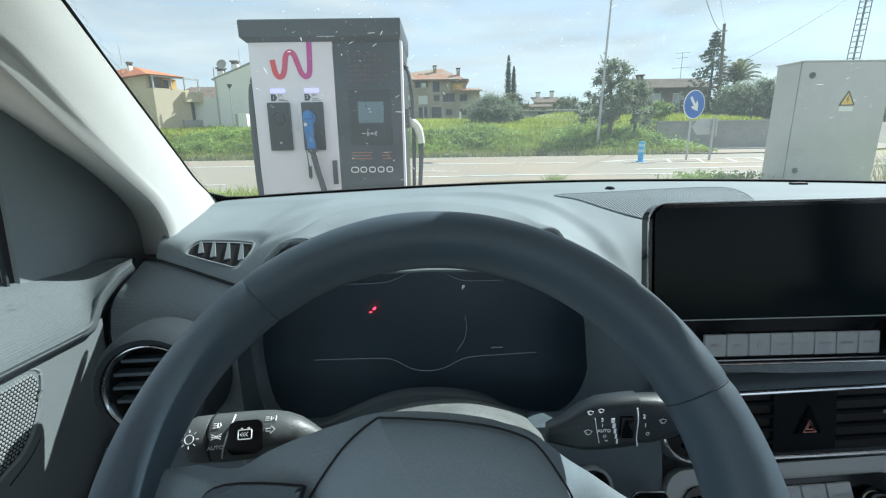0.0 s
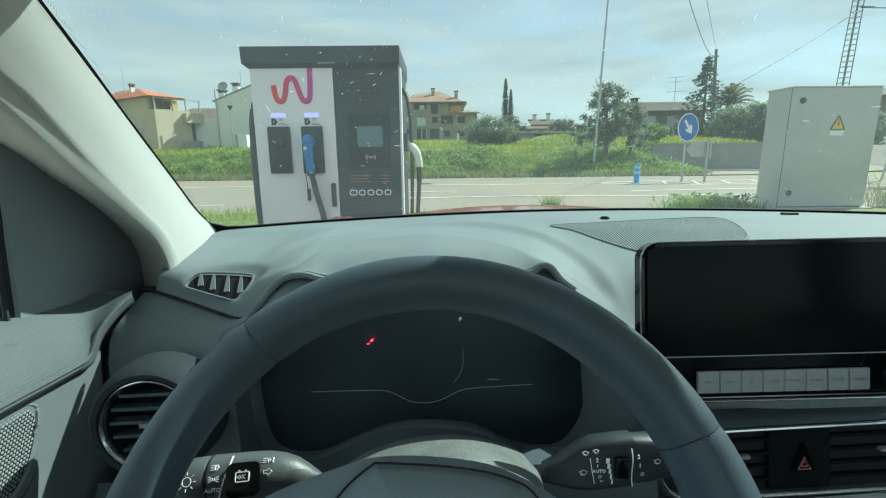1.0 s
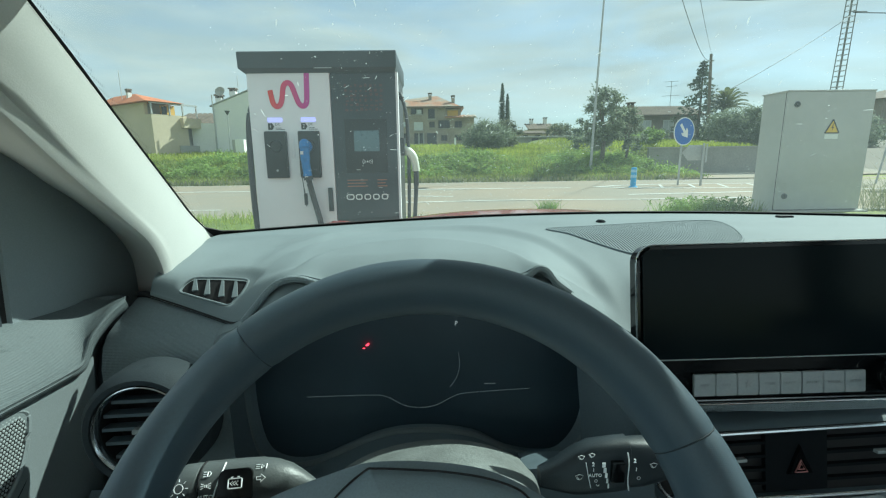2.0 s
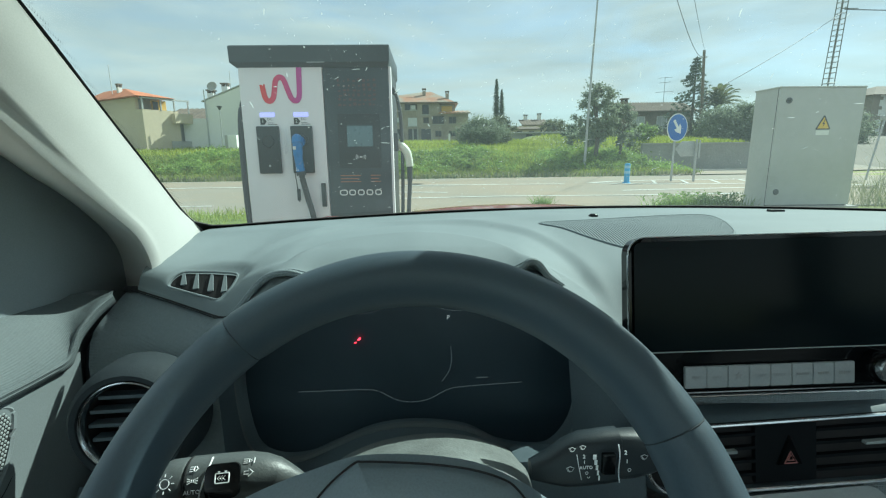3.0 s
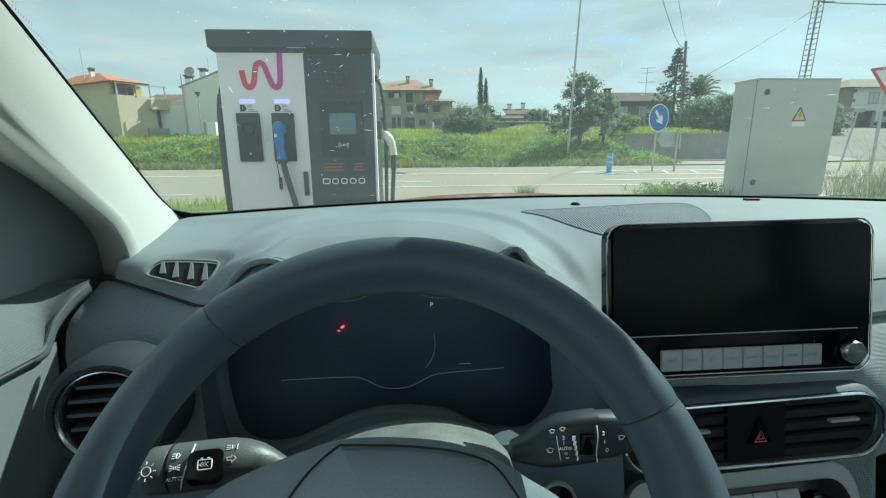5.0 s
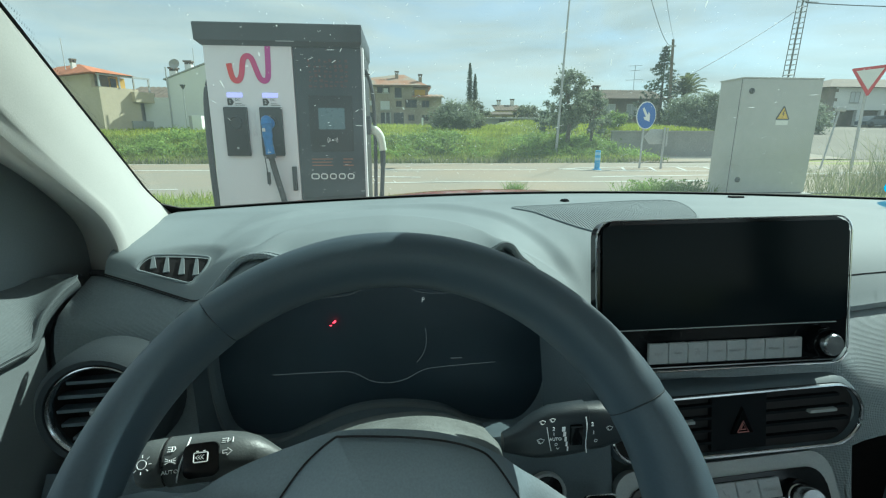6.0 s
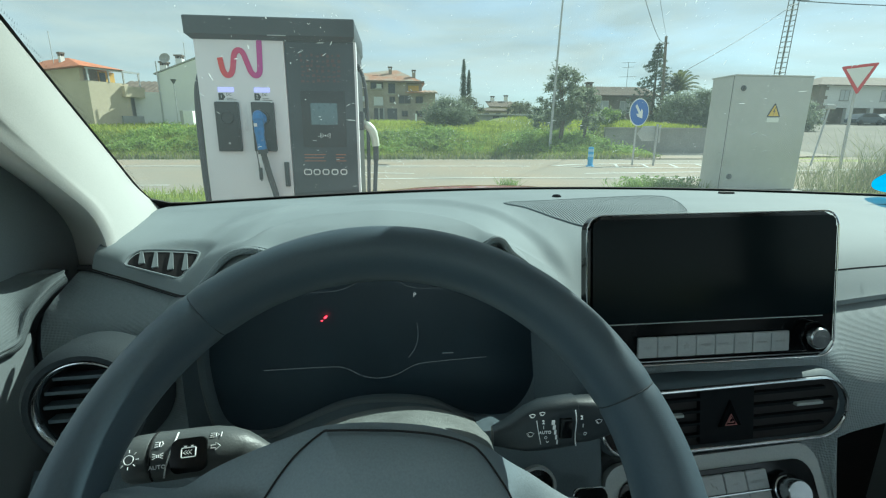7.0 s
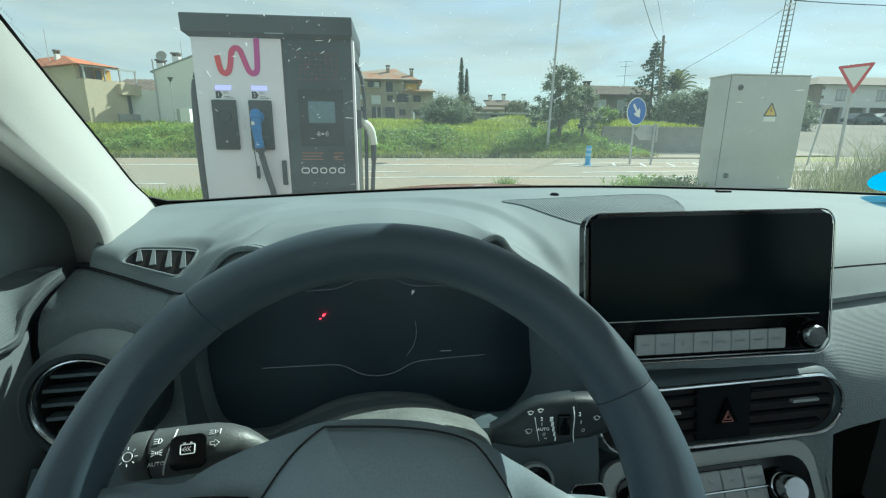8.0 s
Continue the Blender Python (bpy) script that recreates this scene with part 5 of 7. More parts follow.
CH_LCD = glow("pale blue display", (0.20, 0.32, 0.36), 0.17)
BROWN_MARK = mat("dark red-brown marks", (0.10, 0.048, 0.047), 0.6, vary=0.2, grain=60, bump=0)
ORANGE_INK = mat("orange print", (0.36, 0.13, 0.06), 0.6, vary=0.1, grain=60, bump=0)
YELLOW = mat("yellow warning plate", (0.75, 0.48, 0.03), 0.5, vary=0.06, bump=0)
BLACK_INK = mat("black print", (0.012, 0.012, 0.012), 0.5, bump=0)
SIGN_BLUE = mat("blue sign face", (0.012, 0.12, 0.48), 0.4, vary=0.06, bump=0)
SIGN_WHITE = mat("white sign face", (0.78, 0.79, 0.78), 0.4, vary=0.05, bump=0)
SIGN_RED = mat("red sign border", (0.55, 0.03, 0.04), 0.4, vary=0.06, bump=0)
BAND = mat("pale reflective band", (0.34, 0.58, 0.78), 0.4, vary=0.12, grain=30, bump=0.05)
BOLLARD = mat("light blue bollard", (0.06, 0.36, 0.68), 0.5, vary=0.12, grain=30, bump=0.05)
RENDER_TAN = mat("tan rendered wall", (0.52, 0.45, 0.33), 0.9, vary=0.1, grain=6, stain=0.5, bump=0.1)
RENDER_WHITE = mat("white rendered wall", (0.74, 0.74, 0.72), 0.9, vary=0.06, grain=6, stain=0.4, bump=0.08)
RENDER_GREY = mat("grey rendered wall", (0.36, 0.36, 0.34), 0.9, vary=0.12, grain=6, stain=0.4, bump=0.1)
STONE = mat("brown stone wall", (0.31, 0.27, 0.22), 0.9, vary=0.3, grain=7, stain=0.9, bump=0.5, depth=0.03)
STONE2 = mat("grey brown stone wall", (0.24, 0.205, 0.165), 0.9, vary=0.25, grain=7, stain=0.9, bump=0.5, depth=0.03)
OCHRE = mat("ochre wall", (0.62, 0.40, 0.10), 0.9, vary=0.08, bump=0.1)
TILE = mat("orange clay tiles", (0.50, 0.17, 0.075), 0.85, vary=0.25, grain=5, stain=1.2, bump=0.2, depth=0.02)
TILE_MID = mat("weathered clay tiles", (0.40, 0.20, 0.12), 0.9, vary=0.3, grain=5, stain=0.5, bump=0.3, depth=0.02, mixcol=(0.28, 0.24, 0.19), mixat=0.48)
TILE_OLD = mat("old brown tiles", (0.145, 0.112, 0.085), 0.9, vary=0.3, grain=5, stain=1.2, bump=0.3, depth=0.02)
OPENING = mat("dark window glass", (0.02, 0.022, 0.024), 0.15, vary=0.2, bump=0)
BLIND = mat("pale window blind", (0.55, 0.57, 0.58), 0.7, vary=0.06, bump=0)
BLOCKWALL = mat("grey block wall", (0.30, 0.295, 0.28), 0.9, vary=0.2, grain=10, stain=0.8, bump=0.3, depth=0.01)
HILL = mat("distant wooded hill", (0.10, 0.13, 0.11), 1.0, vary=0.25, grain=0.08, stain=0.01, bump=0)
CARPAINT = [mat("parked car paint", c, 0.3, vary=0.05, bump=0, coat=0.6) for c in ((0.05, 0.07, 0.10), (0.55, 0.56, 0.57), (0.03, 0.03, 0.035))]


def step(a, b, x):
    t = np.clip((x - a) / (b - a), 0, 1)
    return t * t * (3 - 2 * t)


def terrain(x, y):
    """Height of the land: flat car park and road, a grassy bank, a field that climbs gently to the houses."""
    x, y = np.asarray(x, float), np.asarray(y, float)
    right = step(11.5, 13.0, x)
    yard = step(19.0, 23.0, x - 0.15 * (y - 28))
    bank = step(23.2, 28.0, y) * (1.0 + 0.12 * np.sin(x * 0.7) * np.sin(x * 0.23 + 1) * (1 - step(27.0, 33.0, y)))
    walled = step(28.15, 28.6, y) * 1.5
    rise = np.clip((y - 28.0) * 0.058, 0, 1.74) + np.clip((y - 58) * 0.03, 0, 3) + np.clip((y - 160) * 0.02, 0, 8)
    low = bank * (1 - right) + walled * right
    slope = np.clip((y - 21) * 0.075, 0, 2.9) + np.clip((y - 60) * 0.03, 0, 8)
    z = (low + rise) * (1 - yard) + slope * yard
    return z


def terrain_z(x, y):
    return float(terrain(x, y))


gx = np.concatenate([np.linspace(-1200, -60, 20, endpoint=False), np.linspace(-60, 80, 141, endpoint=False), np.linspace(80, 1200, 20)])
gy = np.concatenate([np.linspace(-300, 0, 8, endpoint=False), np.linspace(0, 22, 12, endpoint=False), np.linspace(22, 30, 33, endpoint=False), np.linspace(30, 70, 41, endpoint=False), np.linspace(70, 1500, 30)])
X, Y = np.meshgrid(gx, gy)
V = np.stack([X, Y, terrain(X, Y)], -1).reshape(-1, 3)
nx = len(gx)
ii, jj = np.meshgrid(np.arange(len(gy) - 1), np.arange(nx - 1), indexing="ij")
q = (ii * nx + jj).ravel()
F = np.stack([q, q + 1, q + nx + 1, q + nx], 1)
ground = tagged(new("ground", mesh_np("ground", V, F, GRASS_SOIL)), "green weedy ground rising gently behind a road", "ground", kind="structure")


def sheet(name, material, x0, x1, y0, y1, lift, nx=2, ny=2, label="", category="road"):
    xs, ys = np.linspace(x0, x1, nx), np.linspace(y0, y1, ny)
    bm = loft([[Vector((x, y, terrain_z(x, y) + lift)) for x in xs] for y in ys])
    return tagged(new(name, finish(bm, name, material)), label, category, kind="structure")


sheet("road", ASPHALT, -160, 160, 8.2, 22.6, 0.012, 60, 10, "worn pale asphalt road with faded white lines")
sheet("road_side", ASPHALT, -25, 24, -14, 5.35, 0.012, 12, 8, "pale asphalt of the parking bays", "car park")
sheet("yard", GRITTY, 23.5, 150, 22.6, 62, 0.03, 40, 30, "sandy paved yard beside a side road", "yard")

# raised planted strip with kerb stones
strip = thing("planted_strip", (1, 6.7, 0), "raised strip of soil with kerb stones and weeds", "verge", kind="structure")
rows = [[Vector((x, y, 0.22 + 0.07 * math.sin((y - 5.4) / 2.5 * math.pi) + 0.015 * math.sin(x * 2.1 + y))) for x in np.linspace(-9.4, 16, 60)] for y in np.linspace(5.45, 7.85, 10)]
part("soil", loft(rows), GRASS_SOIL, strip, "weedy soil")
stone = finish(box(-0.49, 0.49, -0.07, 0.07, -0.05, 0.24, 0.02), "kerb_stone", KERB)
for y in (5.38, 7.93):
    for k in range(26):
        ob = new("kerb_stone", stone)
        ob.parent = strip
        ob.matrix_parent_inverse = world_of(strip).inverted()
        ob.location = (-9 + k, y, 0)

# road markings
marks = thing("road_markings", (2, 15, 0.02), "worn white painted road lines", "road marking", kind="structure")


def line_mark(pts, w):
    P = [Vector((x, y, 0)) for x, y in pts]
    rows = []
    for i, p in enumerate(P):
        d = (P[min(i + 1, len(P) - 1)] - P[max(i - 1, 0)]).normalized()
        n = Vector((-d.y, d.x, 0)) * w / 2
        rows.append([Vector(((p + n * s).x, (p + n * s).y, 0.022)) for s in (-1, 1)])
    part("line", loft(rows), ROAD_PAINT, marks)


line_mark([(-60, 18.4), (-20, 18.2), (-0.5, 17.9), (5.2, 17.6)], 0.24)
line_mark([(-3.4, 14.9), (-0.9, 14.8), (0.6, 14.4)], 0.20)
line_mark([(-1.5, 12.6), (2.2, 12.9), (6.0, 12.6), (9.0, 12.7)], 0.16)
for k in range(9):
    line_mark([(-5.2 - 3.0 * k, 11.35), (-7.0 - 3.0 * k, 11.4)], 0.12)
line_mark([(6.2, 17.9), (7.4, 18.6), (9.5, 19.1), (12.0, 19.0), (14.6, 18.7)], 0.22)
line_mark([(6.2, 17.9), (7.5, 17.1), (9.5, 16.6), (12.5, 16.5), (15.0, 16.7)], 0.22)
line_mark([(6.0, 14.2), (9.5, 14.6), (13.0, 14.9), (18.0, 15.6)], 0.20)
for k in range(6):
    line_mark([(8.4 + k * 1.2, 16.9), (9.2 + k * 1.2, 18.8)], 0.11)
line_mark([(-60, 22.2), (0, 22.2), (12, 22.4)], 0.12)


# ---- outside: charging station ----
ch = thing("charging_station", (-0.67, 3.5, 0), "white and anthracite fast charging station with blue plug", "charging station")
CF = 3.165
part("plinth", box(-1.2, -0.16, 3.12, 3.95, 0.0, 0.12, 0.02), KERB, ch, "concrete plinth")
part("body", box(-1.143, -0.205, CF + 0.02, 3.86, 0.12, 1.76, 0.012), CH_BLACK, ch, "dark cabinet body")
part("white_panel", box(-1.149, -0.626, CF - 0.012, CF + 0.03, 0.13, 1.745, 0.008), CH_WHITE, ch, "glossy white front panel")
part("dark_panel", box(-0.622, -0.206, CF - 0.004, CF + 0.03, 0.13, 1.745, 0.006), CH_DARK, ch, "anthracite front panel")
part("side_edge", box(-0.2065, -0.192, CF - 0.006, CF + 0.05, 0.13, 1.745, 0.003), CH_WHITE, ch, "white edge")
rows = []
for z, f, s in ((1.742, 0.0, 0.0), (1.768, 0.028, 0.030), (1.862, 0.030, 0.032), (1.868, 0.024, 0.026)):
    rows.append([Vector(p) for p in ((-1.155 - s, CF - 0.014 - f, z), (-0.21 + s * 0.45, CF - 0.014 - f, z), (-0.21 + s * 0.45, 3.89, z), (-1.155 - s, 3.89, z))])
part("cap", loft(rows, close_v=True, caps=True), CH_DARK, ch, "anthracite top cap")
part("cap_badge", box(-0.71, -0.60, CF - 0.047, CF - 0.044, 1.764, 1.768), ZINC, ch)


def zoomed(zx, zy):
    return Vector((-1.146 + (zx - 137) * 0.00153, 0, 1.741 - (zy - 168) * 0.00153))


# swung ribbon emblem, red turning to magenta
pts = curve_pts([zoomed(x, y) for x, y in ((229, 234), (237, 282), (250, 299), (266, 294), (276, 270), (285, 222), (300, 206), (318, 214), (333, 255), (345, 287), (360, 299), (374, 292), (380, 265), (384, 168))], 6)
rows = []
for i, p in enumerate(pts):
    d = (pts[min(i + 1, len(pts) - 1)] - pts[max(i - 1, 0)]).normalized()
    n = Vector((-d.z, 0, d.x)) * 0.0165
    rows.append([Vector((p.x + n.x * s, CF - 0.0135 - h, p.z + n.z * s)) for s, h in ((-1, 0), (-1, 0.002), (1, 0.002), (1, 0))])
EMBLEM = mat("red to magenta print", (0.75, 0.06, 0.03), 0.5, vary=0.04, bump=0)
en, el = EMBLEM.node_tree.nodes, EMBLEM.node_tree.links
sep, tc, rp = en.new("ShaderNodeSeparateXYZ"), en.new("ShaderNodeTexCoord"), en.new("ShaderNodeValToRGB")
mr = en.new("ShaderNodeMapRange")
mr.inputs["From Min"].default_value, mr.inputs["From Max"].default_value = -1.01, -0.76
rp.color_ramp.elements[0].color, rp.color_ramp.elements[1].color = (0.72, 0.04, 0.03, 1), (0.50, 0.03, 0.34, 1)
el.new(tc.outputs["Object"], sep.inputs["Vector"])
el.new(sep.outputs["X"], mr.inputs["Value"])
el.new(mr.outputs["Result"], rp.inputs["Fac"])
el.new(rp.outputs["Color"], en["Principled BSDF"].inputs["Base Color"])
part("emblem", loft(rows, close_v=True, caps=True), EMBLEM, ch, "red and magenta ribbon emblem")
fm = facing(0, CF - 0.0125, 0)


def fbox(x0, x1, z0, z1, d=0.002, off=0.0, bevel=0.0):
    return box(x0, x1, CF - 0.0125 - off - d, CF - 0.0125 - off, z0, z1, bevel)


for n, (num, x0) in enumerate((("1", -1.036), ("2", -0.822))):
    part("light_strip", fbox(x0 - 0.0, x0 + 0.094, 1.443, 1.470), LAVENDER, ch, "lavender light strip")
    tag = part("number_tag", plate([(x0, 1.395), (x0 + 0.026, 1.395), (x0 + 0.040, 1.415), (x0 + 0.026, 1.436), (x0, 1.436)], 0.0015, facing(0, CF - 0.0125, 0)), BLACK_INK, ch, "black arrow tag")
    part("numeral", words(num, 0.03, facing(x0 + 0.016, CF - 0.0145, 1.4155)), SIGN_WHITE, tag)
    part("current_word", words("DC", 0.022, facing(x0 + 0.062, CF - 0.0130, 1.428)), BLACK_INK, ch)
    for k in range(2):
        part("small_print", fbox(x0 + 0.047, x0 + 0.085 + 0.02 * k, 1.404 - 0.009 * k, 1.407 - 0.009 * k, 0.001), BLACK_INK, ch)
    x0, x1 = (-1.062, -0.918) if n == 0 else (-0.845, -0.706)
    hold = part("plug_holder", fbox(x0, x1, 1.085, 1.385, 0.022, 0.0, 0.010), CH_BLACK, ch, "black plug holder")
    part("holder_recess", fbox(x0 + 0.016, x1 - 0.016, 1.10, 1.365, 0.004, 0.020, 0.001), CH_BLACK, hold)
    part("socket", lathe([(0.0, 0.01), (0.030, 0.01), (0.034, 0.016), (0.040, 0.014), (0.042, 0.0)], facing((x0 + x1) / 2, CF - 0.034, 1.29)), CH_BLACK, hold)
    part("latch_bolt", lathe([(0.008, 0.0), (0.007, 0.006), (0.0, 0.007)], facing((x0 + x1) / 2, CF - 0.034, 1.135), 12), ZINC, hold)
# blue plug, its cable and dangling cap
px, py = -0.786, CF - 0.10
plug = part("plug", tube(curve_pts([(px - 0.008, CF - 0.05, 1.285), (px - 0.004, CF - 0.085, 1.300), (px, CF - 0.105, 1.265), (px + 0.002, CF - 0.11, 1.19), (px + 0.007, CF - 0.105, 1.12), (px + 0.010, CF - 0.10, 1.085)], 5), [0.030] * 5 + [0.034] * 5 + [0.030] * 5 + [0.026] * 6 + [0.028] * 3 + [0.024] * 2, 14), PLUG_BLUE, ch, "blue charging plug")
part("plug_nose", tube([(px - 0.002, CF - 0.03, 1.283), (px - 0.002, CF - 0.075, 1.288)], 0.038, 16), PLUG_BLUE, plug, "blue plug nose")
part("plug_trigger", box(px - 0.012, px + 0.012, CF - 0.128, CF - 0.10, 1.275, 1.315, 0.006), PLUG_BLUE, plug)
part("plug_label", box(px - 0.018, px + 0.0, CF - 0.1465, CF - 0.142, 1.235, 1.255, 0.001), SIGN_WHITE, plug)
part("plug_band", tube([(px + 0.009, CF - 0.101, 1.10), (px + 0.011, CF - 0.10, 1.075)], 0.031, 12), CABLE, plug, "dark band")
part("cable", tube(curve_pts([(px + 0.010, CF - 0.10, 1.085), (px + 0.014, CF - 0.085, 1.04), (px + 0.03, CF - 0.06, 0.93), (px + 0.058, CF - 0.05, 0.79), (px + 0.07, CF - 0.05, 0.6), (px - 0.05, CF - 0.04, 0.35), (px - 0.25, CF - 0.03, 0.5)], 6), 0.0185, 10), CABLE, ch, "thick dark charging cable")
part("cap_string", tube([(px - 0.03, CF - 0.10, 1.10), (px - 0.032, CF - 0.06, 1.0), (px - 0.026, CF - 0.05, 0.90)], 0.004, 6), CABLE, ch, "dark cap string")
part("plug_cap", box(px - 0.036, px - 0.018, CF - 0.065, CF - 0.04, 0.91, 0.985, 0.004), CH_BLACK, ch, "black plug cap")
part("door_lock", fbox(-0.672, -0.642, 0.862, 1.018, 0.018, 0.0, 0.006), CH_BLACK, ch, "black door lock")
part("screw_column", box(-0.895, -0.873, CF - 0.0135, CF - 0.012, 1.21, 1.37, 0.0005), mat("faint grey print", (0.74, 0.74, 0.77), 0.5, vary=0.2, grain=120, bump=0), ch, "faint grey print")
# dark side: display, reader sign, prints, brown blocks
part("display_bezel", box(-0.545, -0.272, CF - 0.010, CF, 1.112, 1.458, 0.004), CH_BLACK, ch, "black display bezel")
part("display", box(-0.487, -0.322, CF - 0.0125, CF - 0.0095, 1.252, 1.383, 0.002), CH_LCD, ch, "dim pale blue display")
rm = facing(-0.404, CF - 0.0105, 1.185)
bm = lathe([(0.0, 0.001), (0.006, 0.001), (0.006, 0)], rm, 10)
for r in (0.014, 0.023, 0.032):
    for s in (0, math.pi):
        tube([rm @ Vector((r * math.cos(s + t), r * 0.9 * math.sin(s + t), 0.001)) for t in np.linspace(-0.6, 0.6, 7)], 0.0017, 4, bm=bm)
part("reader_sign", bm, SIGN_WHITE, ch, "white contactless sign")
for k in range(3):
    for x0, x1 in ((-0.545, -0.41), (-0.345, -0.28)):
        part("small_print", box(x0, x1 - 0.012 * (k == 1), CF - 0.006, CF - 0.003, 1.062 - 0.02 * k, 1.067 - 0.02 * k), ORANGE_INK, ch)
# uneven grid of small red-brown blocks on the upper dark panel
rng = np.random.default_rng(3)
for k in range(48):
    x, z = -0.532 + 0.0315 * (k % 8) + rng.uniform(-0.004, 0.004), 1.508 + 0.0295 * (k // 8) + rng.uniform(-0.004, 0.004)
    w, h = rng.uniform(0.010, 0.024), rng.uniform(0.007, 0.020)
    part("brown_block", box(x, x + w, CF - 0.0055, CF - 0.003, z, z + h), BROWN_MARK, ch)
# brand lettering as plain shapes
for k, (w, h) in enumerate(((0.052, 0.034), (0.044, 0.034), (0.044, 0.034), (0.044, 0.034), (0.044, 0.034))):
    loop = rounded(w - 0.006, h - 0.002, 0.012, 4)
    part("letter_bar", tube([(-0.553 + 0.0575 * k + 0.024 + u, CF - 0.0045, 0.953 + v) for u, v in loop], 0.0042, 5, True, 0.5, up=(0, 1, 0)), SIGN_WHITE, ch, "white ring shape")
# side holster: pale plug and hanging cables
hol = part("side_holster", box(-0.20, -0.165, 3.24, 3.40, 1.22, 1.34, 0.012), CH_BLACK, ch, "black side holster")
pp = part("pale_plug", tube(curve_pts([(-0.195, 3.30, 1.275), (-0.16, 3.30, 1.262), (-0.118, 3.30, 1.225), (-0.098, 3.30, 1.17), (-0.092, 3.30, 1.115)], 5), [0.024] * 6 + [0.029] * 8 + [0.026] * 7, 12), PLUG_PALE, ch, "pale plug with grey cable")
part("cable", tube(curve_pts([(-0.092, 3.30, 1.115), (-0.094, 3.30, 1.0), (-0.106, 3.30, 0.8), (-0.11, 3.31, 0.5), (-0.15, 3.35, 0.25)], 6), [0.019] * 6 + [0.015] * 19, 10), CABLE, pp, "grey cable")
part("outlet", tube([(-0.215, 3.33, 1.63), (-0.19, 3.32, 1.625), (-0.178, 3.31, 1.60)], 0.018, 10), CH_BLACK, ch, "black cable outlet")
part("cable", tube(curve_pts([(-0.20, 3.32, 1.625), (-0.172, 3.31, 1.59), (-0.152, 3.30, 1.50), (-0.142, 3.30, 1.36), (-0.141, 3.30, 1.1), (-0.148, 3.30, 0.8), (-0.16, 3.30, 0.4)], 6), 0.0125, 10), CABLE, ch, "hanging grey cable")
part("cable", tube(curve_pts([(-1.13, 3.24, 1.60), (-1.150, 3.20, 1.54), (-1.166, 3.175, 1.44), (-1.172, 3.165, 1.25), (-1.172, 3.16, 1.0), (-1.168, 3.16, 0.8), (-1.15, 3.17, 0.4)], 6), 0.019, 10), CABLE, ch, "hanging dark cable")

# ---- outside: grey electrical cabinet ----
cab = thing("electrical_cabinet", (6.2, 7.6, 0.25), "grey roadside electrical cabinet with warning triangle", "electrical cabinet")
C0, C1, CY0, CY1, CZ0, CZ1 = 5.445, 6.80, 7.30, 7.84, 0.30, 2.13
part("plinth", box(C0 - 0.08, C1 + 0.10, CY0 - 0.10, CY1 + 0.1, 0.10, CZ0 + 0.005, 0.02), KERB, cab, "concrete plinth")
part("body", box(C0 + 0.004, C1 - 0.004, CY0 + 0.03, CY1, CZ0, CZ1, 0.015), CABGREY, cab, "grey body")
cdoor = part("door", box(C0 - 0.002, C1 + 0.002, CY0 - 0.015, CY0 + 0.02, CZ0 + 0.02, CZ1 - 0.01, 0.012), CABGREY, cab, "grey flush door")
part("door_gap", box(C0 + 0.001, C1 - 0.001, CY0 + 0.019, CY0 + 0.032, CZ0 + 0.01, CZ1 - 0.004), SEAM, cab)
part("lid", box(C0 - 0.008, C1 + 0.008, CY0 - 0.020, CY1 + 0.02, CZ1 - 0.008, CZ1 + 0.016, 0.010), CABGREY, cab, "grey lid")
for x, z in ((5.60, 1.936), (5.578, 0.536)):
    lk = part("lock", lathe([(0.046, 0.0), (0.044, 0.012), (0.028, 0.018), (0.0, 0.018)], facing(x, CY0 - 0.015, z), 20), CABLE, cdoor, "round dark lock")
    part("key_slot", box(-0.024, 0.024, -0.008, 0.008, 0.018, 0.026, 0.002, m=facing(x, CY0 - 0.015, z, 0, 0, 60)), CH_BLACK, lk)
tm = facing(6.195, CY0 - 0.0155, 1.60)
tri = part("warning_plate", plate([(-0.118, -0.09), (-0.108, -0.102), (0.108, -0.102), (0.118, -0.09), (0.010, 0.108), (-0.010, 0.108)], 0.003, tm), BLACK_INK, cdoor, "yellow warning triangle")
part("warning_face", plate([(-0.092, -0.086), (0.092, -0.086), (0.0, 0.084)], 0.002, tm @ Matrix.Translation((0, 0, 0.0025))), YELLOW, tri, "yellow face")
part("flash", plate([(0.012, 0.055), (-0.02, -0.022), (0.002, -0.016), (-0.008, -0.07), (0.022, -0.002), (0.0, -0.008), (0.02, 0.055)], 0.002, tm @ Matrix.Translation((0, 0, 0.004))), BLACK_INK, tri, "black flash")
part("note", box(6.09, 6.30, CY0 - 0.018, CY0 - 0.015, 1.415, 1.485), SIGN_WHITE, cdoor, "small white note")

# ---- outside: signs, posts, masts ----
keep = thing("keep_right_sign", (9.73, 18.3, 0), "round blue arrow sign on a steel post", "road sign")
part("post", tube([(9.70, 18.33, 0), (9.72, 18.33, 2.45)], 0.04, 8), ZINC, keep, "galvanised post")
sm = facing(9.745, 18.27, 2.09, 0, 20)
part("sign_back", plate(circle(0.53, 40), 0.02, sm @ Matrix.Translation((0, 0, -0.012))), SIGN_WHITE, keep, "white rim")
disc = part("sign_face", plate(circle(0.495, 40), 0.012, sm), SIGN_BLUE, keep, "blue face")
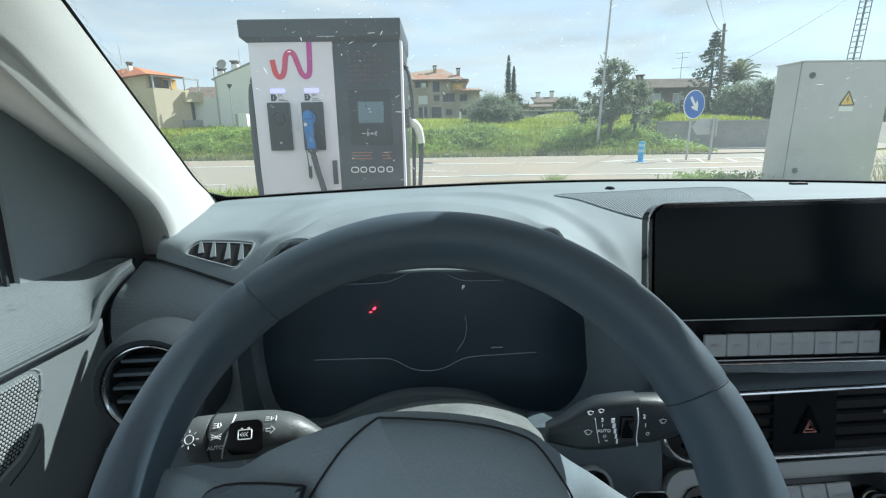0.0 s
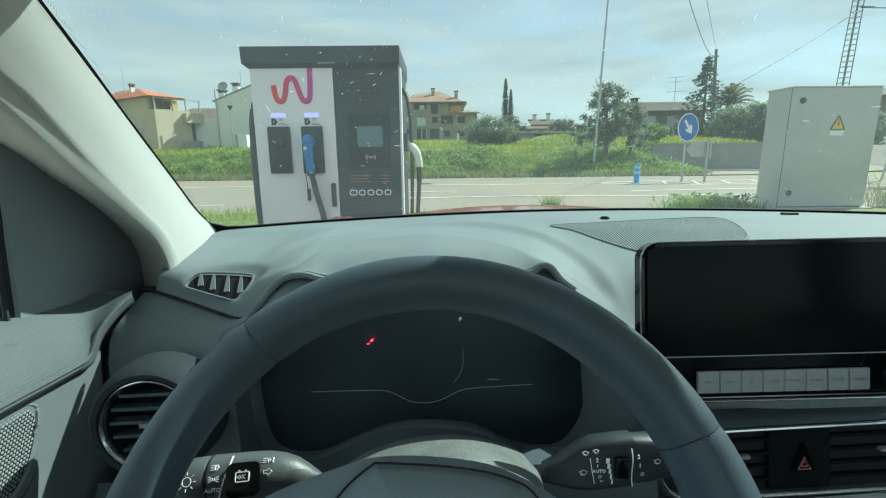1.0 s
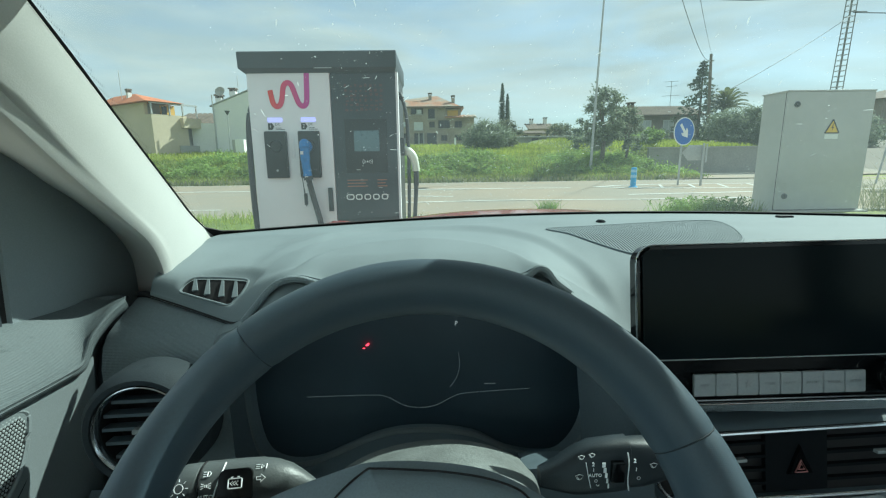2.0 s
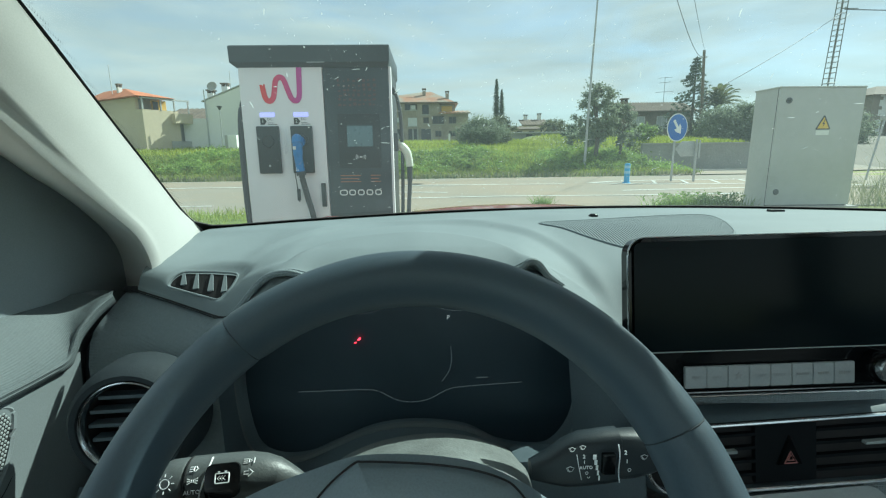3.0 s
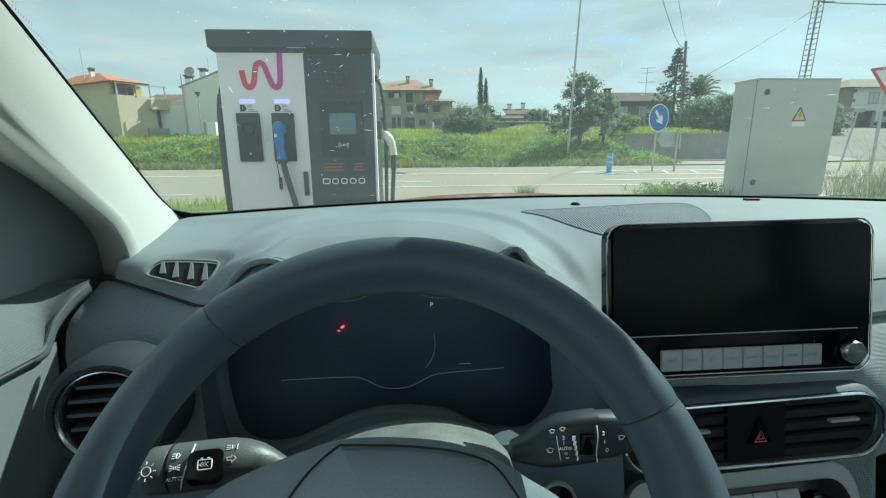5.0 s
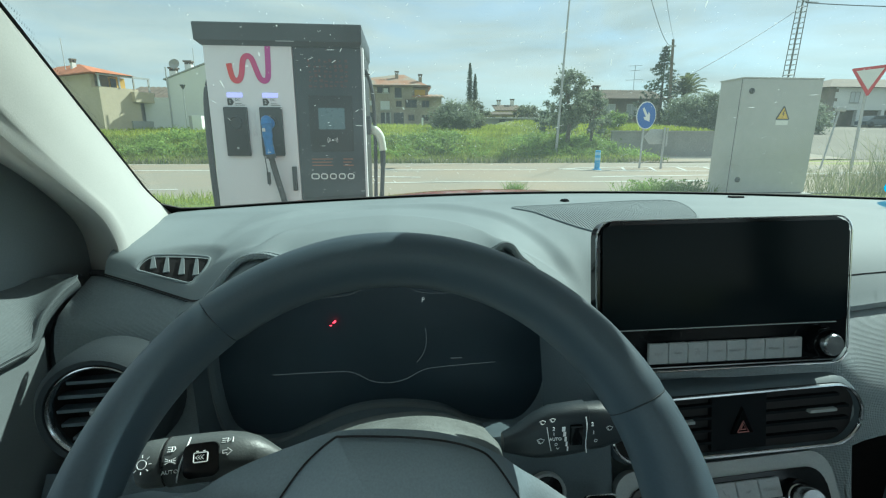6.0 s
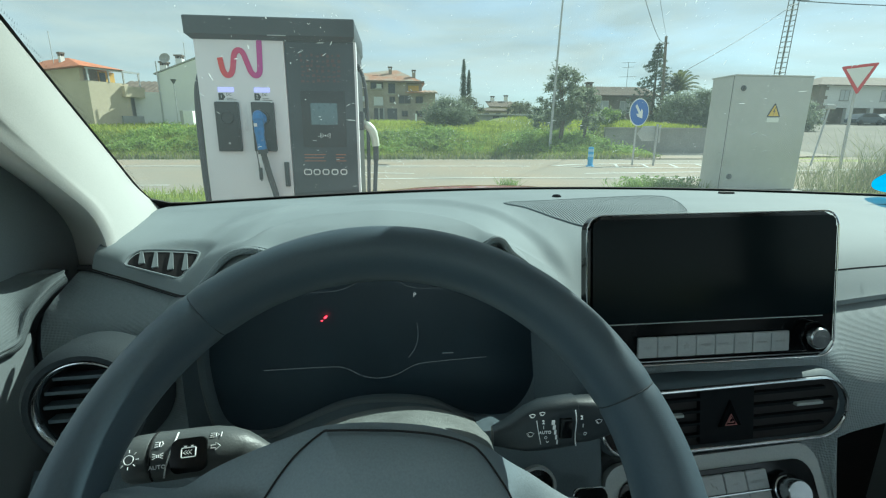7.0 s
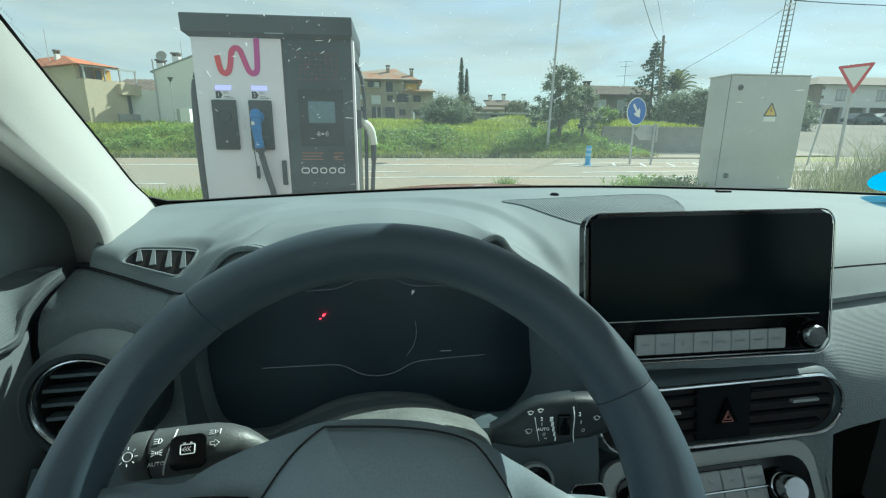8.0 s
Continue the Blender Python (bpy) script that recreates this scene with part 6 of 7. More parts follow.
part("arrow", plate([(-0.055, 0.34), (0.055, 0.34), (0.055, -0.02), (0.17, 0.05), (0.17, -0.08), (0.0, -0.30), (-0.17, -0.08), (-0.17, 0.05), (-0.055, -0.02)], 0.006, sm @ Matrix.Rotation(radians(38), 4, "Z") @ Matrix.Translation((0, 0, 0.011))), SIGN_WHITE, disc, "white arrow")
back = thing("sign_backs", (10.45, 18.0, 0), "grey backs of signs on a steel post", "road sign")
part("post", tube([(10.42, 18.0, 0), (10.42, 18.0, 1.62)], 0.045, 8), ZINC, back, "galvanised post")
part("post", tube([(10.56, 18.02, 0.9), (10.56, 18.02, 1.6)], 0.03, 8), ZINC, back, "short post")
part("panel", box(9.86, 10.38, 18.04, 18.06, 0.98, 1.56, 0.01), ZINC, back, "grey sign back")
part("tip", plate([(9.86, 0.98), (9.86, 1.56), (9.62, 1.27)], 0.02, facing(0, 18.06, 0)), ZINC, back, "grey arrow tip")
bol = thing("bollard", (7.53, 17.45, 0), "light blue flexible bollard with pale bands", "bollard")
part("foot", lathe([(0.16, 0), (0.15, 0.03), (0.1, 0.045), (0, 0.045)], Matrix.Translation((7.53, 17.45, 0.02))), BOLLARD, bol, "blue foot")
part("tube", lathe([(0.095, 0.0), (0.1, 0.05), (0.1, 0.70), (0.085, 0.735), (0.0, 0.745)], Matrix.Translation((7.53, 17.45, 0.02))), BOLLARD, bol, "light blue tube")
for z in (0.36, 0.56):
    part("band", lathe([(0.102, z), (0.103, z + 0.005), (0.103, z + 0.095), (0.102, z + 0.1)], Matrix.Translation((7.53, 17.45, 0.02))), BAND, bol, "pale blue band")
give = thing("give_way_sign", (16.65, 16.0, 0), "white and red give way sign on a steel post", "road sign")
part("post", tube([(16.72, 16.03, 0), (16.68, 16.03, 3.3)], 0.05, 8), ZINC, give, "galvanised post")
gm = facing(16.65, 15.97, 3.30, 0, -44, 4)
part("border", plate([(-0.50, 0.36), (-0.47, 0.39), (0.47, 0.39), (0.50, 0.36), (0.025, -0.60), (-0.025, -0.60)], 0.02, gm), SIGN_RED, give, "red border")
part("sign_face", plate([(-0.37, 0.29), (0.37, 0.29), (0.0, -0.41)], 0.008, gm @ Matrix.Translation((0, 0, 0.016))), SIGN_WHITE, give, "white face")
thin = thing("thin_post", (16.9, 17.5, 0), "thin steel street post", "post")
part("post", tube([(16.9, 17.5, 0.0), (17.35, 17.6, 2.3)], 0.035, 8), ZINC, thin)
part("tip", box(17.2, 17.6, 17.55, 17.65, 2.25, 2.42, 0.02), ZINC, thin)

LY = 25.0
lamp = thing("street_lamp", (8.42, LY, 0.3), "tall grey steel street lamp post", "street lamp")
part("pole", tube([(8.42, LY, 0.1), (8.42, LY, 0.6), (8.55, LY, 5), (8.72, LY, 9.8)], [0.09, 0.072, 0.056, 0.04], 10), ZINC, lamp, "tapered pole")
part("base_plate", box(8.22, 8.62, LY - 0.2, LY + 0.2, 0.1, 0.4, 0.02), KERB, lamp)
part("lantern", box(8.47, 8.97, LY - 1.1, LY, 9.75, 9.9, 0.04), ZINC, lamp)

pole = thing("utility_pole", (26.3, 45.0, 2.5), "brown wooden utility pole with wires", "utility pole")
part("pole", tube([(26.35, 45, 2.0), (25.9, 45, 10.35)], [0.17, 0.12], 10), POSTWOOD, pole, "brown pole")
part("bracket", box(25.6, 26.2, 44.9, 45.0, 9.7, 9.8), ZINC, pole)


def sag(a, b, drop, n=16):
    a, b = Vector(a), Vector(b)
    return [a.lerp(b, k / n) - Vector((0, 0, drop * 4 * k / n * (1 - k / n))) for k in range(n + 1)]


part("wire", tube(sag((25.75, 44.9, 9.8), (6.0, 12.0, 5.05), 0.5), [0.024 - 0.015 * k / 16 for k in range(17)], 5), CABLE, pole, "dark wire")
part("wire", tube(sag((26.0, 44.9, 10.1), (6.45, 12.0, 5.1), 0.15), 0.008, 5), CABLE, pole, "thin wire")
mast = thing("lattice_mast", (50.8, 60.0, 3.0), "grey steel lattice mast", "mast")
legs = []
for sx, sy in ((-1, -1), (1, -1), (1, 1), (-1, 1)):
    a, b = Vector((50.75 + sx * 0.46, 60 + sy * 0.46, 3.0)), Vector((51.35 + sx * 0.36, 60 + sy * 0.36, 22.0))
    legs.append((a, b))
    part("leg", tube([a, b], 0.055, 6), MAST, mast, "steel leg")
for k in range(30):
    t0, t1 = k / 30, (k + 1) / 30
    for i in range(4):
        a, b = legs[i], legs[(i + 1) % 4]
        bm = tube([a[0].lerp(a[1], t0), b[0].lerp(b[1], t0)], 0.032, 4)
        part("brace", bm, MAST, mast)
part("arm", tube([(50.9, 59.5, 18.0), (52.9, 59.5, 18.0)], 0.05, 6), MAST, mast)
part("wire", tube(sag((50.9, 59.5, 17.5), (26.1, 44.9, 6.2), 0.3), 0.03, 5), CABLE, mast, "long wire")
part("wire", tube(sag((51.2, 59.5, 17.9), (80, 55, 17.2), 0.4), 0.06, 5), CABLE, mast, "long wire")


# ---- outside: houses ----
def oriented(x, y, z, turn):
    return Matrix.Translation((x, y, z)) @ Matrix.Rotation(radians(turn), 4, "Z")


def window(parent, m, x0, x1, z0, z1, kind=OPENING, frame_mat=None, deep=0.12, sill=True):
    """A recessed-looking window on a wall whose face is y = 0 of the pose m."""
    w = part("window", box(x0, x1, -0.012, 0.02, z0, z1, m=m), kind, parent, "dark window" if kind is OPENING else "pale shuttered window")
    if frame_mat:
        t = 0.06
        for a, b, c, d in ((x0 - t, x0, z0 - t, z1 + t), (x1, x1 + t, z0 - t, z1 + t), (x0, x1, z1, z1 + t), (x0, x1, z0 - t, z0), ((x0 + x1) / 2 - 0.025, (x0 + x1) / 2 + 0.025, z0, z1)):
            part("window_frame", box(a, b, -0.05, 0.02, c, d, m=m), frame_mat, w)
    if sill:
        part("window_sill", box(x0 - 0.1, x1 + 0.1, -0.10, 0.02, z0 - 0.12, z0 - 0.062 if frame_mat else z0, m=m), KERB, w)
    return w


def tiled(m, x0, x1, y0, z0, y1, z1, pitch=0.5, material=TILE, thick=0.12):
    """A roof slope of ribbed clay tiles between the eave (y0, z0) and the ridge (y1, z1)."""
    n = max(4, int((x1 - x0) / pitch))
    rows = []
    for k in range(n * 4 + 1):
        x = x0 + (x1 - x0) * k / (n * 4)
        h = 0.07 * abs(math.sin(k * math.pi / 4))
        rows.append([m @ Vector(p) for p in ((x, y0, z0 - thick), (x, y0, z0 + h), (x, (y0 + y1) / 2, (z0 + z1) / 2 + h), (x, y1, z1 + h), (x, y1, z1 - thick))])
    return loft(rows)


def chimney(parent, m, x, y, z0, z1, s=0.35, material=RENDER_WHITE):
    c = part("chimney", box(x - s, x + s, y - s, y + s, z0, z1, m=m), material, parent, "chimney")
    part("chimney_cap", box(x - s * 1.3, x + s * 1.3, y - s * 1.3, y + s * 1.3, z1 + 0.18, z1 + 0.30, m=m), TILE_OLD, c)
    for sx in (-1, 1):
        part("cap_stand", box(x + sx * s * 0.7 - 0.06, x + sx * s * 0.7 + 0.06, y - s, y + s, z1, z1 + 0.18, m=m), TILE_OLD, c)


# tan house with a terrace
ha = thing("tan_house", (-23.3, 38.5, 1.6), "tan rendered house with orange tiled roof and terrace", "house")
am = oriented(-22.55, 38.6, 1.2, 58)
part("wall", box(0, 2.9, 0, 9, 0, 3.75, m=am), RENDER_TAN, ha, "tan wall")
part("upper_wall", box(0.3, 2.2, 1.6, 9, 3.75, 4.7, m=am), RENDER_GREY, ha, "upper wall set back")
part("side_wall", box(-0.02, 0.25, 0.9, 9, 3.75, 4.7, m=am), RENDER_TAN, ha, "tan side wall")
bm = bmesh.new()
vs = [bm.verts.new(am @ Vector(p)) for p in ((-0.5, -0.3, 4.72), (2.6, -0.3, 4.72), (2.6, 9.5, 4.72), (-0.5, 9.5, 4.72), (1.2, 4.5, 5.75), (1.2, 8.0, 5.75))]
for f in ((0, 1, 4), (1, 2, 5, 4), (2, 3, 5), (3, 0, 4, 5), (3, 2, 1, 0)):
    bm.faces.new([vs[i] for i in f])
part("roof", bm, TILE, ha, "orange clay roof", smooth=0)
part("eave_beam", box(-0.05, 3.9, -0.06, 0.10, 4.58, 4.70, m=am), ZINC, ha, "pale terrace beam")
for x in (0.06, 1.5, 2.6, 3.8):
    part("terrace_post", box(x - 0.05, x + 0.05, -0.05, 0.06, 3.0 if x > 3 else 3.75, 4.6, m=am), ZINC, ha, "terrace post")
part("ochre_wall", box(1.35, 2.5, 1.0, 1.15, 3.75, 4.6, m=am), OCHRE, ha, "ochre terrace wall")
part("terrace_door", box(1.4, 1.8, 0.92, 1.0, 3.75, 4.5, m=am), OPENING, ha, "dark terrace door")
part("parapet", box(2.3, 3.9, -0.45, 0.6, 2.75, 3.55, m=am), RENDER_TAN, ha, "tan balcony box")
part("lean_to", box(2.0, 3.9, -0.2, 2.0, 0, 1.3, m=am), RENDER_GREY, ha, "grey lean-to")
part("back_wall", box(2.9, 3.9, 0.6, 5, 0, 2.75, m=am), RENDER_GREY, ha, "grey back wall")
part("white_gate", box(0.1, 0.9, -0.35, -0.2, 0, 0.45, m=am), RENDER_WHITE, ha, "white low gate")
part("aerial", tube([am @ Vector((0.4, 5, 5.2)), am @ Vector((0.4, 5, 7.6))], 0.03, 5), ZINC, ha, "thin aerial")
chimney(ha, am, 0.6, 4.2, 5.2, 5.75, 0.15, RENDER_WHITE)
# brown roofed house between
hb = thing("brown_roofed_house", (-20, 47, 2.2), "low house with brown tiled roof", "house")
bm2 = oriented(-25.6, 47.0, 1.5, 0)
part("wall", box(0, 5.8, 0, 8, 0, 3.0, m=bm2), RENDER_TAN, hb, "tan wall")
part("roof", tiled(bm2, -0.4, 6.0, -0.6, 3.0, 4, 4.6, material=TILE_OLD), TILE_OLD, hb, "brown tiled roof")
window(hb, bm2, 3.4, 4.3, 1.6, 2.5)
# white gabled house
hw = thing("white_gabled_house", (-14.6, 42, 2.0), "white rendered house with a plain gable wall", "house")
wm2 = oriented(-18.8, 41.2, 1.5, 0)
bm = bmesh.new()
prof = [(0, 0), (7.6, 0), (7.6, 4.3), (3.9, 5.75), (0, 4.3)]
plate(prof, 9.0, wm2 @ Matrix.Rotation(radians(90), 4, "X") @ Matrix.Translation((0, 0, -9.0)), bm)
part("wall", bm, RENDER_WHITE, hw, "white gable wall")
part("wing", box(-2.2, 0.02, 0.4, 6, 0, 2.9, m=wm2), RENDER_WHITE, hw, "low white wing")
bm = bmesh.new()
for a, b in (((-0.25, 4.22), (3.9, 5.80)), ((3.9, 5.80), (7.85, 4.22))):
    loft([[wm2 @ Vector((a[0], y, a[1])), wm2 @ Vector((b[0], y, b[1])), wm2 @ Vector((b[0], y, b[1] + 0.10)), wm2 @ Vector((a[0], y, a[1] + 0.10))] for y in (-0.06, 9.2)], close_v=True, caps=True, bm=bm)
part("roof", bm, KERB, hw, "pale roof edge")
chimney(hw, wm2, 0.12, 1.2, 4.2, 5.05, 0.26)
chimney(hw, wm2, 1.05, 2.0, 4.6, 5.70, 0.26)
part("dish", lathe([(0.0, 0.0), (0.2, 0.03), (0.42, 0.14)], wm2 @ Matrix.Translation((0.35, 1.0, 5.55)) @ Matrix.Rotation(radians(70), 4, "X"), 16), KERB, hw, "satellite dish")
part("aerial", tube([wm2 @ Vector((1.5, 2, 4.8)), wm2 @ Vector((1.5, 2, 7.0))], 0.03, 5), ZINC, hw, "thin aerial")
part("drain_pipe", tube([wm2 @ Vector((0.05, -0.08, 0)), wm2 @ Vector((0.05, -0.08, 5.2))], 0.05, 6), ZINC, hw, "drain pipe")
sl = thing("small_street_lamp", (-16.75, 38.6, 1.7), "slim lamp post in front of a white house", "street lamp")
part("pole", tube([(-16.55, 38.6, 1.6), (-16.5, 38.6, 4.95)], 0.035, 6), ZINC, sl, "dark pole")
part("head", lathe([(0.04, 0.0), (0.20, 0.28), (0.21, 0.31), (0.0, 0.34)], Matrix.Translation((-16.5, 38.6, 4.8)), 12), CABLE, sl, "lamp head")
ub = thing("utility_box", (-15.8, 38.4, 1.6), "small white utility box", "utility box")
part("box", box(-15.95, -15.25, 38.2, 38.8, 1.5, 2.85, 0.03), RENDER_WHITE, ub, "white box")
part("box_side", box(-16.2, -15.96, 38.25, 38.75, 1.5, 2.85, 0.02), RENDER_GREY, ub, "grey side box")

# stone house with three storeys
hc = thing("stone_house", (0, 61, 2.9), "brown stone house of three storeys with tiled roof", "house")


def at_c(zx, zy):
    fx, fy = 600 + zx / 2.71, 90 + zy / 2.71
    return -3.95 + (fx - 633) * 0.0675, 2.83 + (210 - fy) * 0.0638


cm = oriented(0, 58, 0, 0)
part("wall", box(-9.0, 1.5, 0, 9, 2.4, 7.35, m=cm), STONE, hc, "brown stone wall")
part("wall", box(1.5, 3.35, 0.35, 9, 2.4, 7.05, m=cm), STONE, hc, "brown stone wall")
part("annexe_wall", box(3.35, 4.95, 0.05, 8, 2.4, 6.0, m=cm), STONE, hc, "brown stone annexe")
part("balcony_wall", box(1.5, 3.35, -0.03, 0.35, 2.4, 6.05, m=cm), STONE, hc, "stone balcony wall")
# ochre colour stands in for the sunlight inside the loggia
part("loggia_back", box(1.7, 3.0, 0.30, 0.36, 6.1, 6.85, m=cm), OCHRE, hc, "loggia wall with warm sunlight put into its colour")
part("balcony_roof", tiled(cm, 1.3, 5.2, -0.5, 6.02, 1.2, 6.35), TILE_MID, hc, "small tiled roof")
rows = []
bm = bmesh.new()
rp = [Vector(p) for p in ((-9.5, 57.5, 7.3), (3.7, 57.5, 7.1), (3.7, 67.5, 7.1), (-9.5, 67.5, 7.3), (-0.4, 62, 9.0), (0.5, 62, 9.0))]
vs = [bm.verts.new(p) for p in rp]
for f in ((0, 1, 5, 4), (1, 2, 5), (2, 3, 4, 5), (3, 0, 4), (3, 2, 1, 0)):
    bm.faces.new([vs[i] for i in f])
part("roof", bm, TILE_MID, hc, "brown orange hipped roof", smooth=0)
part("eave", box(-9.4, 3.6, -0.45, -0.35, 7.1, 7.3, m=cm), TILE_OLD, hc, "eave")
chimney(hc, cm, -0.4, 2.5, 7.6, 8.9, 0.2, STONE)
chimney(hc, cm, 2.45, 1.5, 7.2, 8.45, 0.2, STONE)
chimney(hc, cm, -2.2, 2.0, 7.3, 7.8, 0.3, TILE)
for x0, x1, y0, y1, kind in ((140, 196, 145, 172, OPENING), (222, 254, 147, 195, OPENING), (152, 196, 212, 253, BLIND), (228, 252, 212, 238, OPENING), (272, 326, 205, 242, OPENING), (353, 385, 210, 240, OPENING), (152, 200, 268, 321, OPENING), (215, 262, 268, 322, OPENING), (286, 312, 280, 305, OPENING), (353, 385, 280, 305, OPENING), (84, 114, 268, 318, OPENING), (88, 112, 210, 232, BLIND), (165, 190, 150, 170, BLIND)):
    xa, za = at_c(x0, y1)
    xb, zb = at_c(x1, y0)
    window(hc, cm @ Matrix.Translation((0, -0.02 if kind is OPENING else -0.04, 0)), xa, xb, za, zb, kind, TILE_OLD if kind is OPENING and y1 - y0 < 45 else None, sill=y1 < 300)
for x in (175, 198):
    xa, za = at_c(x, 322)
    part("porch_post", box(xa - 0.08, xa + 0.08, -0.15, 0.0, za, za + 1.3, m=cm), KERB, hc, "porch post")
window(hc, oriented(4.95, 59.5, 0, 90), 0.4, 1.0, 4.6, 5.4, OPENING)
post = thing("white_post", (2.5, 52, 2.6), "short white post in the field", "post")
part("post", box(2.25, 2.45, 51.9, 52.1, 2.2, 3.35, 0.03), SIGN_WHITE, post, "white post")

# low houses far behind the bushes
for n, (x0, x1, y, zb, ze, zr, wallm, roofm) in enumerate(((12.6, 17.2, 72, 2.8, 4.7, 5.2, RENDER_TAN, TILE_OLD), (16.9, 21.2, 84, 3.0, 6.0, 7.1, RENDER_TAN, TILE_OLD), (10.2, 19.2, 60, 2.4, 3.7, 3.8, RENDER_GREY, RENDER_GREY))):
    fh = thing("low_house", ((x0 + x1) / 2, y + 3, zb), "low far house with pale walls", "house", "low houses")
    hm = oriented(0, y, 0, 0)
    part("wall", box(x0, x1, 0, 6, zb, ze, m=hm), wallm, fh, "pale wall")
    part("roof", tiled(hm, x0 - 0.3, x1 + 0.3, -0.4, ze, 3, zr, material=roofm), roofm, fh, "tiled roof")
    for k in range(2):
        xw = x0 + (x1 - x0) * (0.3 + 0.4 * k)
        window(fh, hm, xw - 0.4, xw + 0.4, zb + 0.55 * (ze - zb), zb + 0.85 * (ze - zb), sill=False)
    if n == 1:
        chimney(fh, hm, x0 + 1, 3, 6.6, 7.7, 0.3)
        chimney(fh, hm, x1 - 0.8, 3, 6.6, 7.9, 0.3)

# stone cottage behind the wall
hd = thing("stone_cottage", (23.5, 53, 3.2), "brown stone cottage with old tiled roof", "house")
dm = oriented(20.4, 50, 0, 0)
part("wall", box(0.2, 7.6, 0, 6, 2.6, 5.3, m=dm), STONE2, hd, "grey brown wall")
part("roof", tiled(dm, -0.5, 8.2, -0.6, 5.30, 3.0, 6.5, 0.32, TILE_OLD), TILE_OLD, hd, "old ribbed tile roof")
for x0, x1, z0, z1 in ((1.4, 2.6, 3.9, 4.75), (4.0, 5.0, 3.6, 4.75)):
    window(hd, dm, x0, x1, z0, z1, BLIND, SIGN_WHITE)
chimney(hd, dm, 0.9, 1.4, 5.6, 6.5, 0.3, STONE2)
part("aerial", tube([dm @ Vector((6.0, 3, 6.2)), dm @ Vector((6.0, 3, 9.2))], 0.03, 5), ZINC, hd, "aerial mast")
for z, w in ((9.1, 0.8), (8.6, 0.6), (7.6, 1.0)):
    part("aerial_arm", tube([dm @ Vector((6.0 - w, 3, z)), dm @ Vector((6.0 + w, 3, z + 0.1))], 0.025, 5), ZINC, hd)

# white house with a dark arcade
he = thing("white_arcade_house", (64, 63, 2.9), "white house with dark arcade and hipped roof", "house")
em = oriented(57.2, 60, 0, 0)
part("wall", box(0, 24, 1.5, 11, 2.6, 7.9, m=em), RENDER_WHITE, he, "white wall")
part("storey", box(0.9, 24, 0, 1.5, 5.0, 7.9, m=em), RENDER_WHITE, he, "white upper storey")
for k in range(7):
    part("quoin", box(-0.05, 1.3 - 0.5 * (k % 2), -0.05, 0.02, 3.7 + 0.6 * k, 4.1 + 0.6 * k, m=em), STONE2, he, "stone quoin")
part("corner", box(-0.02, 0.92, -0.02, 1.5, 2.6, 7.9, m=em), STONE2, he, "stone corner")
for k in range(6):
    part("arcade_post", box(1.0 + 3.6 * k, 1.5 + 3.6 * k, 0, 0.5, 2.6, 5.0, m=em), RENDER_WHITE, he, "arcade post")
# dark sheet before the white wall paints in the shade under the arcade
part("arcade_shade", box(0.9, 24, 1.42, 1.49, 2.6, 5.0, m=em), STONE2, he, "dark sheet standing for the arcade's shade")
bm = bmesh.new()
vs = [bm.verts.new(em @ Vector(p)) for p in ((-0.8, -0.8, 7.9), (25, -0.8, 7.9), (25, 12, 7.9), (-0.8, 12, 7.9), (5, 5, 9.6), (19, 5, 9.6))]
for f in ((0, 1, 5, 4), (1, 2, 5), (2, 3, 4, 5), (3, 0, 4), (3, 2, 1, 0)):
    bm.faces.new([vs[i] for i in f])
part("roof", bm, TILE_OLD, he, "brown hipped roof", smooth=0)
for x in (3.2, 9.4):
    window(he, em, x, x + 1.3, 6.0, 7.3, BLIND, KERB)
for k, (x, y) in enumerate(((60.5, 56.0), (64.5, 56.5), (68.5, 56.0))):
    z = terrain_z(x, y) + 0.03
    car = thing("parked_car", (x, y, z), "dark parked car in the yard" if k != 1 else "pale parked car in the yard", "car", "parked cars")
    prof = [(-2.0, 0.3), (-2.05, 0.7), (-1.5, 0.9), (-0.9, 1.4), (0.7, 1.42), (1.4, 0.95), (2.0, 0.85), (2.1, 0.4), (2.0, 0.28)]
    part("body", plate(prof, 1.6, Matrix.Translation((x, y + 0.8, z)) @ Matrix.Rotation(radians(90), 4, "X"), bevel=0.05), CARPAINT[k], car, "car body")
    part("side_windows", plate([(-1.2, 0.95), (-0.85, 1.32), (0.65, 1.34), (1.15, 0.97)], 0.02, Matrix.Translation((x, y - 0.80, z)) @ Matrix.Rotation(radians(90), 4, "X")), OPENING, car, "dark windows")
    for wx in (-1.3, 1.3):
        part("wheel", lathe([(0.0, 0.0), (0.2, 0.02), (0.32, 0.0), (0.32, -0.2)], facing(x + wx, y - 0.82, z + 0.32), 16), RUBBER, car)

# garden wall of grey blocks
gw = thing("garden_wall", (17, 28, 0), "grey block garden wall along the road", "wall", kind="structure")
part("wall", box(12.9, 25.0, 28.0, 28.22, -0.1, 1.60), BLOCKWALL, gw, "grey wall")
part("coping", box(12.85, 25.05, 27.96, 28.26, 1.60, 1.67, 0.01), KERB, gw, "concrete coping")
part("kerb", box(11.5, 26.0, 26.4, 26.6, 0.0, 0.13, 0.02), KERB, gw, "kerb")
sheet("pavement", ASPHALT, 11.5, 23.4, 22.6, 28.0, 0.06, 8, 6, "narrow pavement in front of the garden wall", "pavement")

# ---- outside: plants ----
prng = np.random.default_rng(11)


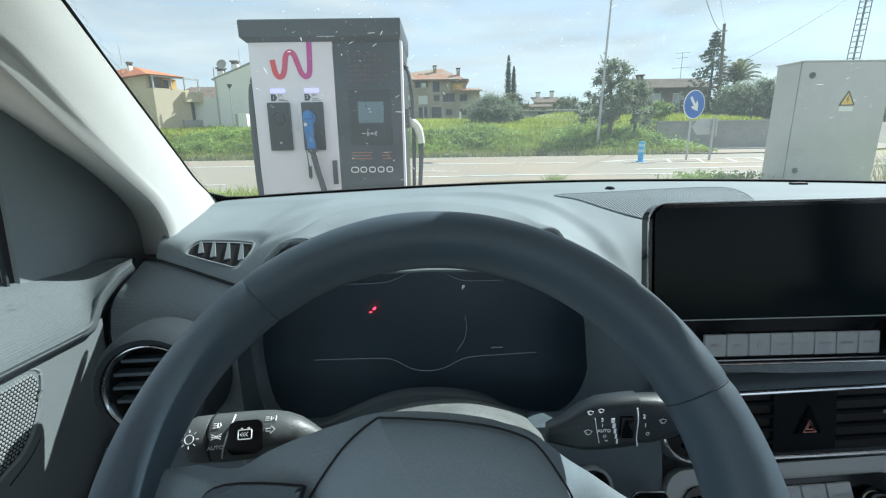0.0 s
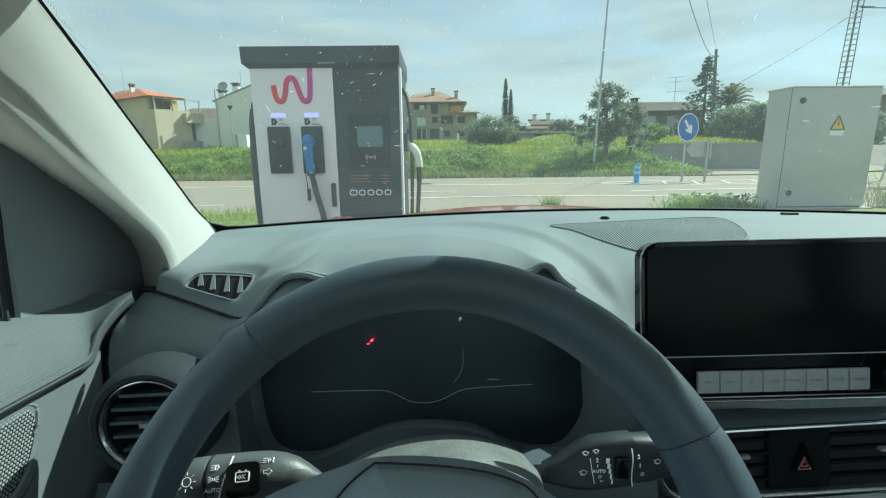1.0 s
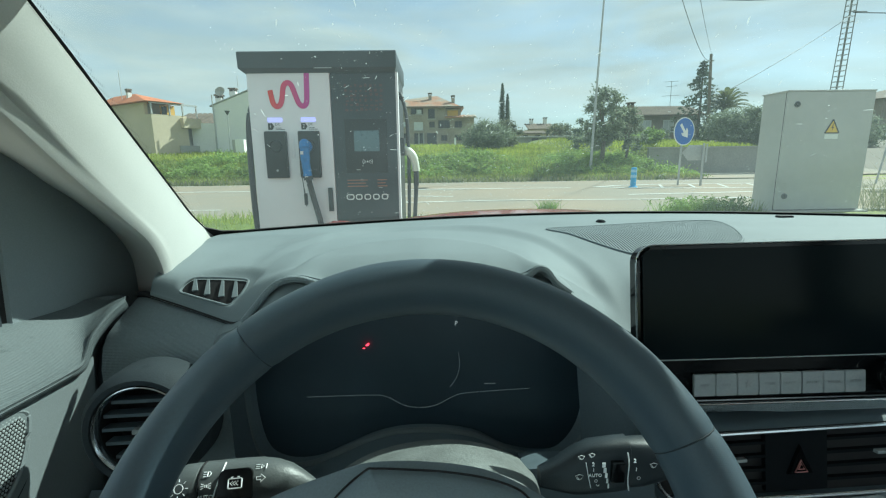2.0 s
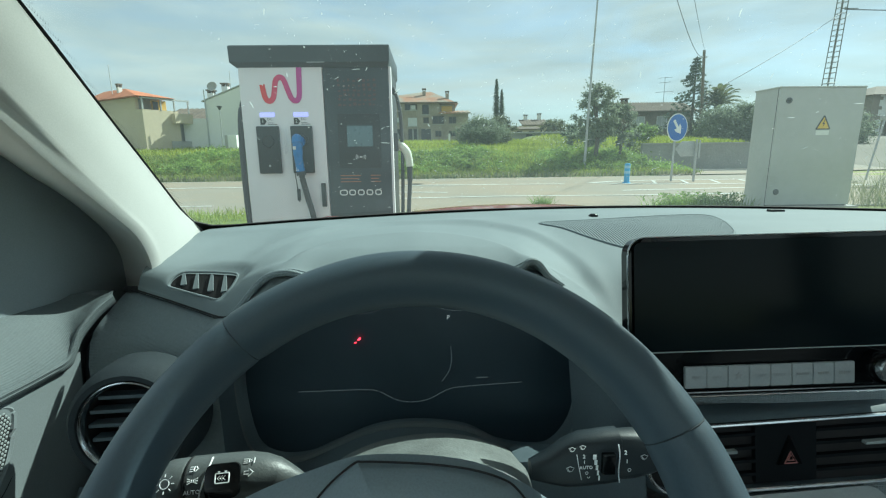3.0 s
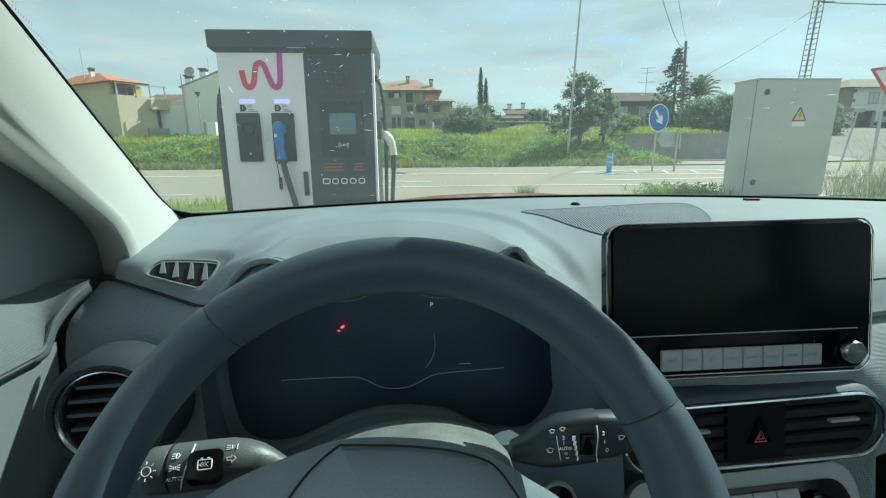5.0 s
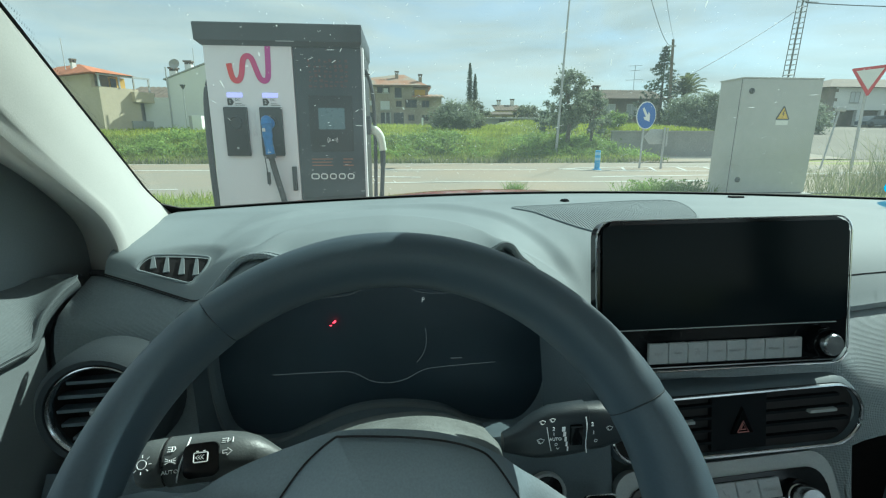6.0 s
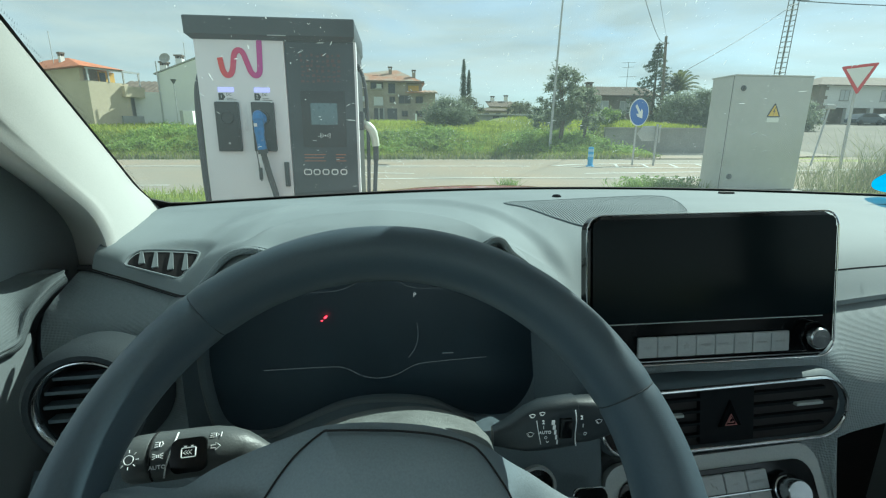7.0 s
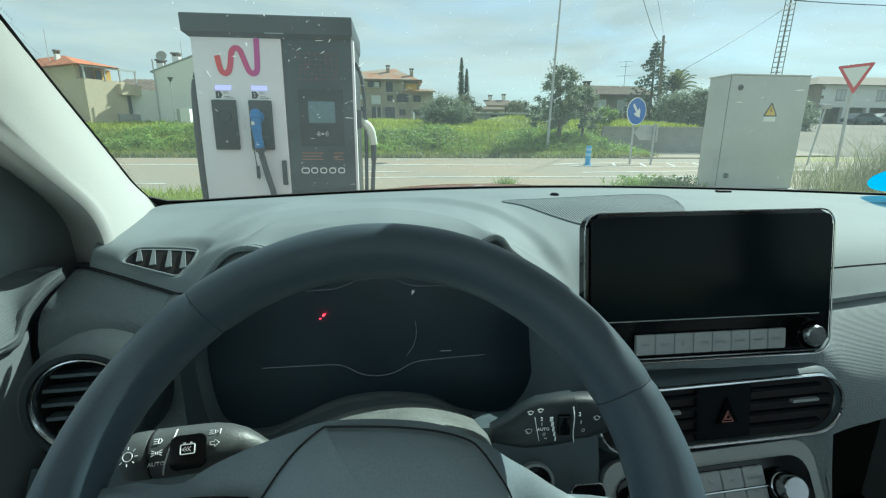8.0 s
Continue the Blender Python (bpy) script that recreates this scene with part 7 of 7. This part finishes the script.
def blades(name, xy, height, width, lean, material, label, category="grass", base=None, spread=0.5):
    """Many bent grass blades standing at places xy."""
    n = len(xy)
    base = terrain(xy[:, 0], xy[:, 1]) if base is None else base
    h = height * prng.uniform(0.55, 1.25, n)
    a, b = prng.uniform(0, math.tau, n), prng.uniform(0, math.tau, n)
    side = np.stack([np.cos(a), np.sin(a), np.zeros(n)], 1) * (width * prng.uniform(0.6, 1.3, n))[:, None]
    off = np.stack([np.cos(b), np.sin(b), np.zeros(n)], 1) * (lean * h * prng.uniform(0.2, 1.0, n))[:, None]
    p = np.column_stack([xy, base - 0.02])
    up = np.array([0, 0, 1.0])
    v = np.stack([p - side, p + side, p + off * 0.4 + up * (h * 0.6)[:, None] + side * 0.8, p + off * 0.4 + up * (h * 0.6)[:, None] - side * 0.8, p + off * 1.1 + up * h[:, None]], 1)
    idx = np.arange(n)[:, None] * 5
    f = np.concatenate([idx + np.array([0, 1, 2]), idx + np.array([0, 2, 3]), idx + np.array([3, 2, 4])])
    return tagged(new(name, mesh_np(name, v.reshape(-1, 3), f, material)), label, category, kind="stuff")


def leaves(centres, radii, per, size, flat=0.8, long=1.0):
    """Leaf quads in clumps: vertices and faces."""
    c = np.repeat(centres, per, 0)
    r = np.repeat(radii, per)
    n = len(c)
    d = prng.normal(size=(n, 3))
    d /= np.linalg.norm(d, axis=1, keepdims=True)
    p = c + d * (r * np.minimum(1.5, 0.1 + 0.62 * np.abs(prng.normal(size=n))))[:, None] * np.array([1, 1, flat])
    u = prng.normal(size=(n, 3))
    u /= np.linalg.norm(u, axis=1, keepdims=True)
    w = np.cross(u, prng.normal(size=(n, 3)))
    w /= np.linalg.norm(w, axis=1, keepdims=True)
    s = (size * prng.uniform(0.6, 1.4, n))[:, None]
    v = np.stack([p - u * s * long, p + w * s * 0.45, p + u * s * long, p - w * s * 0.45], 1).reshape(-1, 3)
    f = np.arange(n * 4).reshape(-1, 4)
    return v, f


def crown(name, centres, radii, per, size, material, parent, label, flat=0.8, long=1.0):
    v, f = leaves(np.asarray(centres, float), np.asarray(radii, float), per, size, flat, long)
    return part(name, mesh_np(name, v, f, material), material, parent, label)


def bushy(name, x, y, z, rx, ry, h, clumps, per, size, material, label, category="bush", group="", trunk=0.0, low=0.0):
    """A tree or bush: forked limbs and a crown of leaf clumps with an uneven outline."""
    t = thing(name, (x, y, z), label, category, group)
    cs, rs = [], []
    for k in range(clumps):
        a, q, e = prng.uniform(0, math.tau), prng.random() ** 0.5, prng.random()
        zz = low + (h - low) * (0.12 + 0.8 * e)
        wide = math.sin(math.pi * min(1.0, 0.18 + 0.78 * e)) ** 0.7
        cs.append((x + rx * q * wide * math.cos(a), y + ry * q * wide * math.sin(a), z + zz))
        rs.append(prng.uniform(0.14, 0.36) * min(rx, h))
    if trunk:
        bm = tube(curve_pts([(x, y, z - 0.2), (x + 0.1, y, z + 0.35 * h), (x - 0.05, y, z + 0.6 * h)], 4), [trunk, trunk * 0.95, trunk * 0.9, trunk * 0.85, trunk * 0.8, trunk * 0.7, trunk * 0.6, trunk * 0.5, trunk * 0.4], 8)
        part("trunk", bm, BARK, t, "grey trunk")
        for k in range(min(9, clumps)):
            part("limb", tube(curve_pts([(x, y, z + 0.25 * h + 0.03 * k * h), ((x + cs[k][0]) / 2, (y + cs[k][1]) / 2, (z + 0.35 * h + cs[k][2]) / 2), cs[k]], 4), [trunk * 0.45 * (1 - i / 10) for i in range(9)], 6), BARK, t)
    crown("crown", cs, rs, per, size, material, t, "uneven leafy crown")
    return t


# bank and field grass
xy = np.column_stack([prng.uniform(-34, 13.5, 9000), 22.7 + 1.5 * prng.random(9000)])
blades("roadside_grass", xy, 0.26, 0.026, 0.7, BLADE_DRY, "dry pale grass at the road edge")
xy = np.column_stack([prng.uniform(-34, 13.5, 52000), 23.2 + 6.7 * prng.random(52000) ** 1.1])
blades("bank_grass", xy, 0.30, 0.022, 0.5, BLADE, "tall green grass on the road bank")
xy = np.column_stack([prng.uniform(-45, 24, 46000), 29 + 26 * prng.random(46000) ** 1.4])
keepers = (xy[:, 0] < 12.8) | (xy[:, 1] > 28.6)
blades("field_grass", xy[keepers], 0.34, 0.035, 0.5, MEADOW, "bright green meadow grass")
xy = np.column_stack([prng.uniform(-9, 5.1, 2600), prng.uniform(5.6, 7.8, 2600)])
strip_z = 0.22 + 0.07 * np.sin((xy[:, 1] - 5.4) / 2.5 * np.pi)
blades("strip_grass", xy, 0.10, 0.004, 0.5, BLADE, "short grass on the planted strip", base=strip_z)
cl = np.array([(3.75, 7.1), (3.95, 7.2), (4.3, 7.25), (4.55, 7.1), (4.8, 7.2), (4.1, 7.0), (4.4, 7.4)])
n = 1300
pick = cl[prng.integers(0, len(cl), n)]
xy = pick + prng.normal(size=(n, 2)) * 0.16
blades("verge_weeds", xy, 0.24, 0.006, 0.7, WEED, "green weeds beside the cabinet", "weeds", base=np.full(n, 0.27))
pts = np.column_stack([pick[:260] + prng.normal(size=(260, 2)) * 0.15, 0.36 + 0.18 * prng.random(260)])
v, f = leaves(pts, np.full(260, 0.05), 5, 0.022)
tagged(new("weed_leaves", mesh_np("weed_leaves", v, f, WEED)), "small leaves of roadside weeds", "weeds", kind="stuff")
n = 240
xy = np.array([1.80, 7.2]) + prng.normal(size=(n, 2)) * 0.06
blades("small_weed", xy, 0.26, 0.007, 0.8, WEED, "small green weed at the kerb", "weeds", base=np.full(n, 0.27))
n = 700
xy = np.column_stack([prng.uniform(-3.9, -2.3, n), prng.uniform(6.6, 7.6, n)])
blades("corner_grass", xy, 0.16, 0.005, 0.6, BLADE, "tufts of grass on the planted strip", base=np.full(n, 0.27))
# tall dry grass beyond the cabinet
n = 2200
xy = np.column_stack([prng.uniform(7.1, 12.5, n), prng.uniform(6.6, 8.6, n)])
blades("tall_grass", xy, 0.55, 0.004, 0.95, BLADE_DRY, "tall dry arching grass", base=np.full(n, 0.25))
n = 1500
xy = np.array([9.9, 7.6]) + prng.normal(size=(n, 2)) * np.array([0.8, 0.35])
blades("tall_grass", xy, 1.0, 0.0045, 0.9, BLADE_DRY, "tall dry arching grass", base=np.full(n, 0.25))
# weeds along the bank
n = 2300
cs = np.column_stack([prng.uniform(-30, 14.5, n), 24.2 + 4.4 * prng.random(n)])
cs = cs[(cs[:, 0] < 12.4) | (cs[:, 1] < 27.7)]
n = len(cs)
cz = terrain(cs[:, 0], cs[:, 1]) + prng.uniform(0.1, 0.55, n) * (0.6 + 0.6 * np.sin(cs[:, 0] * 0.9) * np.sin(cs[:, 0] * 0.31))
v, f = leaves(np.column_stack([cs, cz]), prng.uniform(0.15, 0.5, n), 44, 0.06, 0.7)
tagged(new("bank_weeds", mesh_np("bank_weeds", v, f, WEED)), "dense dark green weeds on the bank", "weeds", kind="stuff")

T = terrain_z
bushy("olive_tree", 9.4, 26.2, T(9.4, 26.2), 1.22, 1.2, 4.45, 70, 150, 0.070, OLIVE, "grey green olive tree on the bank", "tree", trunk=0.14, low=0.5)
bushy("olive_tree", 11.1, 27.0, T(11.1, 27.0), 1.0, 1.0, 3.2, 44, 140, 0.075, OLIVE, "smaller grey green olive tree", "tree", trunk=0.10, low=0.3)
bushy("round_bush", 4.6, 41.5, T(4.6, 41.5), 2.3, 1.8, 2.4, 90, 210, 0.075, OLIVE, "large rounded grey green bush in the field", "bush", trunk=0.1)
bushy("round_bush", 6.6, 43.5, T(6.6, 43.5), 1.5, 1.4, 2.6, 50, 200, 0.08, FARLEAF, "rounded green bush in the field", "bush", trunk=0.1)
bushy("dark_bush", 12.6, 41, T(12.6, 41), 1.2, 1.0, 1.5, 18, 140, 0.09, CONIFER, "dark bush near a garden wall", "bush", trunk=0.08)
bushy("dark_bush", 11.2, 33, T(11.2, 33), 1.5, 1.2, 1.7, 20, 150, 0.09, OLIVE, "dark bush at the edge of the field", "bush", trunk=0.08)
bushy("dark_bush", 17.5, 66, T(17.5, 66), 2.2, 1.5, 2.3, 22, 120, 0.14, FARLEAF, "pale green bush before a far house", "bush", trunk=0.1)
bushy("hedge_bush", 14.2, 30.2, T(14.2, 30.2), 1.4, 1.0, 1.25, 20, 160, 0.08, WEED, "green bush behind the wall", "bush", trunk=0.06)
for k in range(7):
    x = 25.6 + 2.4 * k
    bushy("hedge_bush", x, 41 + 0.5 * k, T(x, 41) - 0.1, 2.3, 1.6, 3.6 + 0.4 * (k % 2), 70, 200, 0.085, OLIVE, "dense grey green hedge", "hedge", "hedge", trunk=0.1)
for k in range(5):
    x = 19.5 + 1.7 * k
    bushy("cottage_shrub", x, 46.5, T(x, 46.5), 1.1, 0.9, 0.75 + 0.25 * (k % 3), 12, 120, 0.10, OLIVE, "grey green shrub below the cottage", "bush", "shrubs")

# fir tree
fir = thing("fir_tree", (26.15, 46.5, T(26.15, 46.5)), "dark fir tree with drooping layered branches", "tree")
z0 = T(26.15, 46.5)
part("trunk", tube([(26.15, 46.5, z0 - 0.2), (26.15, 46.5, 10.15)], [0.2, 0.03], 8), BARK, fir, "thin trunk")
cs, rs = [], []
for k in range(26):
    t = k / 25
    z = z0 + 0.9 + (9.9 - z0 - 0.9) * t
    reach = 3.0 * (1 - t) ** 0.85 * prng.uniform(0.75, 1.15) + 0.12
    for j in range(6):
        a = prng.uniform(0, math.tau)
        for s in (0.35, 0.65, 0.95):
            cs.append((26.15 + reach * s * math.cos(a), 46.5 + reach * s * math.sin(a), z - 0.25 * s * reach))
            rs.append(0.22)
crown("crown", cs, rs, 15, 0.09, CONIFER, fir, "dark needle crown", 0.35, 1.6)
# palm
palm = thing("palm_tree", (28.3, 46, T(28.3, 46)), "short palm tree with arching fronds", "tree")
part("trunk", tube([(28.3, 46, T(28.3, 46) - 0.1), (28.3, 46, 5.6)], [0.28, 0.3], 10), BARK, palm, "rough trunk")
for k in range(64):
    a, e = k * 2.399, 1.5 - 1.45 * (k / 64)
    L = prng.uniform(2.1, 2.75)
    spine = [Vector((28.3, 46, 5.6)) + Vector((math.cos(a) * math.cos(e) * L * s, math.sin(a) * math.cos(e) * L * s, math.sin(e) * L * s - 0.3 * L * s ** 3)) for s in np.linspace(0, 1, 9)]
    bm = bmesh.new()
    for i in range(1, 9):
        d = (spine[i] - spine[i - 1]).normalized()
        sd = d.cross(Vector((0, 0, 1))).normalized()
        for s in (-1, 1):
            for q in (0, 0.5):
                p = spine[i - 1].lerp(spine[i], q)
                tip = p + sd * s * 0.42 * (1 - 0.55 * i / 9) + d * 0.28 - Vector((0, 0, 0.16))
                bm.faces.new([bm.verts.new(p), bm.verts.new(p + d * 0.13), bm.verts.new(tip)])
    part("frond", bm, PALM, palm, "arching frond", smooth=0)
# cypresses
for x, top, w in ((17.0, 19.0, 0.75), (18.3, 16.6, 0.6)):
    z0 = T(x, 118)
    cy = thing("cypress", (x, 118, z0), "tall narrow dark cypress", "tree", "cypresses")
    part("trunk", tube([(x, 118, z0 - 0.3), (x, 118, top - 1)], [0.2, 0.05], 6), BARK, cy)
    cs = [(x + prng.normal() * 0.08 * w, 118 + prng.normal() * 0.08 * w, z0 + 0.6 + (top - z0 - 0.9) * t) for t in np.linspace(0, 1, 110)]
    rs = [w * (0.16 + 0.75 * math.sin(math.pi * min(0.99, 0.25 + 0.74 * t)) ** 0.8) for t in np.linspace(0, 1, 110)]
    crown("crown", cs, rs, 90, 0.16, CONIFER, cy, "dense dark crown", 1.4)
# far trees and hills
n = 420
fx, fy = prng.uniform(-130, 190, n), prng.uniform(92, 150, n)
far = np.column_stack([fx, fy, terrain(fx, fy) + prng.uniform(0.6, 2.6, n)])
v, f = leaves(far, prng.uniform(1.2, 2.6, n), 70, 0.42, 0.8)
tagged(new("far_trees", mesh_np("far_trees", v, f, FARLEAF)), "far grey green trees behind the houses", "trees", kind="stuff")
rows = [[Vector((x, y, 14 + h * (12 + 7 * math.sin(x * 0.006 + 1) + 4 * math.sin(x * 0.017) + 2 * math.sin(x * 0.05)))) for x in np.linspace(-1100, 1100, 120)] for y, h in ((420, -0.9), (520, 0.3), (640, 1.0), (800, 0.6))]
tagged(new("hills", finish(loft(rows), "hills", HILL)), "low distant wooded hills", "hills", kind="structure")
